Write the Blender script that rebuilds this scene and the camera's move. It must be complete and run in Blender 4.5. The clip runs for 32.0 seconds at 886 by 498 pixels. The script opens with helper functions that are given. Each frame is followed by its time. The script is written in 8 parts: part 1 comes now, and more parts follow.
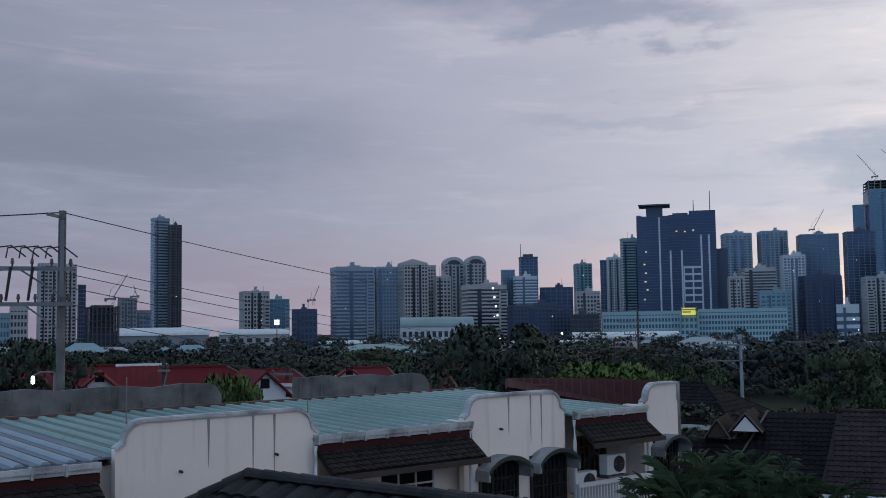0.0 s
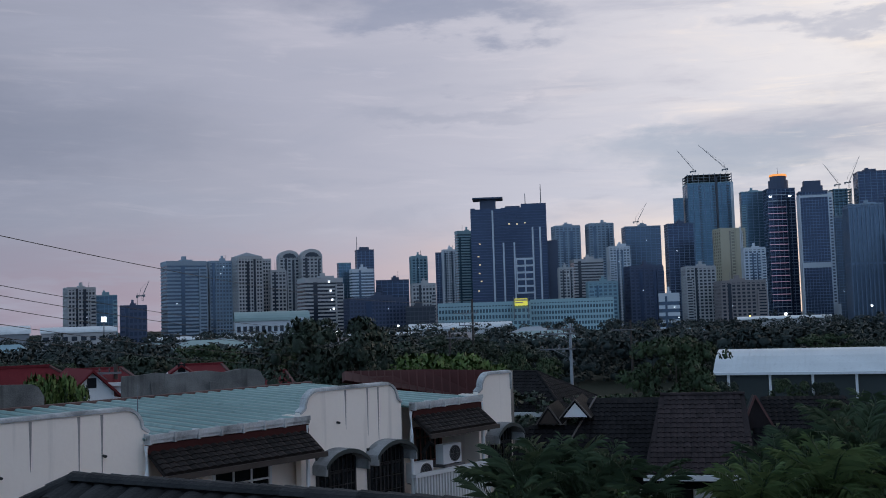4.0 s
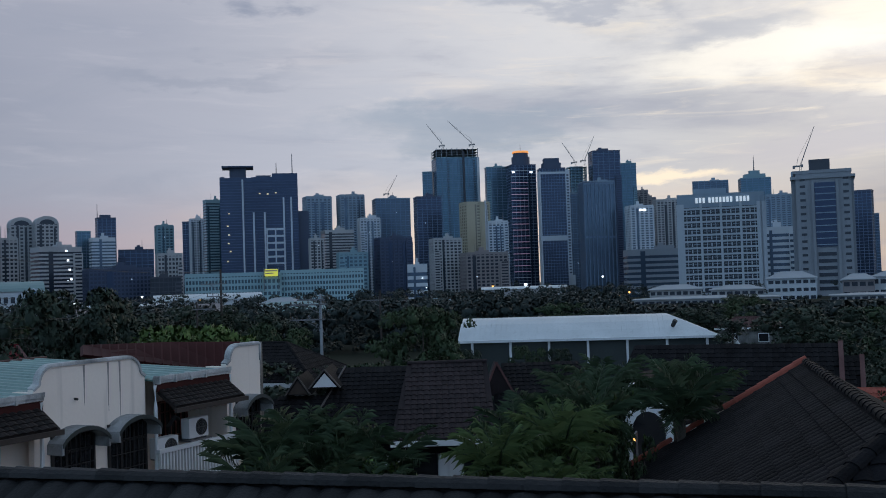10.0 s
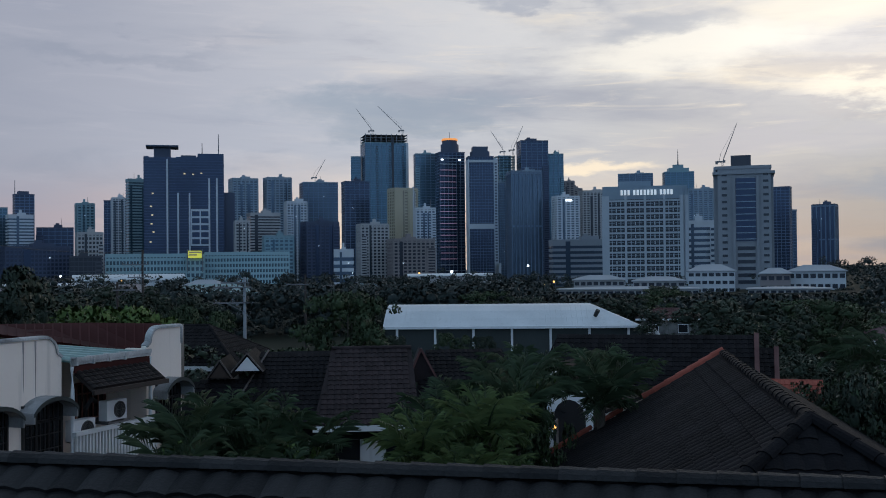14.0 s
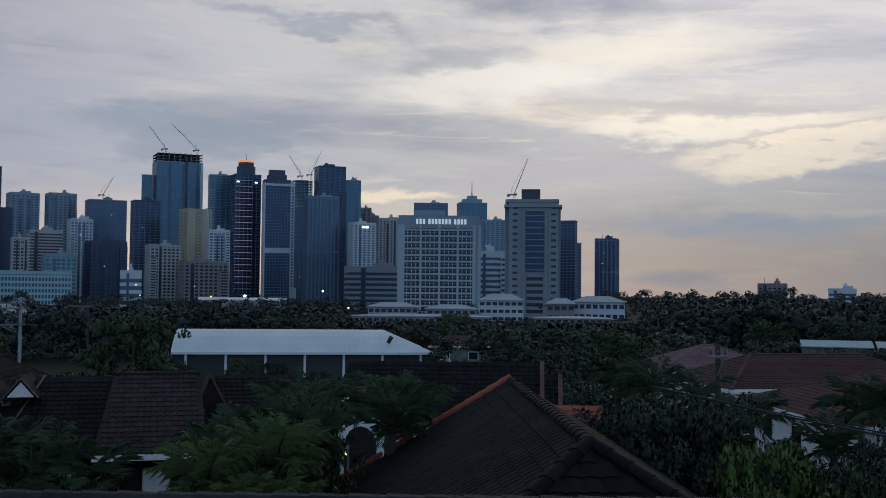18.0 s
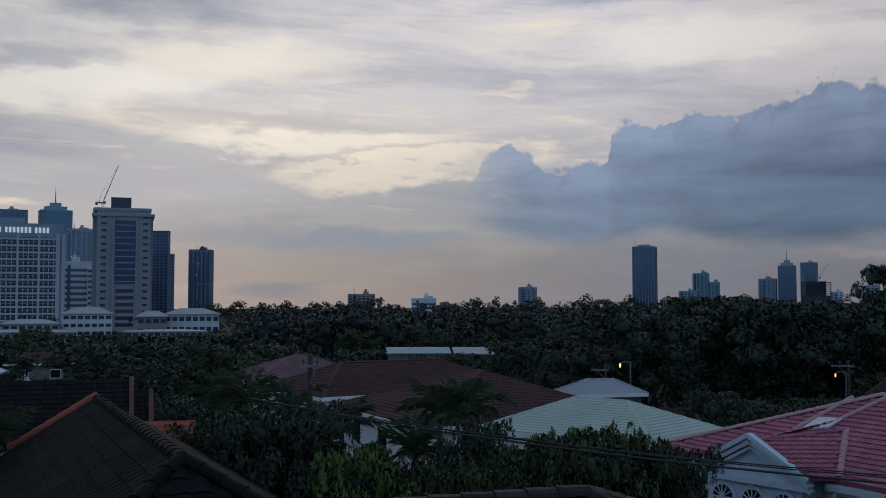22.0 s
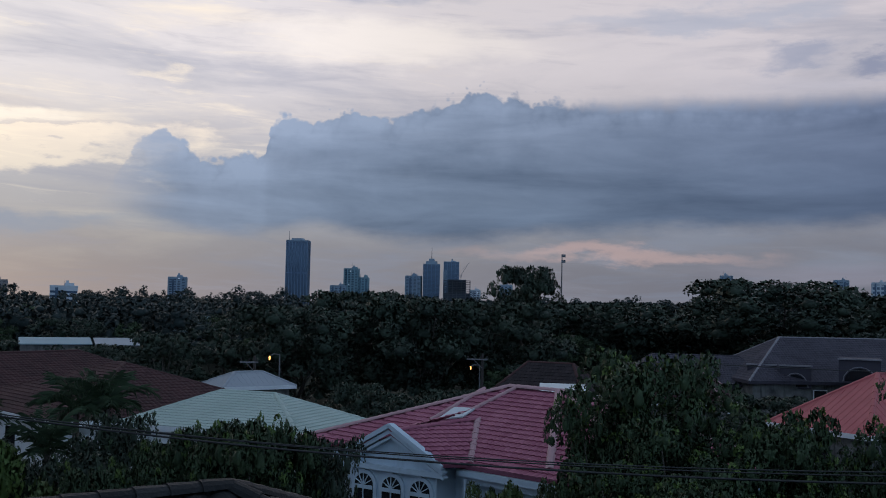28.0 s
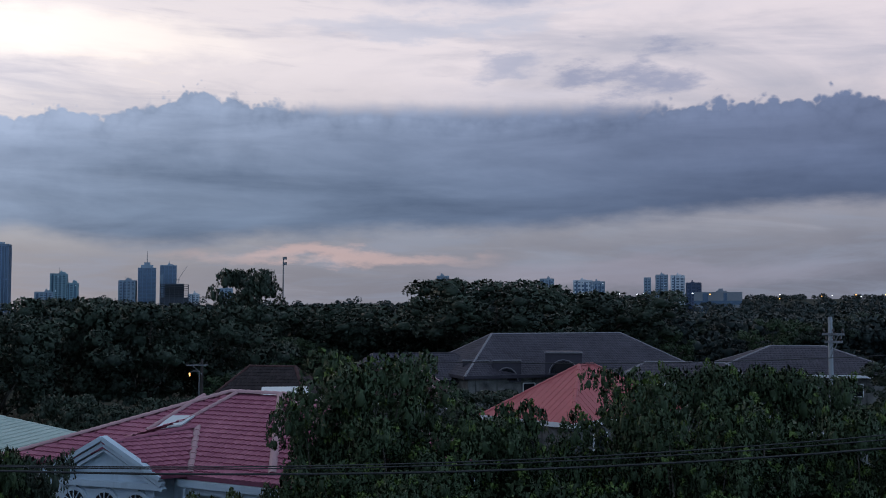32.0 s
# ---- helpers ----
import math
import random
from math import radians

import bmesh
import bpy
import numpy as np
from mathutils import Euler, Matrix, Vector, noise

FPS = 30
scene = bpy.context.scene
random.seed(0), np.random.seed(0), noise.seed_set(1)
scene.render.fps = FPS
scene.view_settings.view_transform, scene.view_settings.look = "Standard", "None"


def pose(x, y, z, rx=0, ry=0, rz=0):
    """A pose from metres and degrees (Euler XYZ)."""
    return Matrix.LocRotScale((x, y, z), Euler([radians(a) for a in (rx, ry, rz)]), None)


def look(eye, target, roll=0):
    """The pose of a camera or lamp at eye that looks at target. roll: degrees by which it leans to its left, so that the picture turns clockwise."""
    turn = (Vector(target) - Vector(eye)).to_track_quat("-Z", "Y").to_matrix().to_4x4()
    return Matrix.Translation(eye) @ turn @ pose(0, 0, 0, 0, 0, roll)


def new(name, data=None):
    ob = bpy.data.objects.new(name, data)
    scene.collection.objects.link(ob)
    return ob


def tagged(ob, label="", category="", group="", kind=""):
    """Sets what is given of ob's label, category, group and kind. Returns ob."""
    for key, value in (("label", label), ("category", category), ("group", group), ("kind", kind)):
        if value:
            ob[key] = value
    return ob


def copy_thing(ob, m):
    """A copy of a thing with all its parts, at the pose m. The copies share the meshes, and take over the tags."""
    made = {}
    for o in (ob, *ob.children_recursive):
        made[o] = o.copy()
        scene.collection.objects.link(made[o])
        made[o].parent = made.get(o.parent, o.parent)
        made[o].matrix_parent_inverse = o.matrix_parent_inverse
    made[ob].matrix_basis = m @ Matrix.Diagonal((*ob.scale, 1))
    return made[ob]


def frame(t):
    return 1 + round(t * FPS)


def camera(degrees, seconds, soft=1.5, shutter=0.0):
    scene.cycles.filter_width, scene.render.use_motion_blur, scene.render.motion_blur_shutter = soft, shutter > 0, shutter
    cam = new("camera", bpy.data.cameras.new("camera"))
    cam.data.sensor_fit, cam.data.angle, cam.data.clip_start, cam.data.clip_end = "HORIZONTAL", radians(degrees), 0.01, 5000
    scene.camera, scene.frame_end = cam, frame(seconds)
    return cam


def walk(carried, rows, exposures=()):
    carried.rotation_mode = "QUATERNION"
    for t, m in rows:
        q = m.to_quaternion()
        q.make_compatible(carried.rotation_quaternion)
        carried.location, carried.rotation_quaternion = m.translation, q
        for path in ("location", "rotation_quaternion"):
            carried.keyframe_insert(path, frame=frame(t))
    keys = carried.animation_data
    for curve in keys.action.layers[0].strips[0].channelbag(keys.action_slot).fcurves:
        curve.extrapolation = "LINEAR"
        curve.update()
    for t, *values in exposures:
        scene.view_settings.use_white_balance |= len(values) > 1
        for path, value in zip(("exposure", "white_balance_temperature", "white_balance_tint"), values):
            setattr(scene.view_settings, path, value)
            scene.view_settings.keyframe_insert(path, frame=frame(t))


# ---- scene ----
EYE = 11.5
cam = camera(46.2, 32.0, soft=0.95)
# seconds, yaw, pitch, roll: the camera turns where it stands, on an upper terrace
TURNS = [
    (0.0, 4.51, 4.41, 0.81),
    (0.5, 5.97, 3.89, 0.40),
    (1.0, 5.27, 4.12, 0.88),
    (1.5, 3.04, 3.99, 1.37),
    (2.0, 2.14, 3.62, 1.55),
    (2.5, 0.47, 3.81, 1.69),
    (4.5, -6.08, 3.79, 1.69),
    (5.0, -7.74, 3.73, 1.58),
    (5.5, -9.24, 3.53, 1.63),
    (6.0, -10.85, 3.52, 2.05),
    (6.5, -11.34, 3.10, 2.45),
    (7.0, -12.86, 2.36, 1.57),
    (7.5, -13.41, 2.15, 1.57),
    (8.0, -14.42, 2.26, 1.63),
    (8.5, -15.49, 2.39, 2.04),
    (9.0, -16.22, 2.31, 1.99),
    (9.5, -17.02, 1.76, 2.08),
    (10.0, -18.16, 1.77, 1.85),
    (10.5, -19.00, 1.63, 1.91),
    (11.0, -19.76, 1.48, 1.75),
    (11.5, -20.68, 1.15, 1.38),
    (12.0, -20.26, 1.33, 1.23),
    (12.5, -19.89, 1.22, 0.97),
    (13.0, -20.29, 1.20, 0.92),
    (13.5, -21.46, 1.07, 0.66),
    (14.0, -22.22, 0.93, 0.61),
    (14.5, -24.11, 1.35, 0.64),
    (15.0, -25.38, 1.83, 0.80),
    (15.5, -26.60, 1.90, 0.72),
    (17.5, -29.35, 2.21, -0.62),
    (18.0, -33.49, 2.36, -0.56),
    (18.5, -43.72, 2.22, -0.13),
    (19.0, -46.12, 1.90, -1.19),
    (19.5, -50.05, 2.98, -2.36),
    (20.0, -50.61, 2.88, -3.20),
    (20.5, -51.18, 2.85, -2.04),
    (21.0, -53.14, 2.98, -1.10),
    (21.5, -53.76, 2.87, 0.29),
    (22.0, -55.56, 3.09, 0.06),
    (22.5, -58.59, 3.63, -0.13),
    (23.0, -60.30, 3.74, 0.51),
    (23.5, -60.86, 3.56, -0.04),
    (24.0, -63.62, 2.77, -1.09),
    (24.5, -65.59, 2.79, -1.18),
    (26.5, -66.11, 1.02, -2.72),
    (27.0, -66.32, 1.29, -2.46),
    (27.5, -67.91, 1.22, -2.66),
    (28.0, -74.56, 2.88, -1.29),
    (28.5, -78.62, 2.57, -0.65),
    (29.0, -79.50, 2.43, -0.33),
    (29.5, -82.01, 1.71, -1.16),
    (30.0, -84.63, 1.80, -1.08),
    (30.5, -86.58, 1.88, -1.13),
    (31.0, -86.50, 2.27, -1.35),
    (31.5, -86.88, 3.19, -0.73),
    (32.0, -89.80, 3.18, -0.07),
]
walk(cam, [(t, pose(0, 0, EYE, 90 + pitch, roll, yaw)) for t, yaw, pitch, roll in TURNS],
     exposures=[(0.0, 0.34, 6550, 10.5), (2.0, 0.37, 6650, 11.0), (6.0, 0.32, 6480, 9.5), (9.0, 0.20, 6400, 7.5), (13.0, 0.14, 6400, 6.5), (19.0, -0.18, 6320, 8.0), (21.5, -0.26, 6320, 8.5),
                (24.0, -0.23, 6280, 8.8), (28.0, 0.02, 6400, 10.0), (31.0, 0.37, 6480, 11.5), (32.0, 0.31, 6500, 11.5)])


# ---------------------------------------------------------------- world and light
def node(tree, kind, x=0, y=0, **values):
    n = tree.nodes.new(kind)
    n.location = (x, y)
    for k, v in values.items():
        if k == "op":
            n.operation = v
        elif k == "clamp":
            n.use_clamp = v
    return n


def build_world():
    world = bpy.data.worlds.new("evening_sky")
    scene.world = world
    world.use_nodes = True
    nt = world.node_tree
    nt.nodes.clear()
    L = nt.links.new

    def wire(socket, v):
        if v is None:
            return
        if hasattr(v, "is_output"):
            L(v, socket)
        else:
            socket.default_value = v

    def m(op, a, b=None, c=None, clamp=False):
        n = node(nt, "ShaderNodeMath", op=op, clamp=clamp)
        for s, v in zip(n.inputs, (a, b, c)):
            wire(s, v)
        return n.outputs[0]

    def smooth(v, lo, hi, a=0.0, b=1.0):
        n = nt.nodes.new("ShaderNodeMapRange")
        n.interpolation_type = "SMOOTHSTEP"
        for s, q in zip(n.inputs, (v, lo, hi, a, b)):
            wire(s, q)
        return n.outputs[0]

    def mix(f, a, b):
        n = nt.nodes.new("ShaderNodeMix")
        n.data_type = "RGBA"
        wire(n.inputs["Factor"], f)
        for s, v in zip([i for i in n.inputs if i.type == "RGBA"], (a, b)):
            wire(s, v)
        return [o for o in n.outputs if o.type == "RGBA"][0]

    def vec(x, y, z=0.0):
        n = nt.nodes.new("ShaderNodeCombineXYZ")
        for s, v in zip(n.inputs, (x, y, z)):
            wire(s, v)
        return n.outputs[0]

    def fbm(v, scale, detail=5.0, rough=0.55, distort=0.0):
        n = nt.nodes.new("ShaderNodeTexNoise")
        wire(n.inputs["Vector"], v)
        n.inputs["Scale"].default_value = scale
        n.inputs["Detail"].default_value = detail
        n.inputs["Roughness"].default_value = rough
        n.inputs["Distortion"].default_value = distort
        return n.outputs[0]

    OVERHEAD, EASTERN = (0.27, 0.365, 0.50, 1), (0.36, 0.545, 0.82, 1)
    coord = nt.nodes.new("ShaderNodeTexCoord")
    sep = nt.nodes.new("ShaderNodeSeparateXYZ")
    L(coord.outputs["Generated"], sep.inputs[0])
    x, y, z = sep.outputs
    az = m("MULTIPLY", m("ARCTAN2", x, y), 57.2958)
    el = m("MULTIPLY", m("ARCSINE", m("MINIMUM", m("MAXIMUM", z, -1.0), 1.0)), 57.2958)
    up = m("MAXIMUM", z, 0.0)

    def rgb(r, g, b):
        return tuple(((c / 255 + 0.055) / 1.055) ** 2.4 if c > 10 else c / 3294 for c in (r, g, b)) + (1,)

    def ramp(value, lo, hi, stops, smoothly=True):
        n = nt.nodes.new("ShaderNodeValToRGB")
        n.color_ramp.interpolation = "B_SPLINE" if smoothly else "LINEAR"
        L(m("DIVIDE", m("SUBTRACT", value, lo), hi - lo), n.inputs[0])
        e = n.color_ramp.elements
        for i, (at, color) in enumerate(stops):
            q = e[i] if i < 2 else e.new(0.5)
            q.position = (at - lo) / (hi - lo)
            q.color = color
        return n.outputs[0]

    # fine warps, so that no cloud edge runs straight
    warp_a = m("SUBTRACT", fbm(vec(m("MULTIPLY", az, 0.12), m("MULTIPLY", el, 0.35)), 1.4, 6.0, 0.6), 0.5)
    warp_e = m("SUBTRACT", fbm(vec(m("MULTIPLY", az, 0.12), m("MULTIPLY", el, 0.35), 9.0), 1.4, 6.0, 0.6), 0.5)

    # the overcast veil: colour along the compass at three heights
    high = ramp(az, -40, 130, [(-36, rgb(112, 119, 138)), (-12, rgb(146, 150, 167)), (4, rgb(158, 160, 176)), (20, rgb(200, 199, 206)), (36, rgb(226, 221, 217)),
                               (52, rgb(226, 221, 217)), (68, rgb(224, 218, 216)), (84, rgb(226, 214, 214)), (98, rgb(198, 194, 208)), (118, rgb(196, 186, 198))])
    middle = ramp(az, -40, 130, [(-36, rgb(112, 119, 140)), (-12, rgb(134, 139, 156)), (4, rgb(166, 167, 182)), (20, rgb(184, 187, 199)), (36, rgb(200, 197, 197)),
                                 (50, rgb(182, 177, 177)), (62, rgb(172, 170, 175)), (80, rgb(186, 178, 185)), (98, rgb(146, 139, 155)), (118, rgb(122, 119, 138))])
    low = ramp(az, -40, 130, [(-36, rgb(116, 114, 134)), (-12, rgb(140, 131, 147)), (4, rgb(170, 156, 168)), (16, rgb(240, 212, 186)), (30, rgb(226, 206, 188)),
                              (39, rgb(160, 156, 163)), (46, rgb(130, 133, 146)), (60, rgb(128, 130, 143)), (78, rgb(152, 142, 152)), (94, rgb(136, 127, 141)), (118, rgb(92, 93, 110))])
    height = m("ADD", el, m("MULTIPLY", warp_e, 3.0))
    sky = mix(smooth(height, 1.0, 6.5), low, middle)
    sky = mix(smooth(height, 7.0, 13.5), sky, high)

    # long streaks, seen in perspective, over the whole veil
    lift = m("ADD", up, 0.10)
    flat = vec(m("DIVIDE", x, lift), m("DIVIDE", y, lift))
    veil = fbm(flat, 0.9, 7.0, 0.58, 0.6)
    wisps = fbm(vec(m("MULTIPLY", az, 0.030), m("MULTIPLY", m("ADD", el, m("MULTIPLY", az, 0.02)), 0.20)), 1.7, 8.0, 0.58, 0.5)
    sky = mix(m("MULTIPLY", smooth(veil, 0.48, 0.70), 0.50), sky, rgb(140, 146, 164))
    sky = mix(m("MULTIPLY", smooth(wisps, 0.50, 0.72), 0.55), sky, rgb(150, 154, 172))
    pale = mix(smooth(m("ABSOLUTE", m("SUBTRACT", az, 48.0)), 45.0, 10.0), rgb(196, 192, 202), rgb(246, 230, 208))
    sky = mix(m("MULTIPLY", smooth(wisps, 0.48, 0.26), m("MULTIPLY", smooth(az, -10.0, 30.0, 0.18, 0.70), smooth(el, 2.5, 8.0, 0.25, 1.0))), sky, pale)

    # finer drawn-out shreds, most of all in the bright west
    shreds = fbm(vec(m("MULTIPLY", az, 0.055), m("MULTIPLY", m("ADD", el, m("MULTIPLY", az, 0.035)), 0.46)), 2.6, 9.0, 0.62, 0.7)
    west = smooth(m("ABSOLUTE", m("SUBTRACT", az, 52.0)), 62.0, 18.0, 0.25, 1.0)
    sky = mix(m("MULTIPLY", smooth(shreds, 0.52, 0.74), m("MULTIPLY", west, 0.42)), sky, rgb(160, 160, 174))
    sky = mix(m("MULTIPLY", smooth(shreds, 0.47, 0.27), m("MULTIPLY", west, m("MULTIPLY", smooth(el, 3.0, 7.0), 0.50))), sky, pale)

    def patch(sky, a0, e0, ra, re, color, amount, tilt=0.0, rag=1.0):
        """One cloud of the veil with a ragged soft edge."""
        da = m("DIVIDE", m("ADD", m("SUBTRACT", az, a0), m("MULTIPLY", warp_a, 9.0 * rag)), ra)
        de = m("DIVIDE", m("ADD", m("SUBTRACT", m("SUBTRACT", el, e0), m("MULTIPLY", m("SUBTRACT", az, a0), tilt)), m("MULTIPLY", warp_e, 3.4 * rag)), re)
        d = m("SQRT", m("ADD", m("MULTIPLY", da, da), m("MULTIPLY", de, de)))
        return mix(m("MULTIPLY", smooth(d, 1.15, 0.25), amount), sky, color)

    sky = patch(sky, -24, 10.5, 20, 3.6, rgb(104, 112, 132), 0.55)
    sky = patch(sky, -2, 19.0, 16, 2.6, rgb(112, 120, 142), 0.65)
    sky = patch(sky, 5, 16.6, 8.5, 1.3, rgb(116, 126, 150), 0.6, -0.05, 2.0)
    sky = patch(sky, 20, 8.4, 9, 1.2, rgb(146, 157, 174), 0.7, 0.0, 1.8)
    sky = patch(sky, 4, 11.3, 8, 0.7, rgb(138, 144, 162), 0.4, 0.0, 1.8)
    sky = patch(sky, 26.5, 14.5, 6, 0.8, rgb(150, 156, 174), 0.55, -0.1, 2.0)
    sky = patch(sky, 36, 11.4, 8, 1.5, rgb(248, 240, 230), 0.8, 0.06)
    sky = patch(sky, 53, 7.2, 9.5, 1.3, rgb(255, 236, 212), 0.62, -0.02, 2.4)
    sky = patch(sky, 50, 8.0, 12, 0.4, rgb(180, 175, 180), 0.5, 0.01, 2.2)
    sky = patch(sky, 47.5, 8.8, 8, 0.8, rgb(248, 236, 220), 0.7, 0.0, 1.5)
    sky = patch(sky, 43, 13.2, 9, 1.6, rgb(248, 236, 218), 0.6)
    sky = patch(sky, 39, 16.4, 10, 1.9, rgb(142, 148, 164), 0.85, -0.1)
    sky = patch(sky, 34.5, 12.6, 5, 0.8, rgb(176, 178, 188), 0.7, 0.05)
    sky = patch(sky, 46, 9.9, 9, 0.7, rgb(188, 182, 184), 0.7)
    sky = patch(sky, 30, 5.2, 5, 0.6, rgb(255, 234, 206), 0.75, 0.0, 1.4)
    sky = patch(sky, 41, 6.4, 11, 1.1, rgb(180, 178, 188), 0.75)
    sky = patch(sky, 50, 3.9, 9, 0.8, rgb(140, 154, 176), 0.85)
    sky = patch(sky, 68, 17.3, 10, 1.3, rgb(138, 150, 176), 0.85)
    sky = patch(sky, 71, 13.8, 10, 1.6, rgb(244, 234, 226), 0.7)
    sky = patch(sky, 92, 17.8, 12, 1.5, rgb(146, 156, 180), 0.8)
    sky = patch(sky, 90, 15.6, 10, 0.9, rgb(176, 180, 196), 0.7, 0.03, 1.4)
    sky = patch(sky, 100.5, 12.6, 5.0, 1.5, rgb(136, 142, 166), 0.85, 0.05, 2.6)
    sky = patch(sky, 93, 13.4, 3.5, 0.8, rgb(150, 156, 178), 0.7, 0.1, 1.4)
    sky = patch(sky, 46.8, 0.9, 3.6, 0.8, rgb(122, 138, 160), 0.95, 0.0, 0.9)
    sky = patch(sky, 100, 1.9, 14, 1.0, rgb(152, 146, 160), 0.6)
    sky = patch(sky, 84, 2.7, 8, 0.5, rgb(214, 178, 172), 0.6)

    # the bank of cumulus over the western horizon: knobbed along its top, flat below
    def knob(scale, sharp):
        n = nt.nodes.new("ShaderNodeTexVoronoi")
        n.feature = "SMOOTH_F1"
        n.inputs["Scale"].default_value = scale
        n.inputs["Smoothness"].default_value = sharp
        L(vec(m("ADD", m("MULTIPLY", az, 0.1), m("MULTIPLY", warp_a, 0.10)), m("ADD", m("MULTIPLY", el, 0.1), m("MULTIPLY", warp_e, 0.10))), n.inputs["Vector"])
        return n.outputs["Distance"]

    crest = ramp(az, 54, 122, [(at, (h / 16, h / 16, h / 16, 1)) for at, h in (
        (55, 4.4), (56.5, 5.6), (57.6, 7.9), (59.4, 8.5), (60.6, 7.9), (61.2, 7.2), (63.2, 7.5), (64.5, 7.5), (65.0, 9.5), (67.6, 9.7), (68.8, 10.2), (70.6, 9.9), (73.2, 10.5), (74.6, 11.0), (75.8, 11.6),
        (77.0, 11.3), (77.6, 10.8), (78.4, 11.6), (79.2, 10.9), (81.7, 10.9), (85.4, 11.1), (88.6, 10.9), (92.4, 10.4), (96, 10.0), (99, 9.8), (101.9, 7.3), (103.2, 8.3), (107.1, 8.3), (108.2, 8.8), (112, 9.7), (116, 10.8))], False)
    top = m("MULTIPLY", crest, 16.0)
    # billows: three sizes of knob, strong at both ends of the bank and faint along its drawn-out middle
    fluff = m("MAXIMUM", smooth(az, 84.0, 79.5, 0.22, 1.0), smooth(az, 99.5, 103.0, 0.22, 1.0))
    lumps = m("ADD", m("MULTIPLY", m("SUBTRACT", 0.34, knob(5.0, 0.35)), 1.1), m("ADD", m("MULTIPLY", m("SUBTRACT", 0.32, knob(12.0, 0.2)), 0.8), m("MULTIPLY", m("SUBTRACT", 0.3, knob(31.0, 0.1)), 0.42)))
    top = m("ADD", top, m("MULTIPLY", m("ADD", m("ADD", lumps, 0.64), m("MULTIPLY", warp_e, 0.9)), fluff))
    foot = m("MULTIPLY", ramp(az, 54, 122, [(at, (h / 16, h / 16, h / 16, 1)) for at, h in (
        (55, 4.6), (60, 3.7), (65, 3.2), (67.4, 4.2), (71, 3.1), (80, 3.3), (90, 3.5), (98, 3.9), (103, 4.4), (113, 5.6), (120, 6.4))]), 16.0)
    foot = m("ADD", foot, m("MULTIPLY", warp_e, 1.6))
    inside = m("SUBTRACT", top, el)
    bank = m("MULTIPLY", smooth(inside, m("SUBTRACT", m("MULTIPLY", fluff, 0.40), 0.45), m("SUBTRACT", 1.0, m("MULTIPLY", fluff, 0.68))), smooth(m("SUBTRACT", el, foot), -0.5, 0.7))
    bank = m("MULTIPLY", bank, m("MULTIPLY", smooth(m("ADD", az, m("MULTIPLY", warp_a, 4.0)), 55.0, 60.5), smooth(az, 165.0, 125.0)))
    shade = fbm(vec(m("MULTIPLY", az, 0.045), m("MULTIPLY", el, 0.24)), 2.0, 6.0, 0.58, 0.3)
    belly = m("ADD", m("MULTIPLY", smooth(inside, 0.0, 6.0), -0.40), m("ADD", m("MULTIPLY", m("SUBTRACT", shade, 0.5), 1.5), 0.72))
    belly = m("ADD", belly, m("MULTIPLY", m("MULTIPLY", m("ADD", lumps, 0.62), 0.55), smooth(inside, 2.6, 0.0)))
    belly = m("ADD", belly, smooth(az, 72.0, 58.0, 0.0, 0.30), clamp=True)
    cloud = mix(belly, mix(smooth(az, 70.0, 112.0), rgb(80, 98, 124), rgb(65, 79, 107)), mix(smooth(az, 70.0, 112.0), rgb(139, 155, 181), rgb(98, 112, 143)))
    sky = mix(m("MULTIPLY", bank, 0.96), sky, cloud)

    # brightest towards the hidden sun, duller down to the horizon
    near_sun = m("MULTIPLY", smooth(m("ABSOLUTE", m("SUBTRACT", az, 54.0)), 22.0, 9.0, 0.0, 0.16), smooth(el, 2.0, 9.0))
    dull = m("MULTIPLY", smooth(el, 10.0, 4.0), smooth(az, 36.0, 48.0))
    gain = nt.nodes.new("ShaderNodeVectorMath")
    gain.operation = "MULTIPLY"
    L(sky, gain.inputs[0])
    level = m("ADD", 1.0, near_sun)
    L(vec(m("SUBTRACT", level, m("MULTIPLY", dull, 0.23)), m("SUBTRACT", level, m("MULTIPLY", dull, 0.17)), m("SUBTRACT", level, m("MULTIPLY", dull, 0.14))), gain.inputs[1])
    sky = gain.outputs[0]

    # overhead and behind, an even blue-grey evening overcast
    sky = mix(smooth(el, 24.0, 48.0), sky, OVERHEAD)
    sky = mix(m("MULTIPLY", smooth(m("ABSOLUTE", m("SUBTRACT", az, 42.0)), 78.0, 112.0), 1.0), sky, mix(smooth(el, 5.0, 50.0), EASTERN, OVERHEAD))

    nishita = nt.nodes.new("ShaderNodeTexSky")
    nishita.sky_type = "NISHITA"
    nishita.sun_disc = False
    nishita.sun_elevation = radians(8)
    nishita.sun_rotation = radians(45)
    clear = nt.nodes.new("ShaderNodeBackground")
    L(nishita.outputs[0], clear.inputs[0])
    clear.inputs[1].default_value = 0.002
    over = nt.nodes.new("ShaderNodeBackground")
    L(sky, over.inputs[0])
    over.inputs[1].default_value = 1.0
    add = nt.nodes.new("ShaderNodeAddShader")
    L(clear.outputs[0], add.inputs[0])
    L(over.outputs[0], add.inputs[1])
    out = nt.nodes.new("ShaderNodeOutputWorld")
    L(add.outputs[0], out.inputs[0])


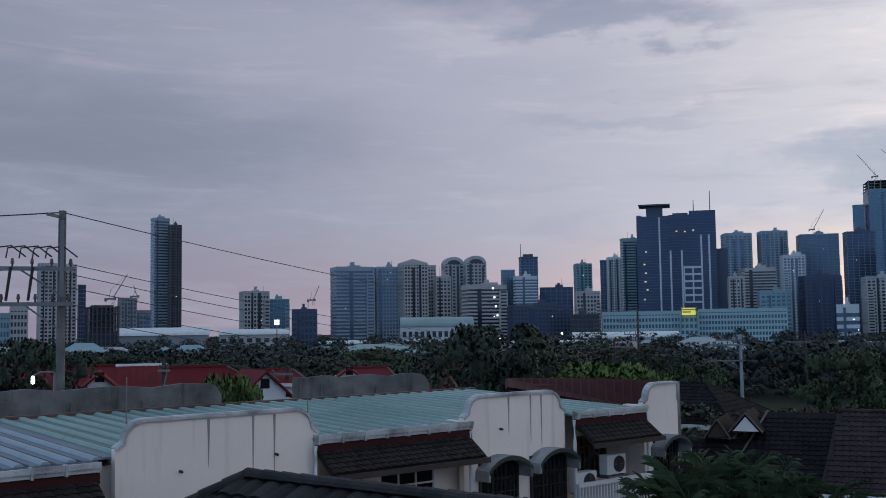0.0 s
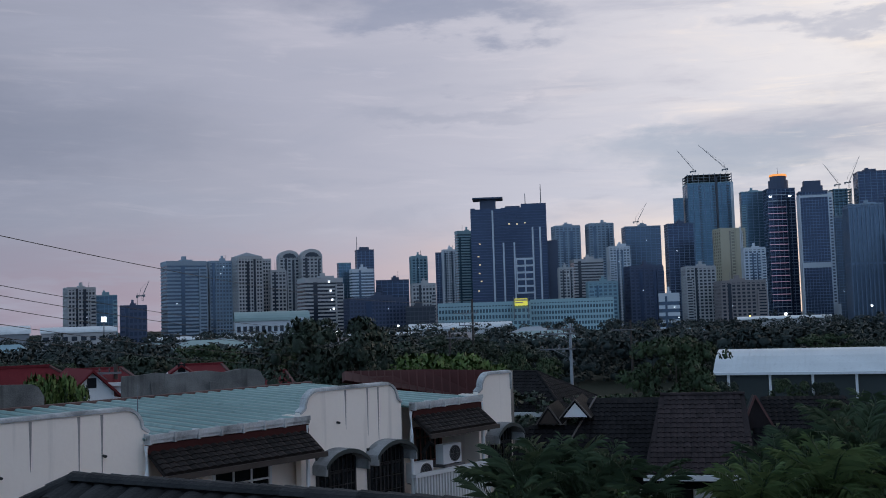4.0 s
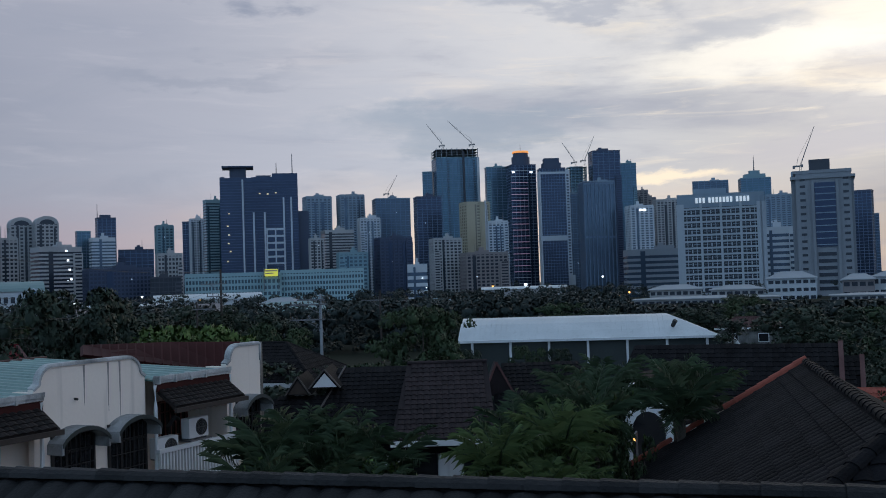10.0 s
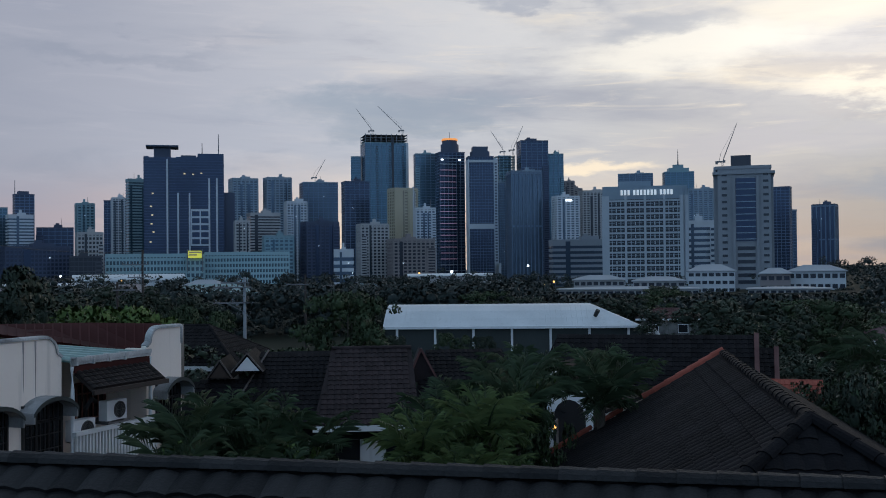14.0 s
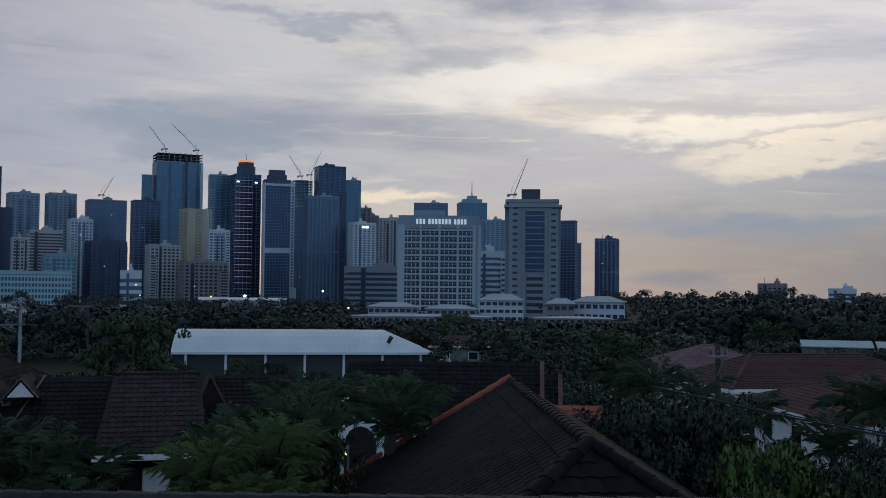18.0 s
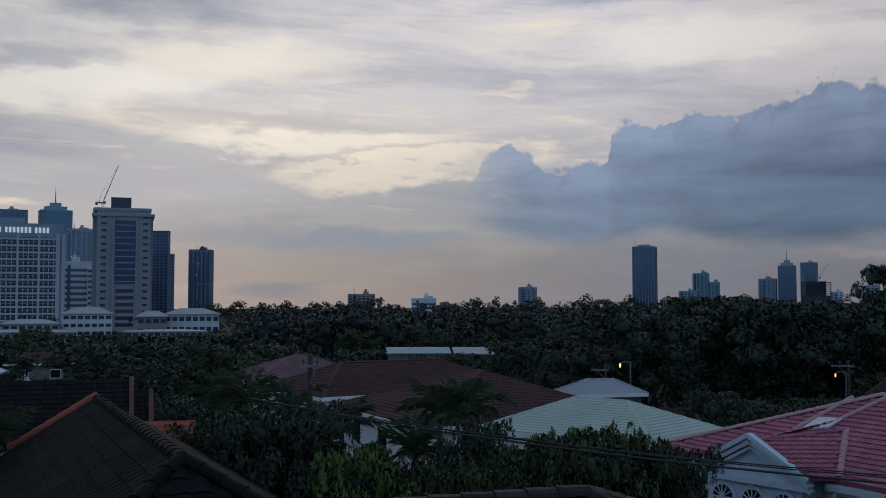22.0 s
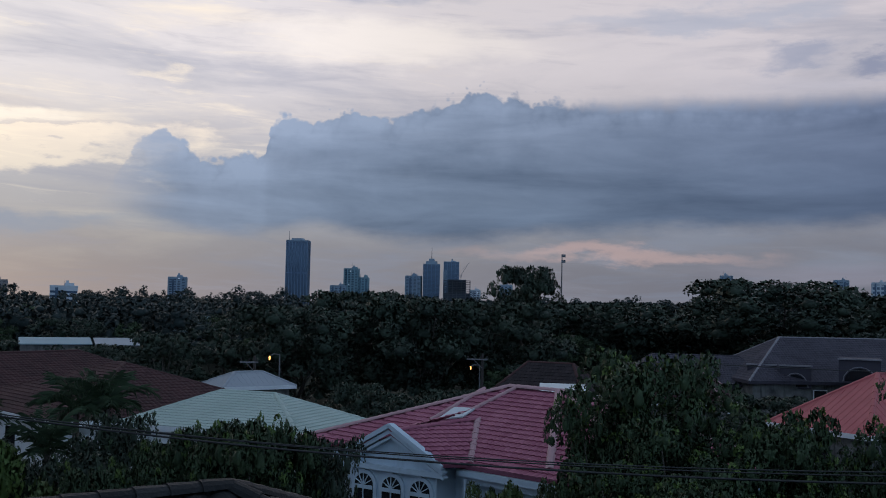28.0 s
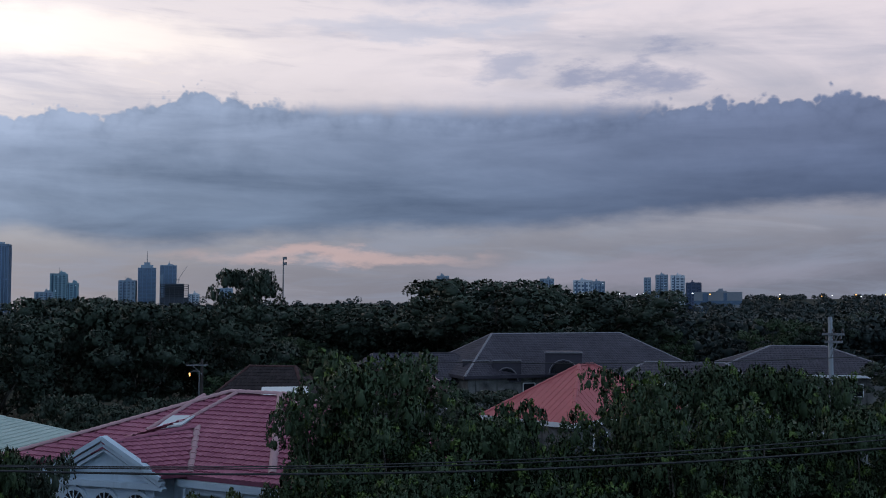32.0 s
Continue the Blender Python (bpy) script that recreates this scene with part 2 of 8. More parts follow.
build_world()
sun = new("sun", bpy.data.lights.new("sun", "SUN"))
sun.data.energy, sun.data.angle, sun.data.color = 0.12, radians(20), (1.0, 0.86, 0.70)
SUN_AZ, SUN_EL = radians(45), radians(9)
sun.matrix_world = look((0, 0, 60), (-math.sin(SUN_AZ) * 50, -math.cos(SUN_AZ) * 50, 60 - 50 * math.tan(SUN_EL)))


# ---------------------------------------------------------------- materials
MATS = {}


def material(name, dark, light, rough=0.7, metal=0.0, scale=1.0, bump=0.2, spread=0.0, spec=0.5, streaks=0.0):
    """Two-scale mottled surface between two colours; spread varies it from piece to piece; streaks adds rain marks."""
    if name in MATS:
        return MATS[name]
    mt = bpy.data.materials.new(name)
    mt.use_nodes = True
    nt = mt.node_tree
    L = nt.links.new
    bsdf = nt.nodes["Principled BSDF"]
    co = nt.nodes.new("ShaderNodeTexCoord")
    big = nt.nodes.new("ShaderNodeTexNoise")
    big.inputs["Scale"].default_value, big.inputs["Detail"].default_value = 0.45 * scale, 5
    fine = nt.nodes.new("ShaderNodeTexNoise")
    fine.inputs["Scale"].default_value, fine.inputs["Detail"].default_value = 9 * scale, 4
    for n in (big, fine):
        L(co.outputs["Object"], n.inputs["Vector"])
    mixer = nt.nodes.new("ShaderNodeMath")
    mixer.operation = "MULTIPLY_ADD"
    L(fine.outputs[0], mixer.inputs[0])
    mixer.inputs[1].default_value = 0.45
    ease = nt.nodes.new("ShaderNodeMath")
    ease.operation = "MULTIPLY_ADD"
    L(big.outputs[0], ease.inputs[0])
    ease.inputs[1].default_value, ease.inputs[2].default_value = 1.5, -0.47
    L(ease.outputs[0], mixer.inputs[2])
    value = mixer.outputs[0]
    if spread:
        info = nt.nodes.new("ShaderNodeObjectInfo")
        isl = nt.nodes.new("ShaderNodeNewGeometry")
        both = nt.nodes.new("ShaderNodeMath")
        both.operation = "ADD"
        L(info.outputs["Random"], both.inputs[0])
        L(isl.outputs["Random Per Island"], both.inputs[1])
        frac = nt.nodes.new("ShaderNodeMath")
        frac.operation = "FRACT"
        L(both.outputs[0], frac.inputs[0])
        vary = nt.nodes.new("ShaderNodeMath")
        vary.operation = "MULTIPLY_ADD"
        L(frac.outputs[0], vary.inputs[0])
        vary.inputs[1].default_value = spread
        L(value, vary.inputs[2])
        off = nt.nodes.new("ShaderNodeMath")
        off.operation = "SUBTRACT"
        L(vary.outputs[0], off.inputs[0])
        off.inputs[1].default_value = spread / 2
        value = off.outputs[0]
    ramp = nt.nodes.new("ShaderNodeMix")
    ramp.data_type = "RGBA"
    ramp.clamp_factor = True
    L(value, ramp.inputs["Factor"])
    ab = [i for i in ramp.inputs if i.type == "RGBA"]
    ab[0].default_value, ab[1].default_value = (*dark, 1), (*light, 1)
    color = [o for o in ramp.outputs if o.type == "RGBA"][0]
    if streaks:
        mp = nt.nodes.new("ShaderNodeMapping")
        mp.inputs["Scale"].default_value = (2.2, 2.2, 0.16)
        L(co.outputs["Object"], mp.inputs["Vector"])
        st = nt.nodes.new("ShaderNodeTexNoise")
        st.inputs["Scale"].default_value, st.inputs["Detail"].default_value = 1.6, 6
        L(mp.outputs[0], st.inputs["Vector"])
        rg = nt.nodes.new("ShaderNodeMapRange")
        rg.inputs[1].default_value, rg.inputs[2].default_value, rg.inputs[4].default_value = 0.56, 0.78, streaks
        L(st.outputs[0], rg.inputs[0])
        dirt = nt.nodes.new("ShaderNodeMix")
        dirt.data_type = "RGBA"
        L(rg.outputs[0], dirt.inputs["Factor"])
        ab = [i for i in dirt.inputs if i.type == "RGBA"]
        L(color, ab[0])
        ab[1].default_value = (dark[0] * 0.28, dark[1] * 0.28, dark[2] * 0.26, 1)
        color = [o for o in dirt.outputs if o.type == "RGBA"][0]
    L(color, bsdf.inputs["Base Color"])
    bsdf.inputs["Roughness"].default_value = rough
    bsdf.inputs["Metallic"].default_value = metal
    bsdf.inputs["Specular IOR Level"].default_value = spec
    if bump:
        bp = nt.nodes.new("ShaderNodeBump")
        bp.inputs["Strength"].default_value = bump
        bp.inputs["Distance"].default_value = 0.03
        L(fine.outputs[0], bp.inputs["Height"])
        L(bp.outputs[0], bsdf.inputs["Normal"])
    MATS[name] = mt
    return mt


def glow(name, color, strength):
    mt = bpy.data.materials.new(name)
    mt.use_nodes = True
    b = mt.node_tree.nodes["Principled BSDF"]
    b.inputs["Base Color"].default_value = (*color, 1)
    b.inputs["Emission Color"].default_value = (*color, 1)
    b.inputs["Emission Strength"].default_value = strength
    return mt


def foliage(name, dark, light):
    mt = material(name, dark, light, rough=0.55, scale=0.6, bump=0, spread=0.45, spec=0.2)
    return mt


# far facades: the wall colour and the glass colour of each kind
# the walls are bluer than their concrete: distance haze put into the colour
WALLS = {
    "cream": material("cream_concrete", (0.31, 0.315, 0.33), (0.45, 0.445, 0.45), 0.85, scale=0.05, bump=0),
    "pale": material("pale_concrete", (0.42, 0.46, 0.50), (0.58, 0.61, 0.65), 0.8, scale=0.05, bump=0),
    "brown": material("brown_concrete", (0.19, 0.17, 0.175), (0.28, 0.25, 0.25), 0.85, scale=0.05, bump=0),
    "grey": material("grey_concrete", (0.16, 0.18, 0.205), (0.26, 0.28, 0.31), 0.85, scale=0.05, bump=0),
    "bluegrey": material("bluegrey_panel", (0.17, 0.23, 0.29), (0.28, 0.345, 0.41), 0.7, scale=0.05, bump=0),
    "teal": material("teal_panel", (0.14, 0.235, 0.275), (0.22, 0.33, 0.375), 0.6, scale=0.05, bump=0),
    "navy": material("navy_panel", (0.028, 0.042, 0.085), (0.05, 0.072, 0.125), 0.5, scale=0.05, bump=0),
    "dark": material("dark_concrete", (0.04, 0.047, 0.065), (0.075, 0.083, 0.10), 0.8, scale=0.05, bump=0),
    "aqua": material("aqua_panel", (0.24, 0.38, 0.42), (0.35, 0.50, 0.54), 0.6, scale=0.05, bump=0),
    "mullion": material("blue_grey_mullion", (0.085, 0.13, 0.20), (0.145, 0.205, 0.285), 0.5, scale=0.05, bump=0),
    "gold": material("gold_panel", (0.33, 0.30, 0.215), (0.44, 0.40, 0.30), 0.5, scale=0.05, bump=0),
}
GLASS = {
    "dark": material("dark_window_glass", (0.012, 0.018, 0.032), (0.026, 0.036, 0.056), 0.25, metal=0.1, scale=0.1, bump=0),
    "navy": material("navy_curtain_glass", (0.016, 0.030, 0.068), (0.038, 0.060, 0.11), 0.2, metal=0.5, scale=0.06, bump=0),
    "teal": material("teal_curtain_glass", (0.045, 0.10, 0.15), (0.085, 0.16, 0.22), 0.2, metal=0.55, scale=0.06, bump=0),
    "bluegrey": material("bluegrey_curtain_glass", (0.045, 0.075, 0.125), (0.09, 0.135, 0.19), 0.2, metal=0.5, scale=0.06, bump=0),
    "aqua": material("aqua_glass", (0.05, 0.10, 0.14), (0.09, 0.15, 0.19), 0.2, metal=0.4, scale=0.06, bump=0),
    "gold": material("gold_curtain_glass", (0.15, 0.14, 0.115), (0.23, 0.21, 0.17), 0.25, metal=0.4, scale=0.06, bump=0),
}
CONCRETE = material("weathered_concrete", (0.022, 0.023, 0.024), (0.24, 0.235, 0.225), 0.9, scale=2.6, bump=0.5, streaks=0.85)
STUCCO = material("cream_stucco", (0.8, 0.7, 0.62), (0.9, 0.8, 0.72), 0.85, scale=1.0, bump=0.15, streaks=0.35)
STUCCO_DIRTY = material("mossy_white_trim", (0.055, 0.06, 0.062), (0.72, 0.72, 0.72), 0.85, scale=3.0, bump=0.3, streaks=0.5)
WHITE = material("white_paint", (0.62, 0.64, 0.66), (0.76, 0.77, 0.78), 0.7, scale=1.0, bump=0.1, streaks=0.25)
GREEN_METAL = material("faded_green_sheet", (0.045, 0.10, 0.096), (0.115, 0.195, 0.187), 0.5, metal=0.15, scale=0.8, bump=0.1, streaks=0.3)
BLUE_METAL = material("faded_blue_sheet", (0.075, 0.11, 0.155), (0.16, 0.21, 0.265), 0.5, metal=0.15, scale=0.8, bump=0.1, streaks=0.3)
DARK_TILE = material("sooty_roof_tile", (0.0035, 0.0035, 0.0045), (0.013, 0.0125, 0.0145), 0.8, scale=2.0, bump=0.5, spread=0.7, spec=0.10)
NEAR_TILE = material("black_weathered_tile", (0.004, 0.004, 0.005), (0.024, 0.023, 0.024), 0.62, scale=2.5, bump=0.6, spread=0.9, spec=0.25)
BROWN_TILE = material("brown_roof_tile", (0.012, 0.0085, 0.01), (0.036, 0.025, 0.027), 0.75, scale=2.0, bump=0.4, spread=0.6, spec=0.2)
MAROON_TILE = material("maroon_roof_tile", (0.027, 0.01, 0.012), (0.062, 0.024, 0.026), 0.75, scale=1.0, bump=0.3, spread=0.5, spec=0.2)
PINK_TILE = material("pink_roof_tile", (0.26, 0.075, 0.120), (0.42, 0.155, 0.210), 0.65, scale=1.0, bump=0.3, spread=0.4, spec=0.2)
ROSE_TRIM = material("rose_ridge_tile", (0.36, 0.20, 0.22), (0.50, 0.31, 0.32), 0.7, scale=1.5, bump=0.3)
RED_SHEET = material("red_painted_sheet", (0.33, 0.058, 0.062), (0.46, 0.105, 0.11), 0.55, scale=0.8, bump=0.1, streaks=0.2)
RED_TILE = material("orange_red_tile", (0.20, 0.05, 0.035), (0.36, 0.10, 0.07), 0.75, scale=2.0, bump=0.3, spread=0.5, spec=0.2)
DEEP_RED = material("deep_red_sheet", (0.09, 0.011, 0.015), (0.16, 0.024, 0.028), 0.8, scale=0.8, bump=0.1, spec=0.12)
MINT = material("mint_green_sheet", (0.29, 0.365, 0.325), (0.42, 0.49, 0.445), 0.6, scale=0.8, bump=0.1)
GREY_TILE = material("grey_violet_tile", (0.036, 0.032, 0.044), (0.070, 0.063, 0.080), 0.75, scale=1.0, bump=0.3, spread=0.5, spec=0.2)
PALE_SHEET = material("pale_grey_sheet", (0.45, 0.48, 0.50), (0.62, 0.65, 0.67), 0.5, scale=0.6, bump=0.05, streaks=0.2)
DARK_GLASS = material("dark_window", (0.008, 0.009, 0.011), (0.02, 0.022, 0.026), 0.12, scale=1.0, bump=0)
STEEL = material("grey_steel", (0.12, 0.12, 0.13), (0.22, 0.22, 0.23), 0.5, metal=0.6, scale=2, bump=0.1)
BLACK = material("black_rubber", (0.01, 0.01, 0.011), (0.02, 0.02, 0.022), 0.6, scale=2, bump=0)
BARK = material("grey_bark", (0.04, 0.033, 0.028), (0.11, 0.095, 0.08), 0.9, scale=3, bump=0.8)
LEAF_DARK = foliage("dark_leaves", (0.022, 0.031, 0.025), (0.055, 0.077, 0.050))
LEAF_MID = foliage("green_leaves", (0.022, 0.038, 0.021), (0.066, 0.100, 0.046))
LEAF_LIGHT = foliage("light_green_leaves", (0.05, 0.09, 0.024), (0.13, 0.19, 0.05))
LEAF_PALM = foliage("palm_leaves", (0.024, 0.040, 0.024), (0.075, 0.110, 0.055))
LEAF_FRESH = foliage("fresh_green_leaves", (0.06, 0.092, 0.034), (0.17, 0.225, 0.085))
# bluer, evener leaves for far trees: distance haze put into the colour
LEAF_FAR = foliage("hazed_far_leaves", (0.019, 0.028, 0.028), (0.040, 0.055, 0.050))
SOIL = material("dark_soil_and_grass", (0.008, 0.011, 0.007), (0.026, 0.030, 0.020), 0.95, scale=0.08, bump=0.3, spec=0.1)
AWNING_TILE = material("awning_tile", (0.008, 0.007, 0.007), (0.03, 0.023, 0.022), 0.75, scale=2.0, bump=0.4, spread=0.6, spec=0.2)
HOOD = material("mossy_hood_concrete", (0.05, 0.056, 0.06), (0.38, 0.39, 0.40), 0.9, scale=2.5, bump=0.4, streaks=0.7)
DARK_WALL = material("dark_green_wall", (0.018, 0.025, 0.025), (0.04, 0.05, 0.05), 0.7, scale=0.5, bump=0.1)
WOOD_DARK = material("dark_wood", (0.02, 0.015, 0.013), (0.06, 0.045, 0.04), 0.7, scale=3, bump=0.2)
WOOD_RED = material("red_brown_wood", (0.10, 0.03, 0.02), (0.20, 0.07, 0.05), 0.6, scale=3, bump=0.2)
RUST = material("rusty_coping", (0.06, 0.03, 0.028), (0.17, 0.10, 0.09), 0.85, scale=3, bump=0.3)
STAIN = material("rain_stain", (0.20, 0.18, 0.17), (0.38, 0.35, 0.33), 0.9, scale=4, bump=0.1)
VERGE = material("dull_red_verge", (0.075, 0.035, 0.034), (0.14, 0.075, 0.072), 0.8, scale=2, bump=0.2, spec=0.2)
MAROON_CAP = material("maroon_ridge", (0.04, 0.017, 0.018), (0.08, 0.038, 0.038), 0.75, scale=1.5, bump=0.2, spec=0.2)
OX_RED = material("oxblood_sheet", (0.03, 0.007, 0.007), (0.06, 0.013, 0.012), 0.7, scale=0.8, bump=0.1, spec=0.2)
ROOF_LINE = material("pale_violet_ridge", (0.14, 0.13, 0.15), (0.24, 0.23, 0.25), 0.75, scale=1.5, bump=0.2)
# ribs paler than their sheets: their lit sides are put into the colour
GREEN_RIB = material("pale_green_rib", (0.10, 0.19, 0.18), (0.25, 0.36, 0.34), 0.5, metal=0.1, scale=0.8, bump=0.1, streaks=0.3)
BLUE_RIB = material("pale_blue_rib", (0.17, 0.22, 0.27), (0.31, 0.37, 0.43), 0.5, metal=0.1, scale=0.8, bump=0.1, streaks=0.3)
# valley dirt and the ribs' shaded sides, put into one dark colour
SEAM_DIRT_SHADE = material("dirt_and_shade_in_the_seams", (0.02, 0.035, 0.036), (0.06, 0.085, 0.085), 0.9, scale=1.5, bump=0)
GREY_WOOD = material("weathered_verge_wood", (0.06, 0.052, 0.05), (0.15, 0.13, 0.125), 0.8, scale=3, bump=0.2)
PALE_BLUE = material("pale_blue_render", (0.42, 0.52, 0.61), (0.56, 0.65, 0.73), 0.8, scale=1.2, bump=0.25, streaks=0.2)
DULL_ROSE = material("dull_rose_tile", (0.09, 0.052, 0.062), (0.16, 0.095, 0.108), 0.75, scale=1.0, bump=0.3, spread=0.4, spec=0.2)
INSULATOR = material("brown_insulator", (0.03, 0.02, 0.018), (0.07, 0.05, 0.045), 0.25, scale=3, bump=0)
LAMP_WARM = glow("warm_lamp", (1.0, 0.50, 0.13), 2.2)
LAMP_ORANGE = glow("orange_lamp", (1.0, 0.36, 0.09), 0.6)
LAMP_ROSE = glow("rose_lamp", (0.66, 0.42, 0.55), 0.20)
SIGN_YELLOW = glow("yellow_lit_sign", (0.85, 0.78, 0.10), 0.40)
LAMP_SOFT = glow("white_lit_panel", (0.85, 0.92, 1.0), 1.6)
LAMP_SIGN = glow("white_sign", (0.85, 0.9, 0.95), 0.35)
GREEN_FAR = material("pale_green_roof", (0.16, 0.24, 0.24), (0.24, 0.33, 0.33), 0.6, scale=0.1, bump=0)
PALE_FAR = material("pale_far_roof", (0.22, 0.245, 0.275), (0.34, 0.365, 0.395), 0.7, scale=0.1, bump=0)
HOSPITAL = material("pale_grey_render", (0.34, 0.38, 0.43), (0.47, 0.51, 0.56), 0.8, scale=0.06, bump=0, streaks=0.2)
HOSPITAL_GREY = material("grey_render", (0.19, 0.21, 0.24), (0.3, 0.32, 0.35), 0.8, scale=0.06, bump=0, streaks=0.25)
LAMP_WHITE = glow("white_lamp", (0.9, 0.95, 1.0), 3.0)


# ---------------------------------------------------------------- mesh tools
class Geo:
    """Gathers faces, then makes one mesh of them."""

    def __init__(self):
        self.v, self.f = [], []

    def add(self, verts, faces):
        n = len(self.v)
        self.v += [tuple(p) for p in verts]
        self.f += [tuple(n + i for i in f) for f in faces]
        return self

    def box(self, x0, x1, y0, y1, z0, z1, m=None):
        p = [(x, y, z) for x in (x0, x1) for y in (y0, y1) for z in (z0, z1)]
        if m is not None:
            p = [m @ Vector(q) for q in p]
        return self.add(p, [(0, 1, 3, 2), (4, 6, 7, 5), (0, 4, 5, 1), (2, 3, 7, 6), (0, 2, 6, 4), (1, 5, 7, 3)])

    def beam(self, a, b, w, h=None):
        """A bar from a to b, w wide across and h thick upwards."""
        a, b = Vector(a), Vector(b)
        h = h or w
        d = (b - a).normalized()
        side = d.cross(Vector((0, 0, 1)))
        side = side.normalized() if side.length > 1e-4 else Vector((0, 1, 0))
        m = Matrix((side, d.cross(side), d)).transposed().to_4x4()
        return self.box(-w / 2, w / 2, -h / 2, h / 2, 0, (b - a).length, Matrix.Translation(a) @ m)

    def tube(self, points, radii, sides=8):
        ring = []
        pts = [Vector(p) for p in points]
        start = len(self.v)
        for i, p in enumerate(pts):
            d = pts[min(i + 1, len(pts) - 1)] - pts[max(i - 1, 0)]
            q = d.to_track_quat("Z", "X")
            for k in range(sides):
                a = 2 * math.pi * k / sides
                self.v.append(tuple(p + q @ Vector((math.cos(a) * radii[i], math.sin(a) * radii[i], 0))))
        for i in range(len(pts) - 1):
            for k in range(sides):
                k2 = (k + 1) % sides
                self.f.append((start + i * sides + k, start + i * sides + k2, start + (i + 1) * sides + k2, start + (i + 1) * sides + k))
        self.f.append(tuple(start + k for k in reversed(range(sides))))
        self.f.append(tuple(start + (len(pts) - 1) * sides + k for k in range(sides)))
        return self

    def prism(self, outline, y0, y1):
        """An outline in x and z, drawn out along y."""
        n = len(outline)
        v = [(x, y0, z) for x, z in outline] + [(x, y1, z) for x, z in outline]
        f = [tuple(range(n)), tuple(range(2 * n - 1, n - 1, -1))]
        f += [(i, i + n, (i + 1) % n + n, (i + 1) % n) for i in range(n)]
        return self.add(v, f)

    def mesh(self, name, mat, smooth=False):
        me = bpy.data.meshes.new(name)
        me.from_pydata(self.v, [], self.f)
        me.materials.append(mat)
        if smooth:
            me.shade_smooth()
        return me


def part(name, geo, mat, parent, label="", kind="", smooth=False):
    """One mesh object under a thing or a part."""
    me = geo.mesh(name, mat, smooth) if isinstance(geo, Geo) else geo
    ob = new(name, me)
    ob.parent = parent
    return tagged(ob, label, kind=kind)


def thing(name, m, label, category, group="", kind=""):
    ob = new(name)
    ob.empty_display_size = 0.2
    ob.matrix_world = m
    return tagged(ob, label, category, group, kind)


def polar(az, dist, z=0.0):
    a = radians(az)
    return Vector((math.sin(a) * dist, math.cos(a) * dist, z))


def ease(v, lo, hi):
    s = min(max((v - lo) / (hi - lo), 0.0), 1.0)
    return s * s * (3 - 2 * s)


def ground_z(dist, az):
    """The land falls away towards the city and rises to low hills far off on the other side."""
    fall = -8 * ease(dist, 120, 1020) * min(max((60 - az) / 25, 0), 1)
    return fall + 38 * ease(dist, 2300, 3600) * ease(az, 80, 100)


def build_ground():
    g = Geo()
    rings = [0.0, 6, 12, 20, 30, 45, 65, 90, 120, 160, 220, 300, 400, 520, 660, 820, 1020, 1300, 1700, 2300, 2700, 3100, 3600, 4300, 4900]
    steps = 90
    for r in rings:
        for k in range(steps):
            az = -180 + 360 * k / steps
            p = polar(az, r, ground_z(r, az) if abs(az) < 150 else 0)
            g.v.append(tuple(p))
    for i in range(len(rings) - 1):
        for k in range(steps):
            k2 = (k + 1) % steps
            g.f.append((i * steps + k, i * steps + k2, (i + 1) * steps + k2, (i + 1) * steps + k))
    tagged(new("ground", g.mesh("ground", SOIL, True)), "dark ground of soil and grass under the trees", "ground", kind="structure")


build_ground()


# ---------------------------------------------------------------- the far city
STYLE_WORDS = {"grid": "punched windows", "bands": "long window bands", "fins": "upright fins",
               "glass": "curtain-wall glass", "frame": "bare concrete floors"}
TONE_WORDS = {"cream": "cream concrete", "pale": "pale concrete", "brown": "brown concrete", "grey": "grey concrete",
              "bluegrey": "blue-grey", "teal": "teal-grey", "navy": "dark navy", "aqua": "pale aqua", "dark": "dark", "gold": "gold-tinted"}


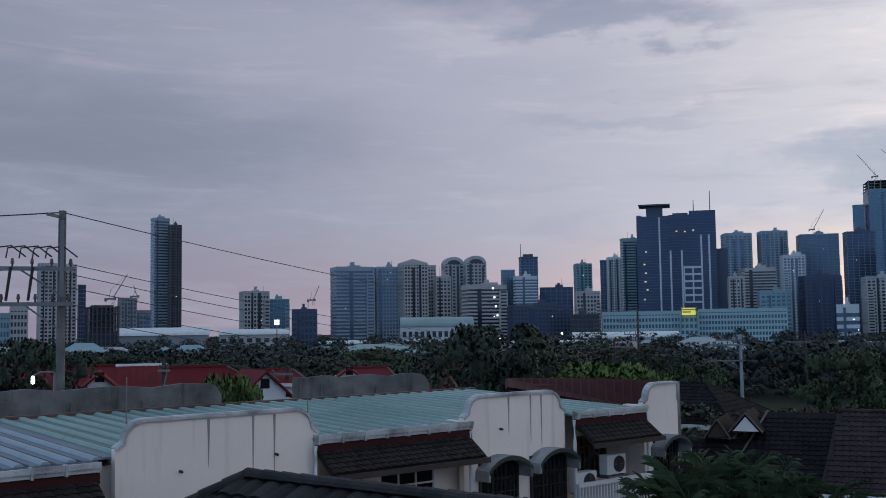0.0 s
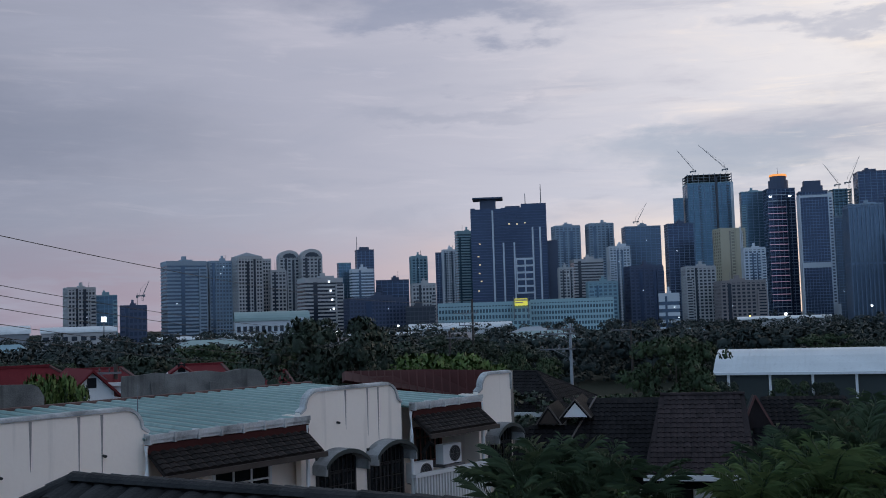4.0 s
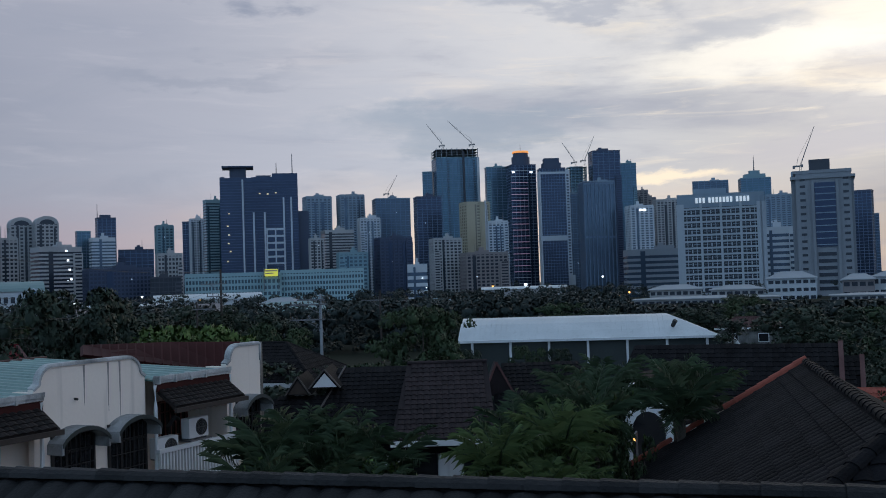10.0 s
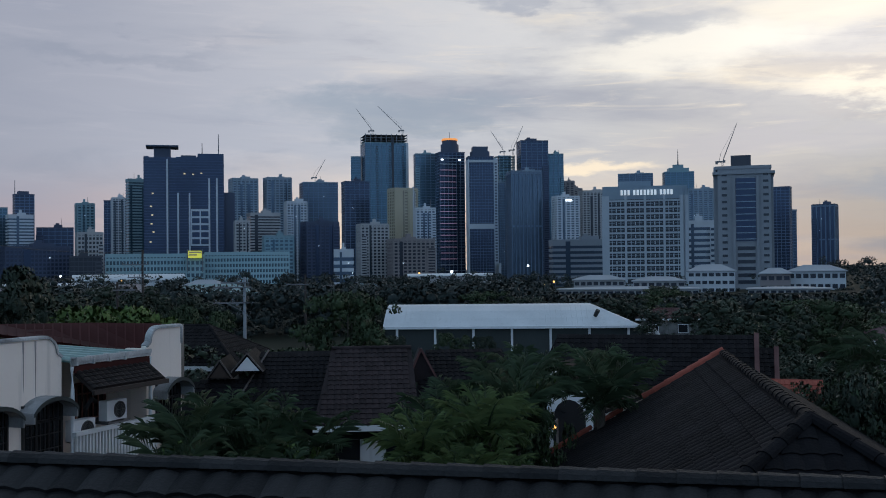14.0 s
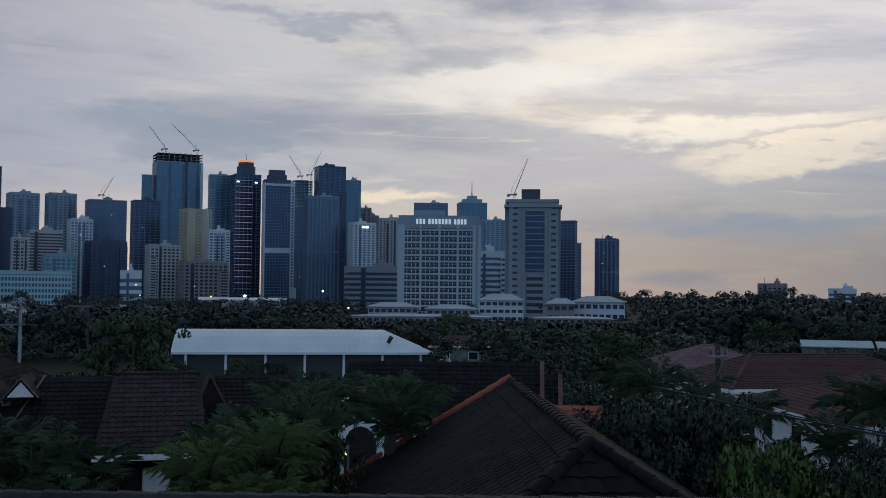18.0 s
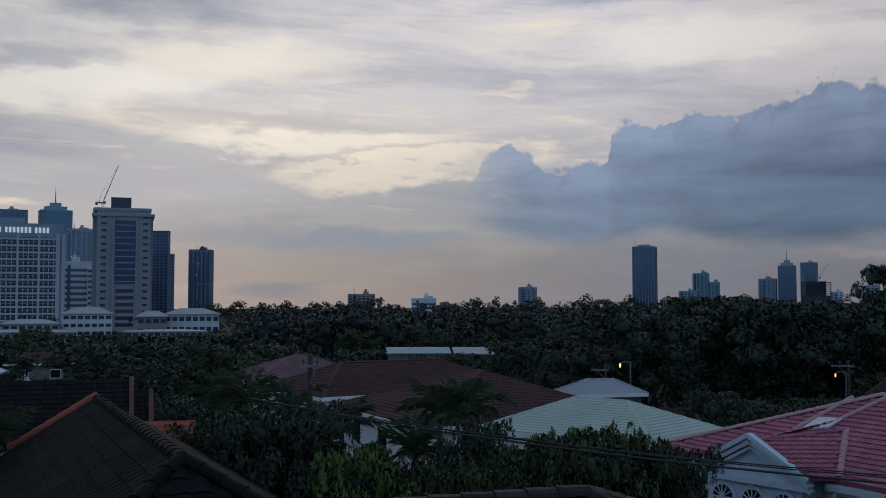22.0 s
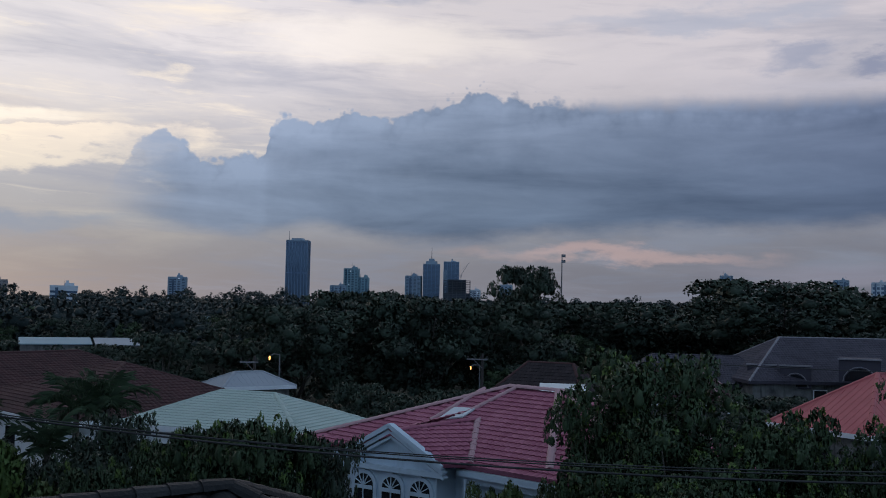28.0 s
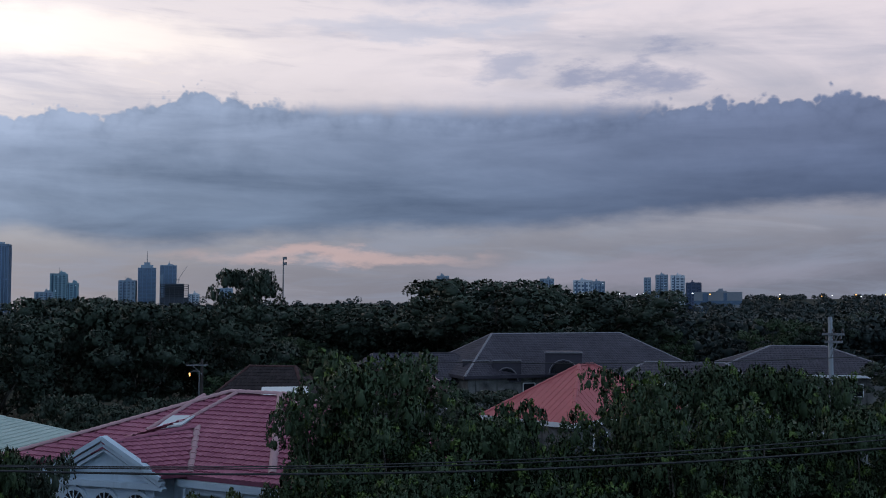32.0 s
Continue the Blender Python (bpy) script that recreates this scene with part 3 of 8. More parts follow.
def facade(style, w, d, h, floors, bays):
    """The proud bands, piers and slabs of a tower whose glass core is w by d by h."""
    g = Geo()
    fh = h / floors
    side = max(2, round(bays * d / w))
    if style in ("bands", "grid"):
        deep = 0.35
        tall = fh * (0.5 if style == "bands" else 0.42)
        for i in range(floors + 1):
            z = min(i * fh, h - tall)
            g.box(-w / 2 - deep, w / 2 + deep, -d / 2 - deep, d / 2 + deep, z, z + tall)
    if style == "glass":
        for i in range(floors + 1):
            g.box(-w / 2 - 0.12, w / 2 + 0.12, -d / 2 - 0.12, d / 2 + 0.12, min(i * fh, h - 0.4), min(i * fh, h - 0.4) + fh * 0.14)
    if style in ("grid", "fins", "glass"):
        thick = {"grid": 0.34, "fins": 0.30, "glass": 0.10}[style]
        deep = {"grid": 0.55, "fins": 0.8, "glass": 0.2}[style]
        for i in range(bays + 1):
            x = -w / 2 + w * i / bays
            t = thick * w / bays / 2
            g.box(x - t, x + t, -d / 2 - deep, -d / 2 + 0.1, 0, h)
        for i in range(side + 1):
            y = -d / 2 + d * i / side
            t = thick * d / side / 2
            for s in (-1, 1):
                g.box(s * w / 2 - (0.1 if s > 0 else deep), s * w / 2 + (deep if s > 0 else 0.1), y - t, y + t, 0, h)
    if style == "fins":
        for z in (0, h * 0.5, h - fh):
            g.box(-w / 2 - 0.5, w / 2 + 0.5, -d / 2 - 0.5, d / 2 + 0.5, z, z + fh * 0.7)
    if style == "frame":
        for i in range(floors + 1):
            z = i * fh
            g.box(-w / 2, w / 2, -d / 2, d / 2, z, z + 0.45)
        for i in range(bays + 1):
            for y in (-d / 2 + 0.6, 0, d / 2 - 0.6):
                x = -w / 2 + 0.6 + (w - 1.2) * i / bays
                g.box(x - 0.45, x + 0.45, y - 0.45, y + 0.45, 0, h + (1.5 if i % 2 else 0))
    return g


rng_city = random.Random(5)


def tower(name, x, y, w, d, z0, z1, turn, style, tone, floors, bays, top="plain"):
    h = z1 - z0
    label = f"distant {TONE_WORDS[tone]} {name.replace('_', ' ')} with {STYLE_WORDS[style]}"
    root = thing(name, pose(x, y, z0, 0, 0, turn), label, name.split("_")[-1], "buildings of the skyline")
    glass = GLASS.get(tone, GLASS["bluegrey" if tone in ("pale", "grey") else "dark"])
    core = Geo().box(-w / 2, w / 2, -d / 2, d / 2, 0, h - 0.2) if style != "frame" else \
        Geo().box(-w / 3, w / 3, -d / 6, d / 4, 0, h + 2).box(-w / 2 + 1.2, w / 2 - 1.2, -d / 2 + 1.4, d / 2 - 1.4, 0, h * 0.55)
    part("glass_body" if style != "frame" else "core", core, glass, root)
    part("facade_frame", facade(style, w, d, h, floors, bays), WALLS["mullion" if style in ("glass", "fins") and tone in ("navy", "teal", "bluegrey") else tone], root, kind="stuff")
    if style == "frame":
        return root
    if style in ("grid", "bands", "fins") and w > 12 and top != "none":
        # upright recesses with balconies, and a lower wing, as each block has its own
        for k in range(rng_city.choice((1, 2, 2))):
            x = w * (rng_city.uniform(-0.36, -0.1) if k == 0 else rng_city.uniform(0.1, 0.36))
            s = w * rng_city.uniform(0.035, 0.06)
            part("balcony_recess", Geo().box(x - s, x + s, -d / 2 - 0.75, -d / 2 - 0.3, 0, h * rng_city.uniform(0.93, 0.99)), glass, root)
    if w > 16 and top == "plain" and rng_city.random() < 0.6:
        s = rng_city.choice((-1, 1))
        hh = h * rng_city.uniform(0.80, 0.95)
        part("side_wing", Geo().box(min(s * w * 0.30, s * w * 0.52), max(s * w * 0.30, s * w * 0.52), -d / 2 - 2.2, -d / 2, 0, hh), WALLS[tone], root)
        strip = Geo()
        for i in range(floors):
            zz = hh * (i + 0.35) / floors
            strip.box(min(s * w * 0.33, s * w * 0.49), max(s * w * 0.33, s * w * 0.49), -d / 2 - 2.45, -d / 2 - 2.15, zz, zz + hh / floors * 0.45)
        part("wing_glazing", strip, glass, root, kind="stuff")
    cap = Geo().box(-w / 2 - 0.4, w / 2 + 0.4, -d / 2 - 0.4, d / 2 + 0.4, h - 0.3, h + 0.9)
    part("roof_parapet", cap, WALLS[tone], root)
    if top == "arch":
        n = 12
        arc = [(math.cos(math.pi * i / n) * w / 2, h + 0.8 + math.sin(math.pi * i / n) * w * 0.28) for i in range(n + 1)]
        part("arched_roof", Geo().prism(arc, -d / 2, d / 2), WALLS[tone], root)
        part("arched_window", Geo().prism([(x * 0.7, h - 2 + (z - h) * 0.8) for x, z in arc], -d / 2 - 0.9, -d / 2 - 0.5), GLASS["dark"], root)
    if top == "pyramid":
        a, b = w / 2 + 0.5, d / 2 + 0.5
        part("pyramid_roof", Geo().add([(-a, -b, h + 0.9), (a, -b, h + 0.9), (a, b, h + 0.9), (-a, b, h + 0.9), (0, 0, h + w * 0.22)],
                                       [(0, 1, 4), (1, 2, 4), (2, 3, 4), (3, 0, 4), (3, 2, 1, 0)]), WALLS["grey"], root)
    if top == "spire":
        a, b = w / 2, d / 2
        part("stepped_crown", Geo().box(-a * 0.7, a * 0.7, -b * 0.7, b * 0.7, h + 0.8, h + 6).box(-a * 0.35, a * 0.35, -b * 0.35, b * 0.35, h + 6, h + 11), WALLS[tone], root)
        part("spire", Geo().tube([(0, 0, h + 11), (0, 0, h + 18), (0, 0, h + 32)], [1.0, 0.6, 0.25], 6), STEEL, root)
    if top == "mast":
        part("roof_plant_room", Geo().box(-w * 0.3, w * 0.25, -d * 0.3, d * 0.3, h + 0.8, h + 4), WALLS[tone], root)
        part("antenna_mast", Geo().tube([(-w * 0.45, 0, h), (-w * 0.45, 0, h + 16)], [0.45, 0.25], 6), STEEL, root)
    if top == "lantern":
        part("round_crown", Geo().tube([(0, 0, h + 0.5), (0, 0, h + 11), (0, 0, h + 11.2), (0, 0, h + 16)], [w * 0.36, w * 0.36, w * 0.30, w * 0.30], 16), WALLS[tone], root)
        part("lit_ring", Geo().tube([(0, 0, h + 16), (0, 0, h + 18.5)], [w * 0.33, w * 0.31], 16), LAMP_ORANGE, root, "glowing orange ring")
        part("antenna_mast", Geo().tube([(0, 0, h + 18), (0, 0, h + 27)], [0.4, 0.2], 6), STEEL, root)
        for i in range(4, 43, 2):
            z = h * i / 44
            lit = 6 < i < 40
            part("light_strip", Geo().box(-w / 2 - 0.6, w * 0.16, -d / 2 - 0.92, -d / 2 - 0.5, z, z + 0.75), LAMP_ROSE if lit else WALLS["pale"], root, "dim rose light strip" if lit else "pale facade band")
            part("facade_band", Geo().box(w * 0.16, w / 2 + 0.6, -d / 2 - 0.8, -d / 2 - 0.5, z, z + 0.9), WALLS["mullion"], root)
        part("corner_strip", Geo().box(w * 0.20, w * 0.25, -d / 2 - 1.0, -d / 2, 0, h * 0.93), GLASS["dark"], root)
        for x in (-0.42, 0.3):
            part("roof_lamp", Geo().box(w * x - 1.6, w * x + 1.6, -d / 2 - 1.4, -d / 2 - 0.9, h * 0.94, h * 0.94 + 1.6), LAMP_WHITE, root, "white lamp near the top")
    if top == "panel":
        part("plain_panel", Geo().box(-w * 0.52, -w * 0.16, -d / 2 - 1.0, -d / 2, 0, h).box(w * 0.12, w * 0.28, -d / 2 - 1.0, -d / 2, 0, h), WALLS["gold"], root, "plain tan wall panel")
        part("white_edge", Geo().box(w * 0.28, w * 0.33, -d / 2 - 1.4, -d / 2, 0, h * 1.02).box(w * 0.36, w * 0.39, -d / 2 - 1.4, -d / 2, 0, h * 0.98), WALLS["pale"], root, "thin white upright edges")
        part("upright_slot", Geo().box(w * 0.39, w * 0.45, -d / 2 - 1.2, -d / 2, 0, h * 0.7), GLASS["dark"], root)
    if top == "crown":
        part("stepped_crown", Geo().box(-w * 0.36, w * 0.36, -d * 0.36, d * 0.36, h + 0.8, h + 7).box(-w * 0.3, w * 0.3, -d * 0.3, d * 0.3, h + 7, h + 13), WALLS["navy"], root)
        part("side_tower", Geo().box(w / 2, w / 2 + 5, -d / 2 - 1, d / 2, 0, h - 2).box(w / 2, w / 2 + 8, -d / 2 - 1, d / 2, 0, 24), WALLS["pale"], root)
        part("pale_edge", Geo().box(-w / 2 - 0.7, -w / 2 + 0.7, -d / 2 - 1.1, d / 2, 0, h - 3), WALLS["pale"], root, "pale upright edge")
        part("top_band", Geo().box(-w / 2 - 0.9, w / 2 + 0.9, -d / 2 - 1.0, d / 2, h - 6.5, h - 4.0), WALLS["pale"], root, "pale band below the crown")
        part("foot_band", Geo().box(-w / 2 - 0.9, w / 2 + 0.9, -d / 2 - 1.0, d / 2, 9, 11), WALLS["pale"], root)
        for i in range(34):
            part("side_window", Geo().box(w / 2 + 1.2, w / 2 + 3.8, -d / 2 - 1.15, -d / 2 - 0.9, 26 + i * (h - 32) / 34, 27.8 + i * (h - 32) / 34), GLASS["navy"], root)
        part("sky_lobby", Geo().box(-w / 2 - 0.9, w / 2 + 0.9, -d / 2 - 0.9, d / 2, h * 0.43, h * 0.47), WALLS["pale"], root)
    if top == "open":
        g = Geo()
        for i in range(3):
            g.box(-w / 2, w / 2, -d / 2, d / 2, h + 3.6 * (i + 1), h + 3.6 * (i + 1) + 0.5)
        for i in range(9):
            for y in (-d / 2 + 0.5, d / 2 - 0.5):
                x = -w / 2 + 0.5 + (w - 1) * i / 8
                g.box(x - 0.4, x + 0.4, y - 0.4, y + 0.4, h, h + 12.5)
        part("open_floor", g, WALLS["grey"], root, "bare unfinished top floors", kind="stuff")
        for x in (-0.22, 0.08, 0.40):
            slots = Geo()
            for i in range(46):
                slots.box(w * x - 1.5, w * x + 1.5, -d / 2 - 0.45, -d / 2, h * (0.12 + 0.87 * i / 46), h * (0.12 + 0.87 * i / 46) + 1.5)
            part("balcony_slots", slots, GLASS["dark"], root, "column of dark balcony openings", kind="stuff")
        part("hoist_strip", Geo().box(w * 0.12, w * 0.17, -d / 2 - 1.0, -d / 2, 0, h + 8), WALLS["dark"], root)
        # pale strip in place of the low sun's light on this edge
        part("pale_edge", Geo().box(w * 0.46, w * 0.52, -d / 2 - 0.8, d / 2, 0, h), WALLS["pale"], root)
    if top in ("plain", "lamp") and w > 14:
        a = rng_city.uniform(-0.25, 0.1) * w
        plant = Geo().box(a, a + w * rng_city.uniform(0.2, 0.4), -d * 0.25, d * 0.25, h + 0.85, h + rng_city.uniform(2.5, 4.5))
        plant.box(a + w * 0.05, a + w * 0.15, -d * 0.1, d * 0.1, h + 2, h + 6)
        part("roof_plant_room", plant, WALLS[tone], root)
        if rng_city.random() < 0.5:
            a = rng_city.uniform(-0.4, 0.4) * w
            part("antenna_mast", Geo().tube([(a, 0, h + 0.8), (a, 0, h + rng_city.uniform(6, 12))], [0.3, 0.15], 6), STEEL, root)
        # glazed strip of darker bays, and a pair of rooms with the light on
        a = rng_city.uniform(-0.3, 0.3) * w
        for k in range(rng_city.choice((0, 0, 1, 1, 2))):
            zz = h * rng_city.uniform(0.3, 0.95)
            part("lit_window", Geo().box(a + k * 3, a + k * 3 + 0.9, -d / 2 - 0.9, -d / 2 - 0.6, zz, zz + 0.7), LAMP_SOFT, root, "window with the light on")
    return root


def crane(x, y, z, reach, up, turn, mast):
    """A luffing tower crane: lattice mast, cab, raised jib and counter-jib."""
    root = thing("tower_crane", pose(x, y, z, 0, 0, turn), "white luffing tower crane on top of a tower", "crane", "tower cranes")
    g = Geo()
    for sx in (-0.8, 0.8):
        for sy in (-0.8, 0.8):
            g.beam((sx, sy, 0), (sx, sy, mast), 0.3)
    for i in range(int(mast / 2)):
        g.beam((-0.8, -0.8, i * 2), (0.8, -0.8, i * 2 + 2), 0.2)
    part("mast", g, STEEL, root)
    j = Geo()
    tip = Vector((reach, 0, mast + up))
    for s in (-0.7, 0.7):
        j.beam((0, s, mast), tip, 0.35)
    j.beam((0, 0, mast + 1.4), tip, 0.3)
    for i in range(8):
        j.beam(Vector((0, -0.7, mast)).lerp(tip, i / 8), Vector((0, 0.7, mast)).lerp(tip, (i + 1) / 8), 0.2)
    part("jib", j, STEEL, root)
    part("counter_jib", Geo().box(-6, 0, -1, 1, mast - 0.6, mast + 0.6).box(-6, -4, -1.2, 1.2, mast - 2, mast + 0.4), STEEL, root)
    part("cab", Geo().box(0.2, 2.2, -2.2, -0.9, mast - 1, mast + 1.2), STEEL, root)
    ro = Geo()
    ro.beam((-3, 0, mast), (-1.5, 0, mast + 7), 0.3).beam((-1.5, 0, mast + 7), tip, 0.15)
    part("stay_ropes", ro, STEEL, root)
    return root


tower("residential_tower", -387, 817, 12.6, 8.8, -9.6, 68.5, 37.4, "grid", "cream", 26, 4)
tower("residential_tower", -386, 851, 13.2, 9.2, -9.8, 69.6, 36.4, "grid", "cream", 26, 4)
tower("apartment_block", -382, 872, 5.8, 4.1, -9.9, 53.3, 33.7, "glass", "navy", 18, 3)
tower("apartment_block", -316, 629, 9.8, 6.8, -7.7, 28.5, 26.7, "grid", "cream", 8, 5)
tower("apartment_block", -322, 623, 5.2, 3.6, -7.7, 24.4, 27.3, "grid", "teal", 6, 3)
tower("unfinished_building", -311, 746, 22.7, 15.9, -8.8, 30.6, 30.6, "frame", "dark", 8, 7)
tower("apartment_block", -359, 917, 13.6, 9.5, -10.0, 42.9, 36.4, "grid", "grey", 14, 5)
tower("apartment_block", -353, 941, 13.5, 9.5, -10.0, 32.0, 20.6, "grid", "grey", 9, 4)
tower("residential_tower", -509, 1419, 21.4, 15.0, -10.0, 171.6, 39.7, "bands", "bluegrey", 45, 5)
tower("residential_tower", -483, 1405, 14.8, 10.4, -10.0, 160.3, 39.0, "grid", "dark", 44, 4)
tower("apartment_block", -283, 1073, 26.3, 18.4, -10.0, 52.9, 29.8, "grid", "cream", 15, 8)
tower("office_block", -269, 1126, 21.3, 14.9, -10.0, 46.0, 13.5, "glass", "teal", 12, 5)
tower("office_block", -211, 986, 22.9, 16.1, -10.0, 31.6, 12.1, "grid", "navy", 7, 6)
tower("residential_tower", -167, 999, 36.5, 25.6, -10.0, 71.6, 23.5, "bands", "bluegrey", 24, 10)
tower("residential_tower", -136, 1018, 21.0, 14.7, -10.0, 72.5, 17.6, "grid", "bluegrey", 24, 7)
tower("hotel_tower", -109, 1013, 24.0, 16.8, -10.0, 75.5, 28.1, "grid", "cream", 25, 8, "pyramid")
tower("residential_tower", -95, 1059, 8.1, 5.6, -10.0, 76.1, 20.1, "grid", "cream", 24, 3)
tower("residential_tower", -82, 1042, 14.3, 10.0, -10.0, 63.4, 14.5, "grid", "cream", 20, 4)
tower("arched_tower", -76, 1104, 20.3, 14.2, -10.0, 81.2, 15.9, "grid", "cream", 26, 5, "arch")
tower("arched_tower", -52, 1096, 20.6, 14.4, -10.0, 81.4, 14.7, "grid", "cream", 26, 5, "arch")
stair = tower("apartment_block", -38, 972, 35.7, 25.0, -9.9, 51.0, 20.3, "bands", "cream", 18, 8)
for k in range(4):
    part("lit_window", Geo().box(4.0 + k * 1.3, 5.6 + k * 1.3, -13.4, -12.9, 57.5 - k * 8.3, 59.1 - k * 8.3), LAMP_SOFT, stair, "stair window with the light on")
tower("office_tower", -18, 1155, 13.5, 9.5, -10.0, 75.2, 10.9, "glass", "teal", 26, 3)
tower("office_tower", 1, 1128, 23.0, 16.1, -10.0, 66.5, 9.9, "bands", "pale", 24, 5)
tower("office_tower", 5, 1187, 19.1, 13.3, -10.0, 91.2, 9.8, "glass", "navy", 32, 4, "mast")
tower("apartment_block", 12, 917, 49.5, 34.7, -9.6, 30.2, 9.2, "grid", "navy", 12, 16)
tower("office_block", 37, 1213, 37.4, 26.2, -10.0, 56.8, -1.7, "glass", "navy", 16, 6)
tower("residential_tower", 73, 1305, 19.2, 13.4, -10.0, 89.5, 8.8, "grid", "teal", 28, 4)
tower("apartment_block", 60, 1006, 22.1, 15.4, -10.0, 44.9, 4.6, "grid", "cream", 14, 7)
tower("apartment_block", 49, 867, 23.8, 16.7, -9.3, 21.3, -3.2, "glass", "dark", 8, 7)
tower("office_tower", 104, 1350, 11.6, 8.1, -10.0, 96.3, -4.4, "glass", "navy", 34, 3)
tower("residential_tower", 112, 1301, 16.9, 11.9, -10.0, 96.6, 3.1, "grid", "pale", 34, 5)
tower("residential_tower", 126, 1250, 19.0, 13.3, -10.0, 115.1, 8.2, "bands", "teal", 38, 5)
tower("residential_tower", 298, 1483, 35.7, 25.0, -10.0, 138.4, 2.6, "grid", "bluegrey", 42, 6)
tower("residential_tower", 345, 1472, 34.6, 24.2, -10.0, 139.8, 0.8, "grid", "bluegrey", 42, 6)
tower("office_tower", 390, 1414, 48.2, 33.7, -10.0, 128.8, -5.4, "glass", "bluegrey", 40, 7)
tower("apartment_block", 216, 1084, 14.2, 10.0, -10.0, 60.1, -1.3, "grid", "cream", 22, 4)
tower("apartment_block", 250, 1134, 32.3, 22.6, -10.0, 70.8, -0.5, "bands", "cream", 26, 7)
tower("residential_tower", 308, 1220, 23.9, 16.8, -10.0, 89.8, -2.2, "grid", "pale", 30, 6)
tower("apartment_block", 242, 1032, 28.4, 19.9, -10.0, 42.8, -5.2, "grid", "teal", 14, 6)
tower("apartment_block", 291, 1052, 33.9, 23.7, -10.0, 57.8, 0.6, "grid", "navy", 20, 7)
tower("office_block", 238, 790, 15.1, 10.6, -9.0, 24.6, -16.8, "bands", "pale", 6, 3)
tower("office_tower", 378, 1203, 30.2, 21.2, -10.0, 113.5, -5.4, "glass", "navy", 40, 5)
tower("office_tower", 428, 1359, 13.1, 9.2, -10.0, 161.4, -17.5, "glass", "teal", 50, 2)
tower("office_tower", 463, 1343, 57.9, 40.5, -10.0, 177.9, -9.0, "glass", "teal", 60, 8, "open")
tower("apartment_block", 337, 1016, 28.8, 20.2, -10.0, 54.5, -4.3, "grid", "cream", 20, 7)
tower("office_tower", 398, 1092, 27.0, 20.0, -10.0, 97.7, 3.7, "grid", "gold", 32, 5, "panel")
tower("apartment_block", 401, 1032, 20.6, 14.4, -10.0, 72.6, -11.2, "grid", "pale", 28, 5)
tower("apartment_block", 365, 979, 41.8, 29.3, -10.0, 38.1, -6.4, "grid", "brown", 14, 9)
tower("office_tower", 504, 1295, 27.0, 18.9, -10.0, 160.4, -13.2, "glass", "teal", 48, 4)
tower("office_tower", 505, 1210, 31.9, 22.3, -10.0, 153.3, -6.6, "glass", "navy", 44, 6, "lantern")
tower("office_tower", 519, 1149, 30.5, 21.4, -10.0, 142.3, -16.3, "glass", "navy", 44, 9, "crown")
tower("unfinished_building", 619, 1288, 26.8, 18.8, -10.0, 160.0, -17.7, "frame", "teal", 46, 5)
tower("office_tower", 559, 1110, 36.6, 25.6, -10.0, 122.2, -12.7, "fins", "bluegrey", 42, 8)
tower("office_tower", 562, 1178, 14.7, 10.3, -10.0, 115.1, -25.5, "glass", "bluegrey", 40, 3)
tower("office_tower", 646, 1257, 37.0, 25.9, -10.0, 178.2, -13.2, "glass", "navy", 52, 5)
tower("office_tower", 680, 1255, 20.2, 14.2, -10.0, 161.9, -20.4, "glass", "teal", 48, 3)
tower("office_tower", 782, 1403, 18.7, 13.1, -10.0, 139.0, -29.1, "grid", "brown", 44, 3)
tower("office_tower", 817, 1441, 19.3, 13.5, -10.0, 131.0, -29.5, "grid", "brown", 40, 3)
pale_tower = tower("office_tower", 586, 1058, 26.5, 18.6, -10.0, 89.7, -9.0, "grid", "pale", 36, 5)
part("lit_sign", Geo().box(-3.5, 4.5, -10.6, -10.1, 94.0, 96.2), LAMP_SOFT, pale_tower, "white lit roof sign")
tower("residential_tower", 663, 1130, 27.3, 19.1, -10.0, 102.3, -14.4, "grid", "cream", 38, 6)
tower("office_block", 451, 796, 43.8, 30.7, -9.6, 32.2, -21.5, "bands", "grey", 9, 12)
tower("office_tower", 821, 1275, 48.3, 33.8, -10.0, 139.2, -32.8, "glass", "bluegrey", 50, 6)
tower("office_tower", 840, 1198, 38.7, 27.1, -10.0, 135.9, -27.0, "glass", "teal", 48, 5, "spire")
tower("residential_tower", 832, 1140, 31.9, 22.3, -9.6, 108.5, -26.1, "grid", "bluegrey", 42, 5)
tower("office_block", 453, 619, 20.3, 14.2, -8.1, 41.0, -36.2, "bands", "pale", 12, 5)
tower("office_tower", 586, 690, 13.7, 9.6, -8.0, 73.1, -50.3, "glass", "navy", 32, 4)
tower("office_tower", 623, 720, 5.9, 4.1, -8.0, 56.3, -40.9, "glass", "bluegrey", 26, 2)
tower("residential_tower", 1019, 1114, 29.3, 20.5, -7.6, 89.1, -54.5, "fins", "navy", 34, 5)
tower("office_block", 863, 697, 27.3, 19.1, -4.9, 22.4, -51.1, "grid", "brown", 8, 6)
tower("office_block", 903, 644, 25.7, 18.0, -3.8, 17.8, -54.5, "bands", "pale", 5, 5)
tower("residential_tower", 1309, 749, 22.9, 16.0, -2.0, 36.5, -70.2, "grid", "bluegrey", 16, 4)
tower("residential_tower", 1571, 681, 34.5, 24.1, -2.0, 104.7, -76.6, "fins", "bluegrey", 46, 7, "mast")
tower("residential_tower", 1780, 691, 27.6, 19.3, -2.0, 35.4, -68.8, "grid", "bluegrey", 9, 4)
tower("residential_tower", 1788, 668, 25.0, 17.5, -2.0, 66.9, -79.5, "grid", "teal", 22, 4)
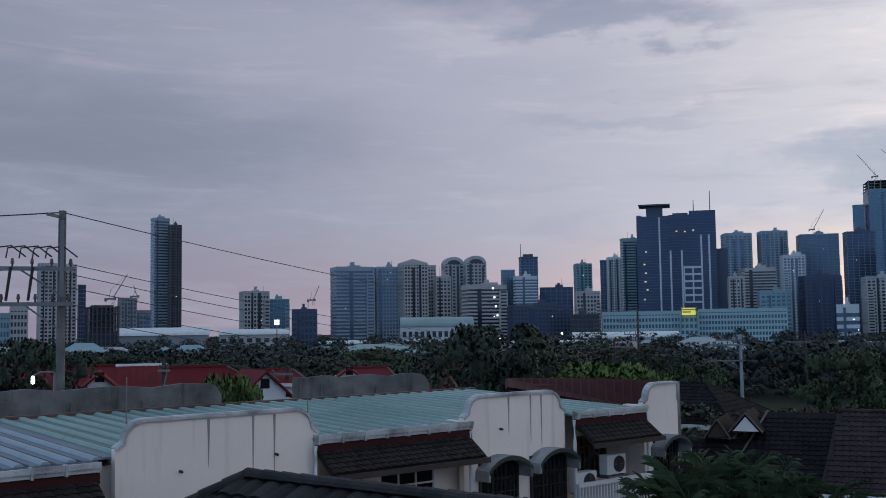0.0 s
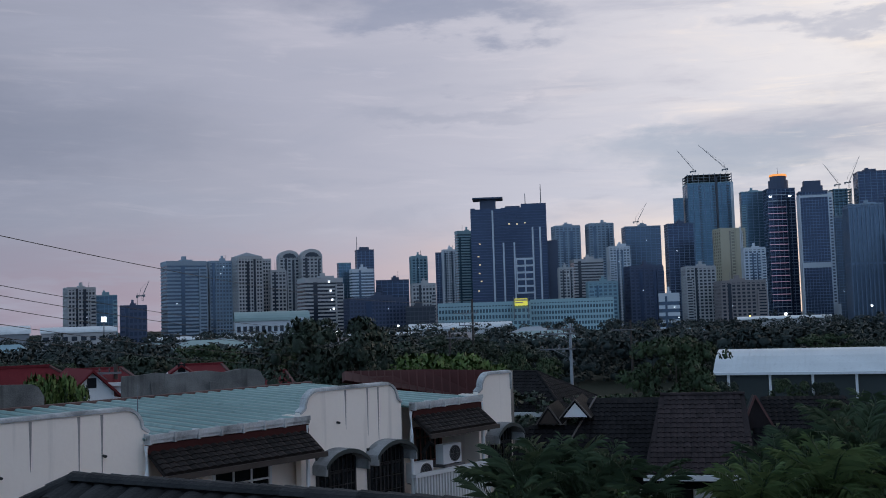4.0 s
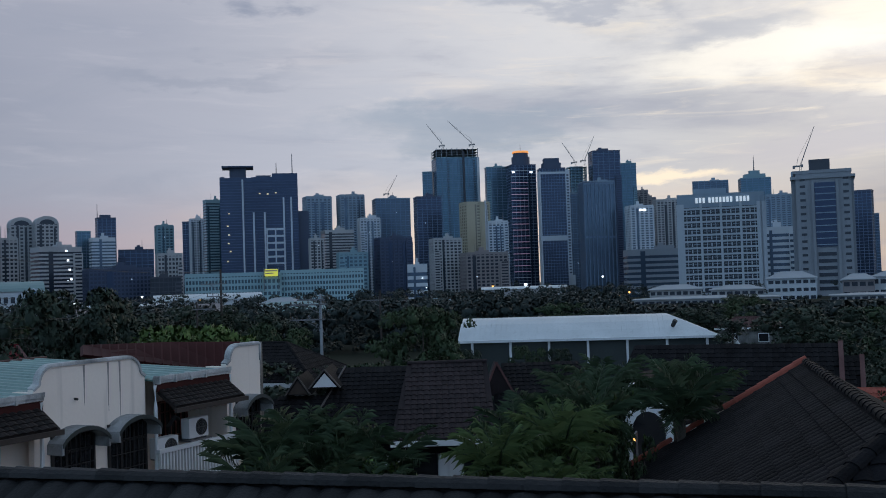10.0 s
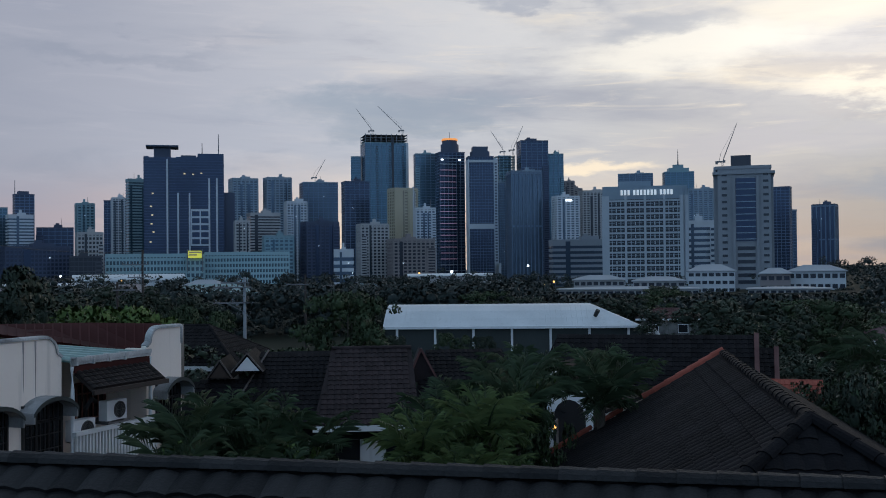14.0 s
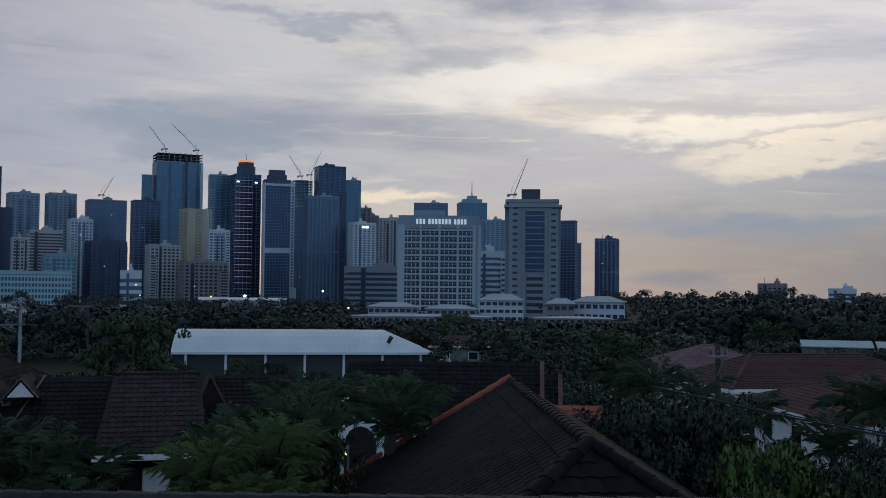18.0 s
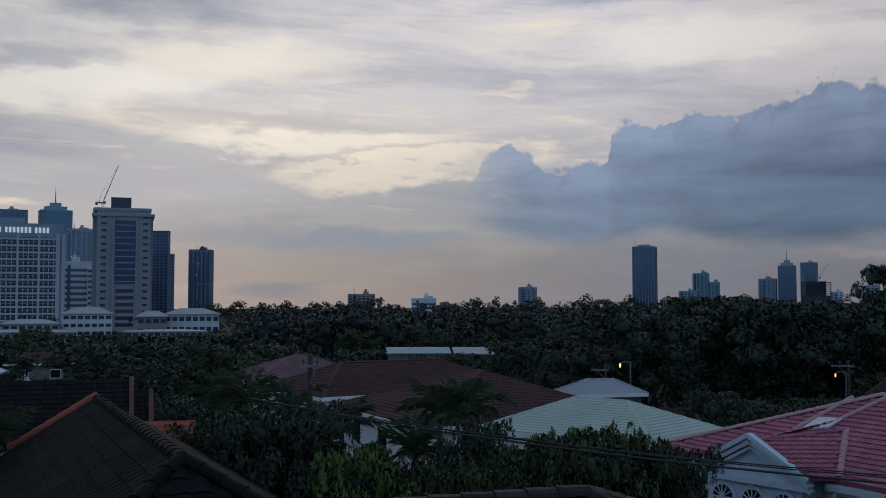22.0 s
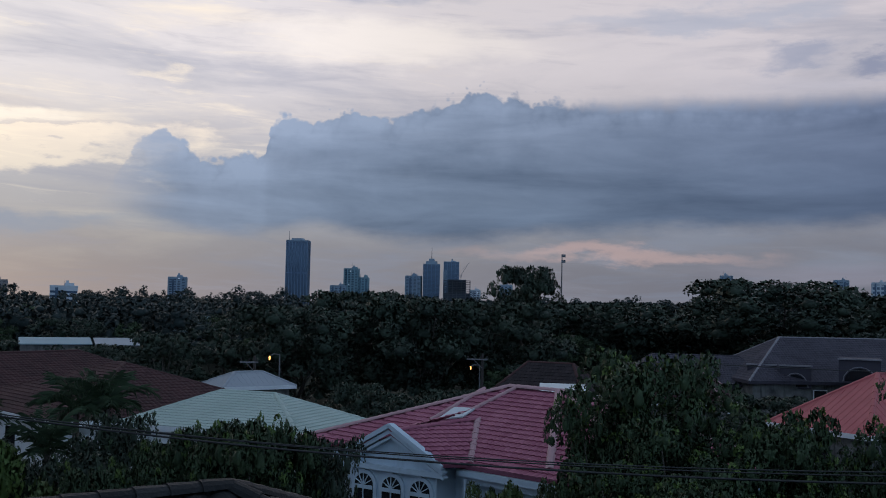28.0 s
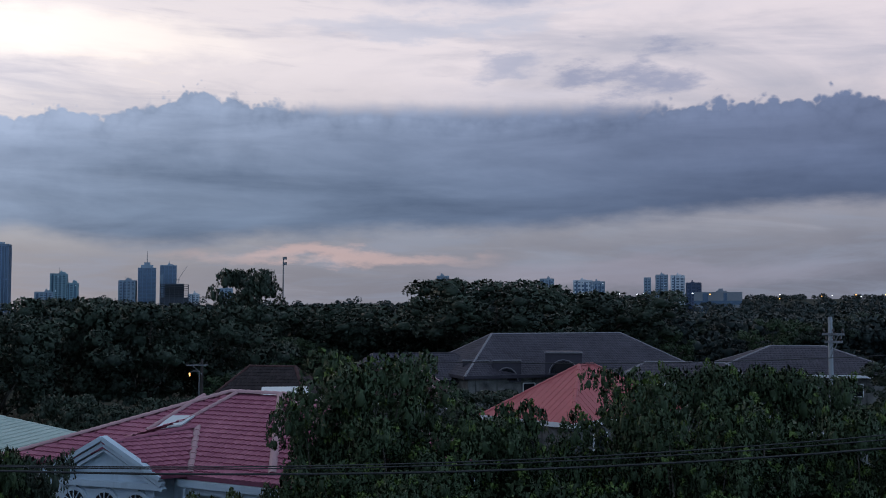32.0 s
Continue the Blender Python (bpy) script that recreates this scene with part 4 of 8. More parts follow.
tower("residential_tower", 1793, 647, 18.6, 13.0, -2.0, 51.0, -80.2, "grid", "teal", 18, 3)
tower("residential_tower", 1921, 590, 28.5, 19.9, -2.0, 58.6, -82.9, "grid", "bluegrey", 22, 4)
tower("office_tower", 1932, 558, 31.6, 22.1, -2.0, 82.2, -73.9, "glass", "bluegrey", 34, 4, "spire")
tower("office_tower", 2039, 547, 30.8, 21.6, -2.0, 91.2, -75.0, "glass", "bluegrey", 36, 4)
tower("unfinished_building", 1903, 499, 50.9, 35.6, -2.0, 50.8, -75.3, "frame", "dark", 16, 6)
tower("residential_tower", 1950, 475, 19.5, 13.7, -2.0, 34.1, -76.3, "grid", "pale", 8, 3)
tower("residential_tower", 1964, 417, 22.7, 15.9, -2.0, 45.2, -78.0, "grid", "bluegrey", 12, 3)
tower("residential_tower", 2007, 7, 20.5, 14.3, -2.0, 70.1, -97.8, "grid", "bluegrey", 18, 3)
tower("apartment_block", 2199, -212, 27.2, 19.1, -2.0, 70.2, -95.5, "grid", "bluegrey", 8, 3)
tower("apartment_block", 2295, -301, 40.5, 28.4, -2.0, 69.0, -97.5, "grid", "pale", 8, 5)
tower("apartment_block", 2286, -332, 29.4, 20.6, -2.0, 66.4, -98.3, "grid", "bluegrey", 7, 4)
tower("residential_tower", 2361, -456, 13.8, 9.7, -2.0, 77.5, -100.9, "grid", "bluegrey", 12, 2)
tower("residential_tower", 2359, -488, 25.0, 17.5, -2.0, 83.7, -101.7, "grid", "bluegrey", 14, 3)
tower("residential_tower", 2353, -523, 28.6, 20.0, -2.0, 82.3, -102.5, "grid", "pale", 14, 3)
tower("apartment_block", 2248, -534, 29.5, 20.7, -2.0, 63.3, -103.4, "grid", "navy", 8, 3)
tower("mall_building", 1473, -384, 64.8, 45.3, -2.0, 31.5, -104.6, "bands", "grey", 3, 8)


# ---------------------------------------------------------------- landmarks of the skyline
def dark_office_tower():
    """The broad navy tower with the flat hat, its white ribs and the lit grid low on its front."""
    root = thing("office_tower", pose(*polar(8.25, 1165, -10), 0, 0, -8.25), "broad dark navy office tower with a flat hat roof", "tower", "buildings of the skyline")
    s, z = 0.626, lambda y: 145.4 - (y - 284) * 0.626
    X = lambda x: (x - 389) * s
    part("left_shaft", Geo().box(X(322), X(376), -14, 14, 0, z(291)), GLASS["navy"], root)
    part("main_shaft", Geo().box(X(376), X(412), -15, 15, 0, z(290)).box(X(412), X(456), -16, 15, 0, z(284)), GLASS["navy"], root)
    part("right_annex", Geo().box(X(456), X(475), -8, 14, 0, z(350)), WALLS["navy"], root)
    part("neck", Geo().box(X(339), X(367), -9, 9, z(291), z(272.5)), WALLS["navy"], root)
    part("hat_roof", Geo().box(X(326), X(380), -15, 15, z(272.5), z(270)), WALLS["navy"], root)
    part("roof_step", Geo().box(X(384), X(410), -8, 8, z(290), z(286)), WALLS["navy"], root)
    part("roof_step", Geo().box(X(322), X(330), -8, 8, z(291), z(288)), WALLS["navy"], root)
    bands = Geo()
    for i in range(44):
        zz = 8 + i * 3.0
        if zz < z(292):
            bands.box(X(322) - 0.15, X(376), -14.2, -13.9, zz, zz + 0.5)
            bands.box(X(376), X(456) + 0.15, -16.2, -15.9, zz, zz + 0.4)
    part("floor_banding", bands, WALLS["navy"], root, kind="stuff")
    for x, top in ((361, 294), (379, 352), (398, 352), (431, 326), (444, 326)):
        part("white_rib", Geo().box(X(x) - 0.9, X(x) + 0.9, -17.2, -14, 0, z(top)), WALLS["pale"], root, "pale upright rib")
    part("panel_frame", Geo().box(X(400), X(432), -17.6, -16, z(443), z(380)), WALLS["pale"], root, "pale panelled frame")
    for r in range(5):
        for c in range(2):
            x0, z0 = 402 + c * 15, 440 - r * 12
            part("panel_window", Geo().box(X(x0), X(x0 + 12.5), -17.9, -17.5, z(z0), z(z0 - 8.5)), GLASS["navy"], root)
    for x, y0, y1 in ((420, 288, 263), (448, 284, 247)):
        part("antenna_mast", Geo().tube([(X(x), 0, z(y0)), (X(x), 0, z(y1))], [0.6, 0.35], 6), STEEL, root)
    for x, y in ((337, 354), (334, 376), (336, 391), (335, 406), (338, 420), (333, 437), (390, 320), (404, 321), (418, 319)):
        part("lit_window", Geo().box(X(x) - 1, X(x) + 1, -16.4 if x > 376 else -14.4, -14, z(y), z(y) + 1.4), LAMP_DIM, root, "lit window")


LAMP_DIM = glow("window_light", (1.0, 0.72, 0.42), 0.4)
dark_office_tower()
tower("mall_building", *polar(6.3, 1010)[:2], 71.5, 40, -10, 24.6, -6.3, "grid", "aqua", 6, 24, "none")
tower("mall_building", *polar(8.8, 995)[:2], 16, 38, -10, 24.0, -8.8, "grid", "aqua", 6, 4, "none")
tower("mall_building", *polar(11.55, 1005)[:2], 77, 40, -10, 25.6, -11.5, "grid", "aqua", 7, 28, "none")
board = thing("billboard", pose(*polar(8.79, 972, 20.1), 0, 0, -8.79), "bright yellow lit billboard above the mall", "billboard")
part("lit_panel", Geo().box(-6.0, 6.0, 0, 0.6, 1.0, 7.6), SIGN_YELLOW, board)
part("dark_shape", Geo().box(-5.5, 2.0, -0.2, -0.05, 3.2, 4.4).box(-5.5, 5.5, -0.2, -0.05, 5.4, 6.8), WALLS["gold"], board)
part("support_frame", Geo().box(-7.0, -6.4, 0.6, 2, -12, 9).box(6.4, 7.0, 0.6, 2, -12, 9), STEEL, board)
screen = thing("billboard", pose(*polar(-13.57, 880, 16), 0, 0, 13.57), "small white lit billboard", "billboard")
part("lit_panel", Geo().box(-2.0, 2.0, 0, 0.5, 1, 5.2), LAMP_SOFT, screen)
part("post", Geo().box(-0.4, 0.4, 0.5, 1.2, -24, 6), STEEL, screen)


def vault_hall(name, az, dist, w, d, z0, eave, top, turn, wall, roof, label, windows=0):
    """A low broad hall under a shallow vault that runs along x."""
    root = thing(name, pose(*polar(az, dist, z0), 0, 0, turn), label, "building", "buildings of the skyline")
    part("wall", Geo().box(-w / 2, w / 2, -d / 2, d / 2, 0, eave - z0), wall, root)
    n = 10
    g = Geo()
    for i in range(n):
        a0, a1 = math.pi * i / n, math.pi * (i + 1) / n
        y0, y1 = -math.cos(a0) * (d / 2 + 1), -math.cos(a1) * (d / 2 + 1)
        h0, h1 = eave - z0 + math.sin(a0) * (top - eave), eave - z0 + math.sin(a1) * (top - eave)
        g.add([(-w / 2 - 1, y0, h0), (w / 2 + 1, y0, h0), (w / 2 + 1, y1, h1), (-w / 2 - 1, y1, h1)], [(0, 1, 2, 3)])
    part("roof", g, roof, root)
    for i in range(windows):
        x = -w / 2 + w * (i + 0.5) / windows
        for zz in (0.25, 0.62):
            h = eave - z0
            part("window", Geo().box(x - w / windows * 0.3, x + w / windows * 0.3, -d / 2 - 0.25, -d / 2 + 0.1, h * zz, h * zz + h * 0.2), GLASS["dark"], root)
    return root


green_hall = vault_hall("assembly_hall", -4.9, 860, 58, 30, -9, 14, 21.5, 9, WALLS["pale"], GREEN_FAR, "pale hall with a green vaulted roof", 12)
n = 12
part("arched_front", Geo().prism([(22 + math.cos(math.pi * i / n) * 9, 16 + math.sin(math.pi * i / n) * 9) for i in range(n + 1)] + [(13, 0), (31, 0)], -17.5, -15.5), WALLS["pale"], green_hall)
part("arched_window", Geo().prism([(22 + math.cos(math.pi * i / n) * 7, 16 + math.sin(math.pi * i / n) * 7) for i in range(n + 1)], -17.8, -17.4), GLASS["teal"], green_hall)
vault_hall("warehouse", 5.4, 690, 66, 24, -7, 4.5, 8.2, -5, WALLS["pale"], PALE_SHEET, "long low white warehouse", 0)
vault_hall("shopping_hall", -19.6, 900, 74, 40, -9, 9.5, 16, 20, WALLS["grey"], PALE_SHEET, "low domed shopping hall with pale roof", 0)
vault_hall("shopping_hall", -14.8, 950, 60, 30, -9, 9, 14, 15, WALLS["cream"], PALE_SHEET, "low pale shopping hall", 8)
vault_hall("warehouse", 22.6, 760, 60, 16, -7, 4, 6.0, -22, WALLS["cream"], PALE_SHEET, "long low pale shed", 0)
vault_hall("warehouse", -8.5, 640, 60, 16, -6, 3.5, 5.5, 8, WALLS["grey"], PALE_SHEET, "low grey shed roofs among trees", 0)
vault_hall("warehouse", 1.0, 560, 40, 14, -5, 3, 4.8, 0, WALLS["cream"], PALE_SHEET, "low pale shed among trees", 0)


def hospital():
    """Twelve storeys of paired windows under a sign band, with a taller slab beside it."""
    root = thing("hospital_building", pose(*polar(33.24, 676, -6), 0, 0, -33.24), "pale twelve-storey hospital with paired windows and roof sign", "hospital", "buildings of the skyline")
    w, h = 50.2, 66.0
    part("body", Geo().box(-w / 2, w / 2, -16, 16, 0, h - 1), GLASS["dark"], root)
    for i in range(14):
        zz = h - 8.2 - 4.03 * i - 1.5
        if zz > 0:
            part("spandrel", Geo().box(-w / 2 - 0.6, w / 2 + 0.6, -16.6, 16, zz, zz + 1.15), HOSPITAL, root)
    for x, t in ((-25.1, 1.2), (-23.2, 1.4), (-11.6, 0.7), (0.3, 0.7), (12.0, 0.7), (23.0, 1.6), (25.1, 1.6)):
        part("pier", Geo().box(x - t, x + t, -17.0, -15.5, 0, h - 6), HOSPITAL, root)
    part("sign_band", Geo().box(-w / 2 - 0.8, w / 2 + 0.8, -16.9, 16, h - 8.2, h), WALLS["bluegrey"], root)
    # the sign, as plain white blocks of the letters' size
    x = -14.6
    for word in (3, 7, 4):
        for k in range(word):
            part("sign_block", Geo().box(x, x + 1.35, -17.6, -17.0, h - 5.6, h - 2.4), LAMP_SIGN, root, "white sign block")
            x += 2.15
        x += 1.3
    for i in range(12):
        zz = h - 8.2 - 4.03 * i - 3.0
        for x in (-17.4, -5.7, 6.2, 17.5):
            part("window_mullion", Geo().box(x - 0.35, x + 0.35, -16.5, -16, zz - 1.0, zz + 1.0), HOSPITAL, root)
            for a, b in ((-4.6, -0.9), (0.9, 4.6)):
                part("sun_screen", Geo().box(x + a, x + b, -16.35, -16.2, zz + 0.15, zz + 0.45), WALLS["bluegrey"], root)
            for a in (-2.9, 2.55):
                part("window_frame", Geo().box(x + a, x + a + 0.35, -16.4, -16, zz - 1.5, zz + 1.4), HOSPITAL, root)
    part("roof_plant_room", Geo().box(-16, 4, -6, 8, h - 1, h + 4), WALLS["bluegrey"], root)

    slab = thing("hospital_tower", pose(*polar(38.4, 654, -6), 0, 0, -38.4), "taller grey hospital tower with a blue glass strip", "hospital", "buildings of the skyline")
    w, h = 34.3, 75.2
    part("body", Geo().prism([(-w / 2 + 2.5, 0), (w / 2 - 1.5, 0), (w / 2 - 1.5, h - 2), (-w / 2 + 2.5, h - 2)], -14, 14), HOSPITAL_GREY, slab)
    part("left_wing", Geo().box(-w / 2, -w / 2 + 2.6, -11, 14, 0, h - 5), WALLS["grey"], slab)
    part("right_wing", Geo().box(w / 2 - 1.6, w / 2, -12, 14, 0, h - 5), WALLS["grey"], slab)
    part("cornice", Geo().box(-w / 2 - 0.4, w / 2 + 0.9, -15, 15, h - 5.2, h - 3.6).box(-w / 2 + 1, w / 2 - 1, -14.4, 14.4, h - 2, h - 0.2), HOSPITAL_GREY, slab)
    part("roof_plant_room", Geo().box(-7, 4.6, -8, 8, h - 0.3, h + 6.6), WALLS["dark"], slab)
    part("glass_strip", Geo().box(-4.3, 7.1, -14.6, -13.8, 30.3, 67.6), GLASS["navy"], slab)
    for i in range(10):
        zz = 31.2 + i * 3.7
        part("strip_band", Geo().box(-4.3, 7.1, -14.8, -14.5, zz, zz + 0.55), WALLS["bluegrey"], slab)
    for i in range(17):
        zz = 5 + i * 4.0
        for x in (-10.8, 12.8):
            part("window", Geo().box(x - 1.5, x + 1.5, -14.2, -13.8, zz, zz + 1.4), GLASS["dark"], slab)
        if zz < 29:
            part("window", Geo().box(-3.6, 6.4, -14.2, -13.8, zz, zz + 2.1), GLASS["dark"], slab)
    for x in (-5.3, 8.1):
        part("pier", Geo().box(x - 0.8, x + 0.8, -15.2, -13.8, 0, h - 6), HOSPITAL_GREY, slab)


hospital()


def pavilion(az0, az1, top, dist, floors, wall, label):
    """A low hospital annexe: bands of windows under a pale hip roof."""
    az = (az0 + az1) / 2
    z0 = ground_z(dist, az) - 1
    w = dist * 2 * math.tan(radians(az1 - az0) / 2)
    root = thing("annexe_building", pose(*polar(az, dist, z0), 0, 0, -az), label, "building", "hospital annexes")
    h = top - z0
    body = h * 0.78
    part("wall", Geo().box(-w / 2, w / 2, -8, 8, 0, body), wall, root)
    for i in range(floors):
        zz = body * (i + 0.35) / floors
        n = max(4, int(w / 3.2))
        for k in range(n):
            x = -w / 2 + w * (k + 0.5) / n
            part("window", Geo().box(x - w / n * 0.36, x + w / n * 0.36, -8.15, -7.9, zz, zz + body / floors * 0.42), GLASS["dark"], root)
    g, v = hip_geo(w, 16, h - body, w * 0.45, 1.0, 0.4)
    ob = part("roof", g, PALE_FAR, root)
    ob.location.z = body + 0.3
    part("ledge", Geo().box(-w / 2 - 0.7, w / 2 + 0.7, -8.7, 8.7, body - 0.2, body + 0.2), wall, root)
    return root


def hip_geo(w, d, h, ridge, over=0.5, thick=0.12):
    """A hip roof over w by d, its ridge of that length along x; a thin shell with its own underside."""
    a, b = w / 2 + over, d / 2 + over
    r = ridge / 2
    v = [(-a, -b, 0), (a, -b, 0), (a, b, 0), (-a, b, 0), (-r, 0, h), (r, 0, h)]
    f = [(0, 1, 5, 4), (1, 2, 5), (2, 3, 4, 5), (3, 0, 4)]
    low = [(x, y, z - thick) for x, y, z in v]
    g = Geo().add(v + low, f + [tuple(i + 6 for i in reversed(q)) for q in f] + [(0, 6, 7, 1), (1, 7, 8, 2), (2, 8, 9, 3), (3, 9, 6, 0)])
    return g, v


for az0, az1, el, dist, floors, wall, words in (
        (29.4, 32.1, -0.62, 545, 2, "cream", "low cream annexe with a pale hip roof"),
        (32.6, 35.3, -0.72, 540, 2, "cream", "low cream annexe with a pale hip roof"),
        (35.5, 37.9, -0.10, 560, 3, "pale", "three-storey pale annexe with terraces"),
        (39.2, 40.7, -0.32, 560, 2, "brown", "low brick-brown annexe beside the hospital"),
        (40.6, 43.4, -0.18, 570, 2, "pale", "long low white annexe with wide roof"),
        (28.6, 36.0, -1.25, 500, 1, "cream", "long low cream ward building"),
        (38.6, 42.6, -1.30, 505, 1, "cream", "low cream pavilion among trees")):
    pavilion(az0, az1, EYE + dist * math.tan(radians(el)), dist, floors, WALLS[wall], words)

tower("office_tower", *polar(37.4, 905)[:2], 15, 14, -7, 91.0, -37.4, "grid", "bluegrey", 24, 4, "none")
for az, el, dist, reach, up, mast in ((18.41, 7.2, 1398, -22, 30, 6), (20.07, 7.2, 1398, -34, 34, 6), (15.26, 4.7, 1455, 14, 26, 5), (25.65, 6.0, 1425, -18, 29, 6),
                                      (26.15, 6.0, 1422, 14, 33, 8), (37.37, 5.0, 900, 12, 32, 6), (75.5, 1.18, 1960, 16, 26, 8), (-22.1, 1.4, 802, 10, 18, 6), (-20.9, 1.6, 985, -3, 10, 6), (-11.6, 1.4, 1010, 6, 14, 5)):
    p = polar(az, dist, EYE + dist * math.tan(radians(el)))
    crane(*p, reach, up, -az, mast)


def low_house(w, d, eave, top, wall, roof, label):
    root = thing("low_house", pose(0, 0, 0), label, "house", "low houses among far trees")
    part("wall", Geo().box(-w / 2, w / 2, -d / 2, d / 2, -3, eave), wall, root)
    g, v = hip_geo(w, d, top - eave, w * 0.55, 0.8, 0.3)
    ob = part("roof", g, roof, root)
    ob.location.z = eave
    for k in range(4):
        x = -w / 2 + w * (k + 0.5) / 4
        part("window", Geo().box(x - w * 0.07, x + w * 0.07, -d / 2 - 0.1, -d / 2 + 0.1, eave - 1.9, eave - 0.6), GLASS["dark"], root)
    return root


LOW = [low_house(15, 9, 5.2, 7.4, WALLS["cream"], PALE_FAR, "low cream house under a pale roof among trees"),
       low_house(11, 8, 5.0, 7.4, WALLS["pale"], WALLS["brown"], "low white house under a brown roof among trees"),
       low_house(18, 10, 4.6, 6.6, WALLS["grey"], GREEN_FAR, "low grey house under a dull green roof among trees"),
       low_house(10, 8, 5.4, 8.0, WALLS["cream"], WALLS["teal"], "low cream house under a teal roof among trees")]
rng_low = random.Random(12)
spots = [(rng_low.uniform(-30, 27), rng_low.uniform(230, 640)) for k in range(44)] + [(rng_low.uniform(46, 112), rng_low.uniform(200, 420)) for k in range(8)]
for k, (az, dist) in enumerate(spots):
    if 16 < az < 34 and dist < 300:
        dist += 150
    z = EYE + dist * math.tan(radians(rng_low.uniform(-1.25, -0.55) - (0.5 if az > 40 else 0))) - 7.2
    z = min(max(z, ground_z(dist, az) - 1.0), ground_z(dist, az) + 2.8)
    m = pose(*polar(az, dist, z), 0, 0, -az + rng_low.uniform(-35, 35))
    if k < 4:
        LOW[k].matrix_world = m
    else:
        copy_thing(LOW[k % 4], m)


# ---------------------------------------------------------------- trees
def clump_cores(r, clumps, share):
    """The shaded inner foliage of each clump: an uneven twenty-sided body well inside its leaves."""
    g = (1 + 5 ** 0.5) / 2
    base = np.array([(-1, g, 0), (1, g, 0), (-1, -g, 0), (1, -g, 0), (0, -1, g), (0, 1, g), (0, -1, -g), (0, 1, -g), (g, 0, -1), (g, 0, 1), (-g, 0, -1), (-g, 0, 1)]) / (1 + g * g) ** 0.5
    pick = np.array([(0, 11, 5), (0, 5, 1), (0, 1, 7), (0, 7, 10), (0, 10, 11), (1, 5, 9), (5, 11, 4), (11, 10, 2), (10, 7, 6), (7, 1, 8), (3, 9, 4), (3, 4, 2), (3, 2, 6), (3, 6, 8), (3, 8, 9), (4, 9, 5), (2, 4, 11), (6, 2, 10), (8, 6, 7), (9, 8, 1)])
    mid = np.array([c for c, _ in clumps])
    rad = np.array([q for _, q in clumps])
    p = base[None] * (rad[:, None, None] * r.uniform(0.75, 1.15, (len(mid), 12, 1)) * share * np.array([1, 1, 0.8])) + mid[:, None]
    return p[:, pick].reshape(-1, 3, 3), np.broadcast_to(base[pick], (len(mid), 20, 3, 3)).reshape(-1, 3, 3)


def leaf_mesh(name, mat, seed, clumps, per, leaf, spreadout, core=0.42):
    """Leaves as small blades scattered over many clumps, each clump (centre, radius), turned outwards as leaves grow to the light."""
    r = np.random.RandomState(seed)
    pos, way = [], []
    for (cx, cy, cz), rad in clumps:
        n = max(6, int(per * rad * rad))
        d = r.normal(size=(n, 3))
        d /= np.linalg.norm(d, axis=1)[:, None]
        d[:, 2] = np.where(d[:, 2] < -0.35, -d[:, 2], d[:, 2])
        q = d * (rad * r.uniform(0.55, 1.0, (n, 1)) ** 0.6) * np.array([1, 1, 0.8])
        pos.append(q + np.array([cx, cy, cz]))
        way.append(d)
    pos, way = np.concatenate(pos), np.concatenate(way)
    n = len(pos)
    way = way + r.normal(size=(n, 3)) * 0.28 + np.array([0, 0, 0.22])
    way /= np.linalg.norm(way, axis=1)[:, None]
    a = r.normal(size=(n, 3))
    a[:, 2] *= 0.6
    a /= np.linalg.norm(a, axis=1)[:, None]
    b = np.cross(a, r.normal(size=(n, 3)) + np.array([0, 0, spreadout]))
    b /= np.linalg.norm(b, axis=1)[:, None] + 1e-9
    s = leaf * r.uniform(0.6, 1.4, (n, 1))
    k = 3
    v = np.stack([pos - a * s * 0.8 - b * s * 0.3, pos + b * s * 0.75, pos + a * s * 0.8 - b * s * 0.35], 1)
    inward = np.einsum("ij,ij->i", np.cross(v[:, 1] - v[:, 0], v[:, 2] - v[:, 0]), way) < 0
    v[inward] = v[inward][:, ::-1]
    normals = np.repeat(way[:, None], 3, axis=1)
    if core:
        body, out = clump_cores(r, clumps, core)
        v, normals = np.concatenate([v, body]), np.concatenate([normals, out])
        n = len(v)
    v, normals = v.reshape(-1, 3), normals.reshape(-1, 3)
    me = bpy.data.meshes.new(name)
    me.vertices.add(k * n)
    me.vertices.foreach_set("co", v.ravel())
    me.loops.add(k * n)
    me.loops.foreach_set("vertex_index", np.arange(k * n))
    me.polygons.add(n)
    me.polygons.foreach_set("loop_start", np.arange(n) * k)
    me.polygons.foreach_set("use_smooth", np.ones(n, dtype=bool))
    me.update(calc_edges=True)
    me.normals_split_custom_set_from_vertices(normals)
    me.materials.append(mat)
    return me


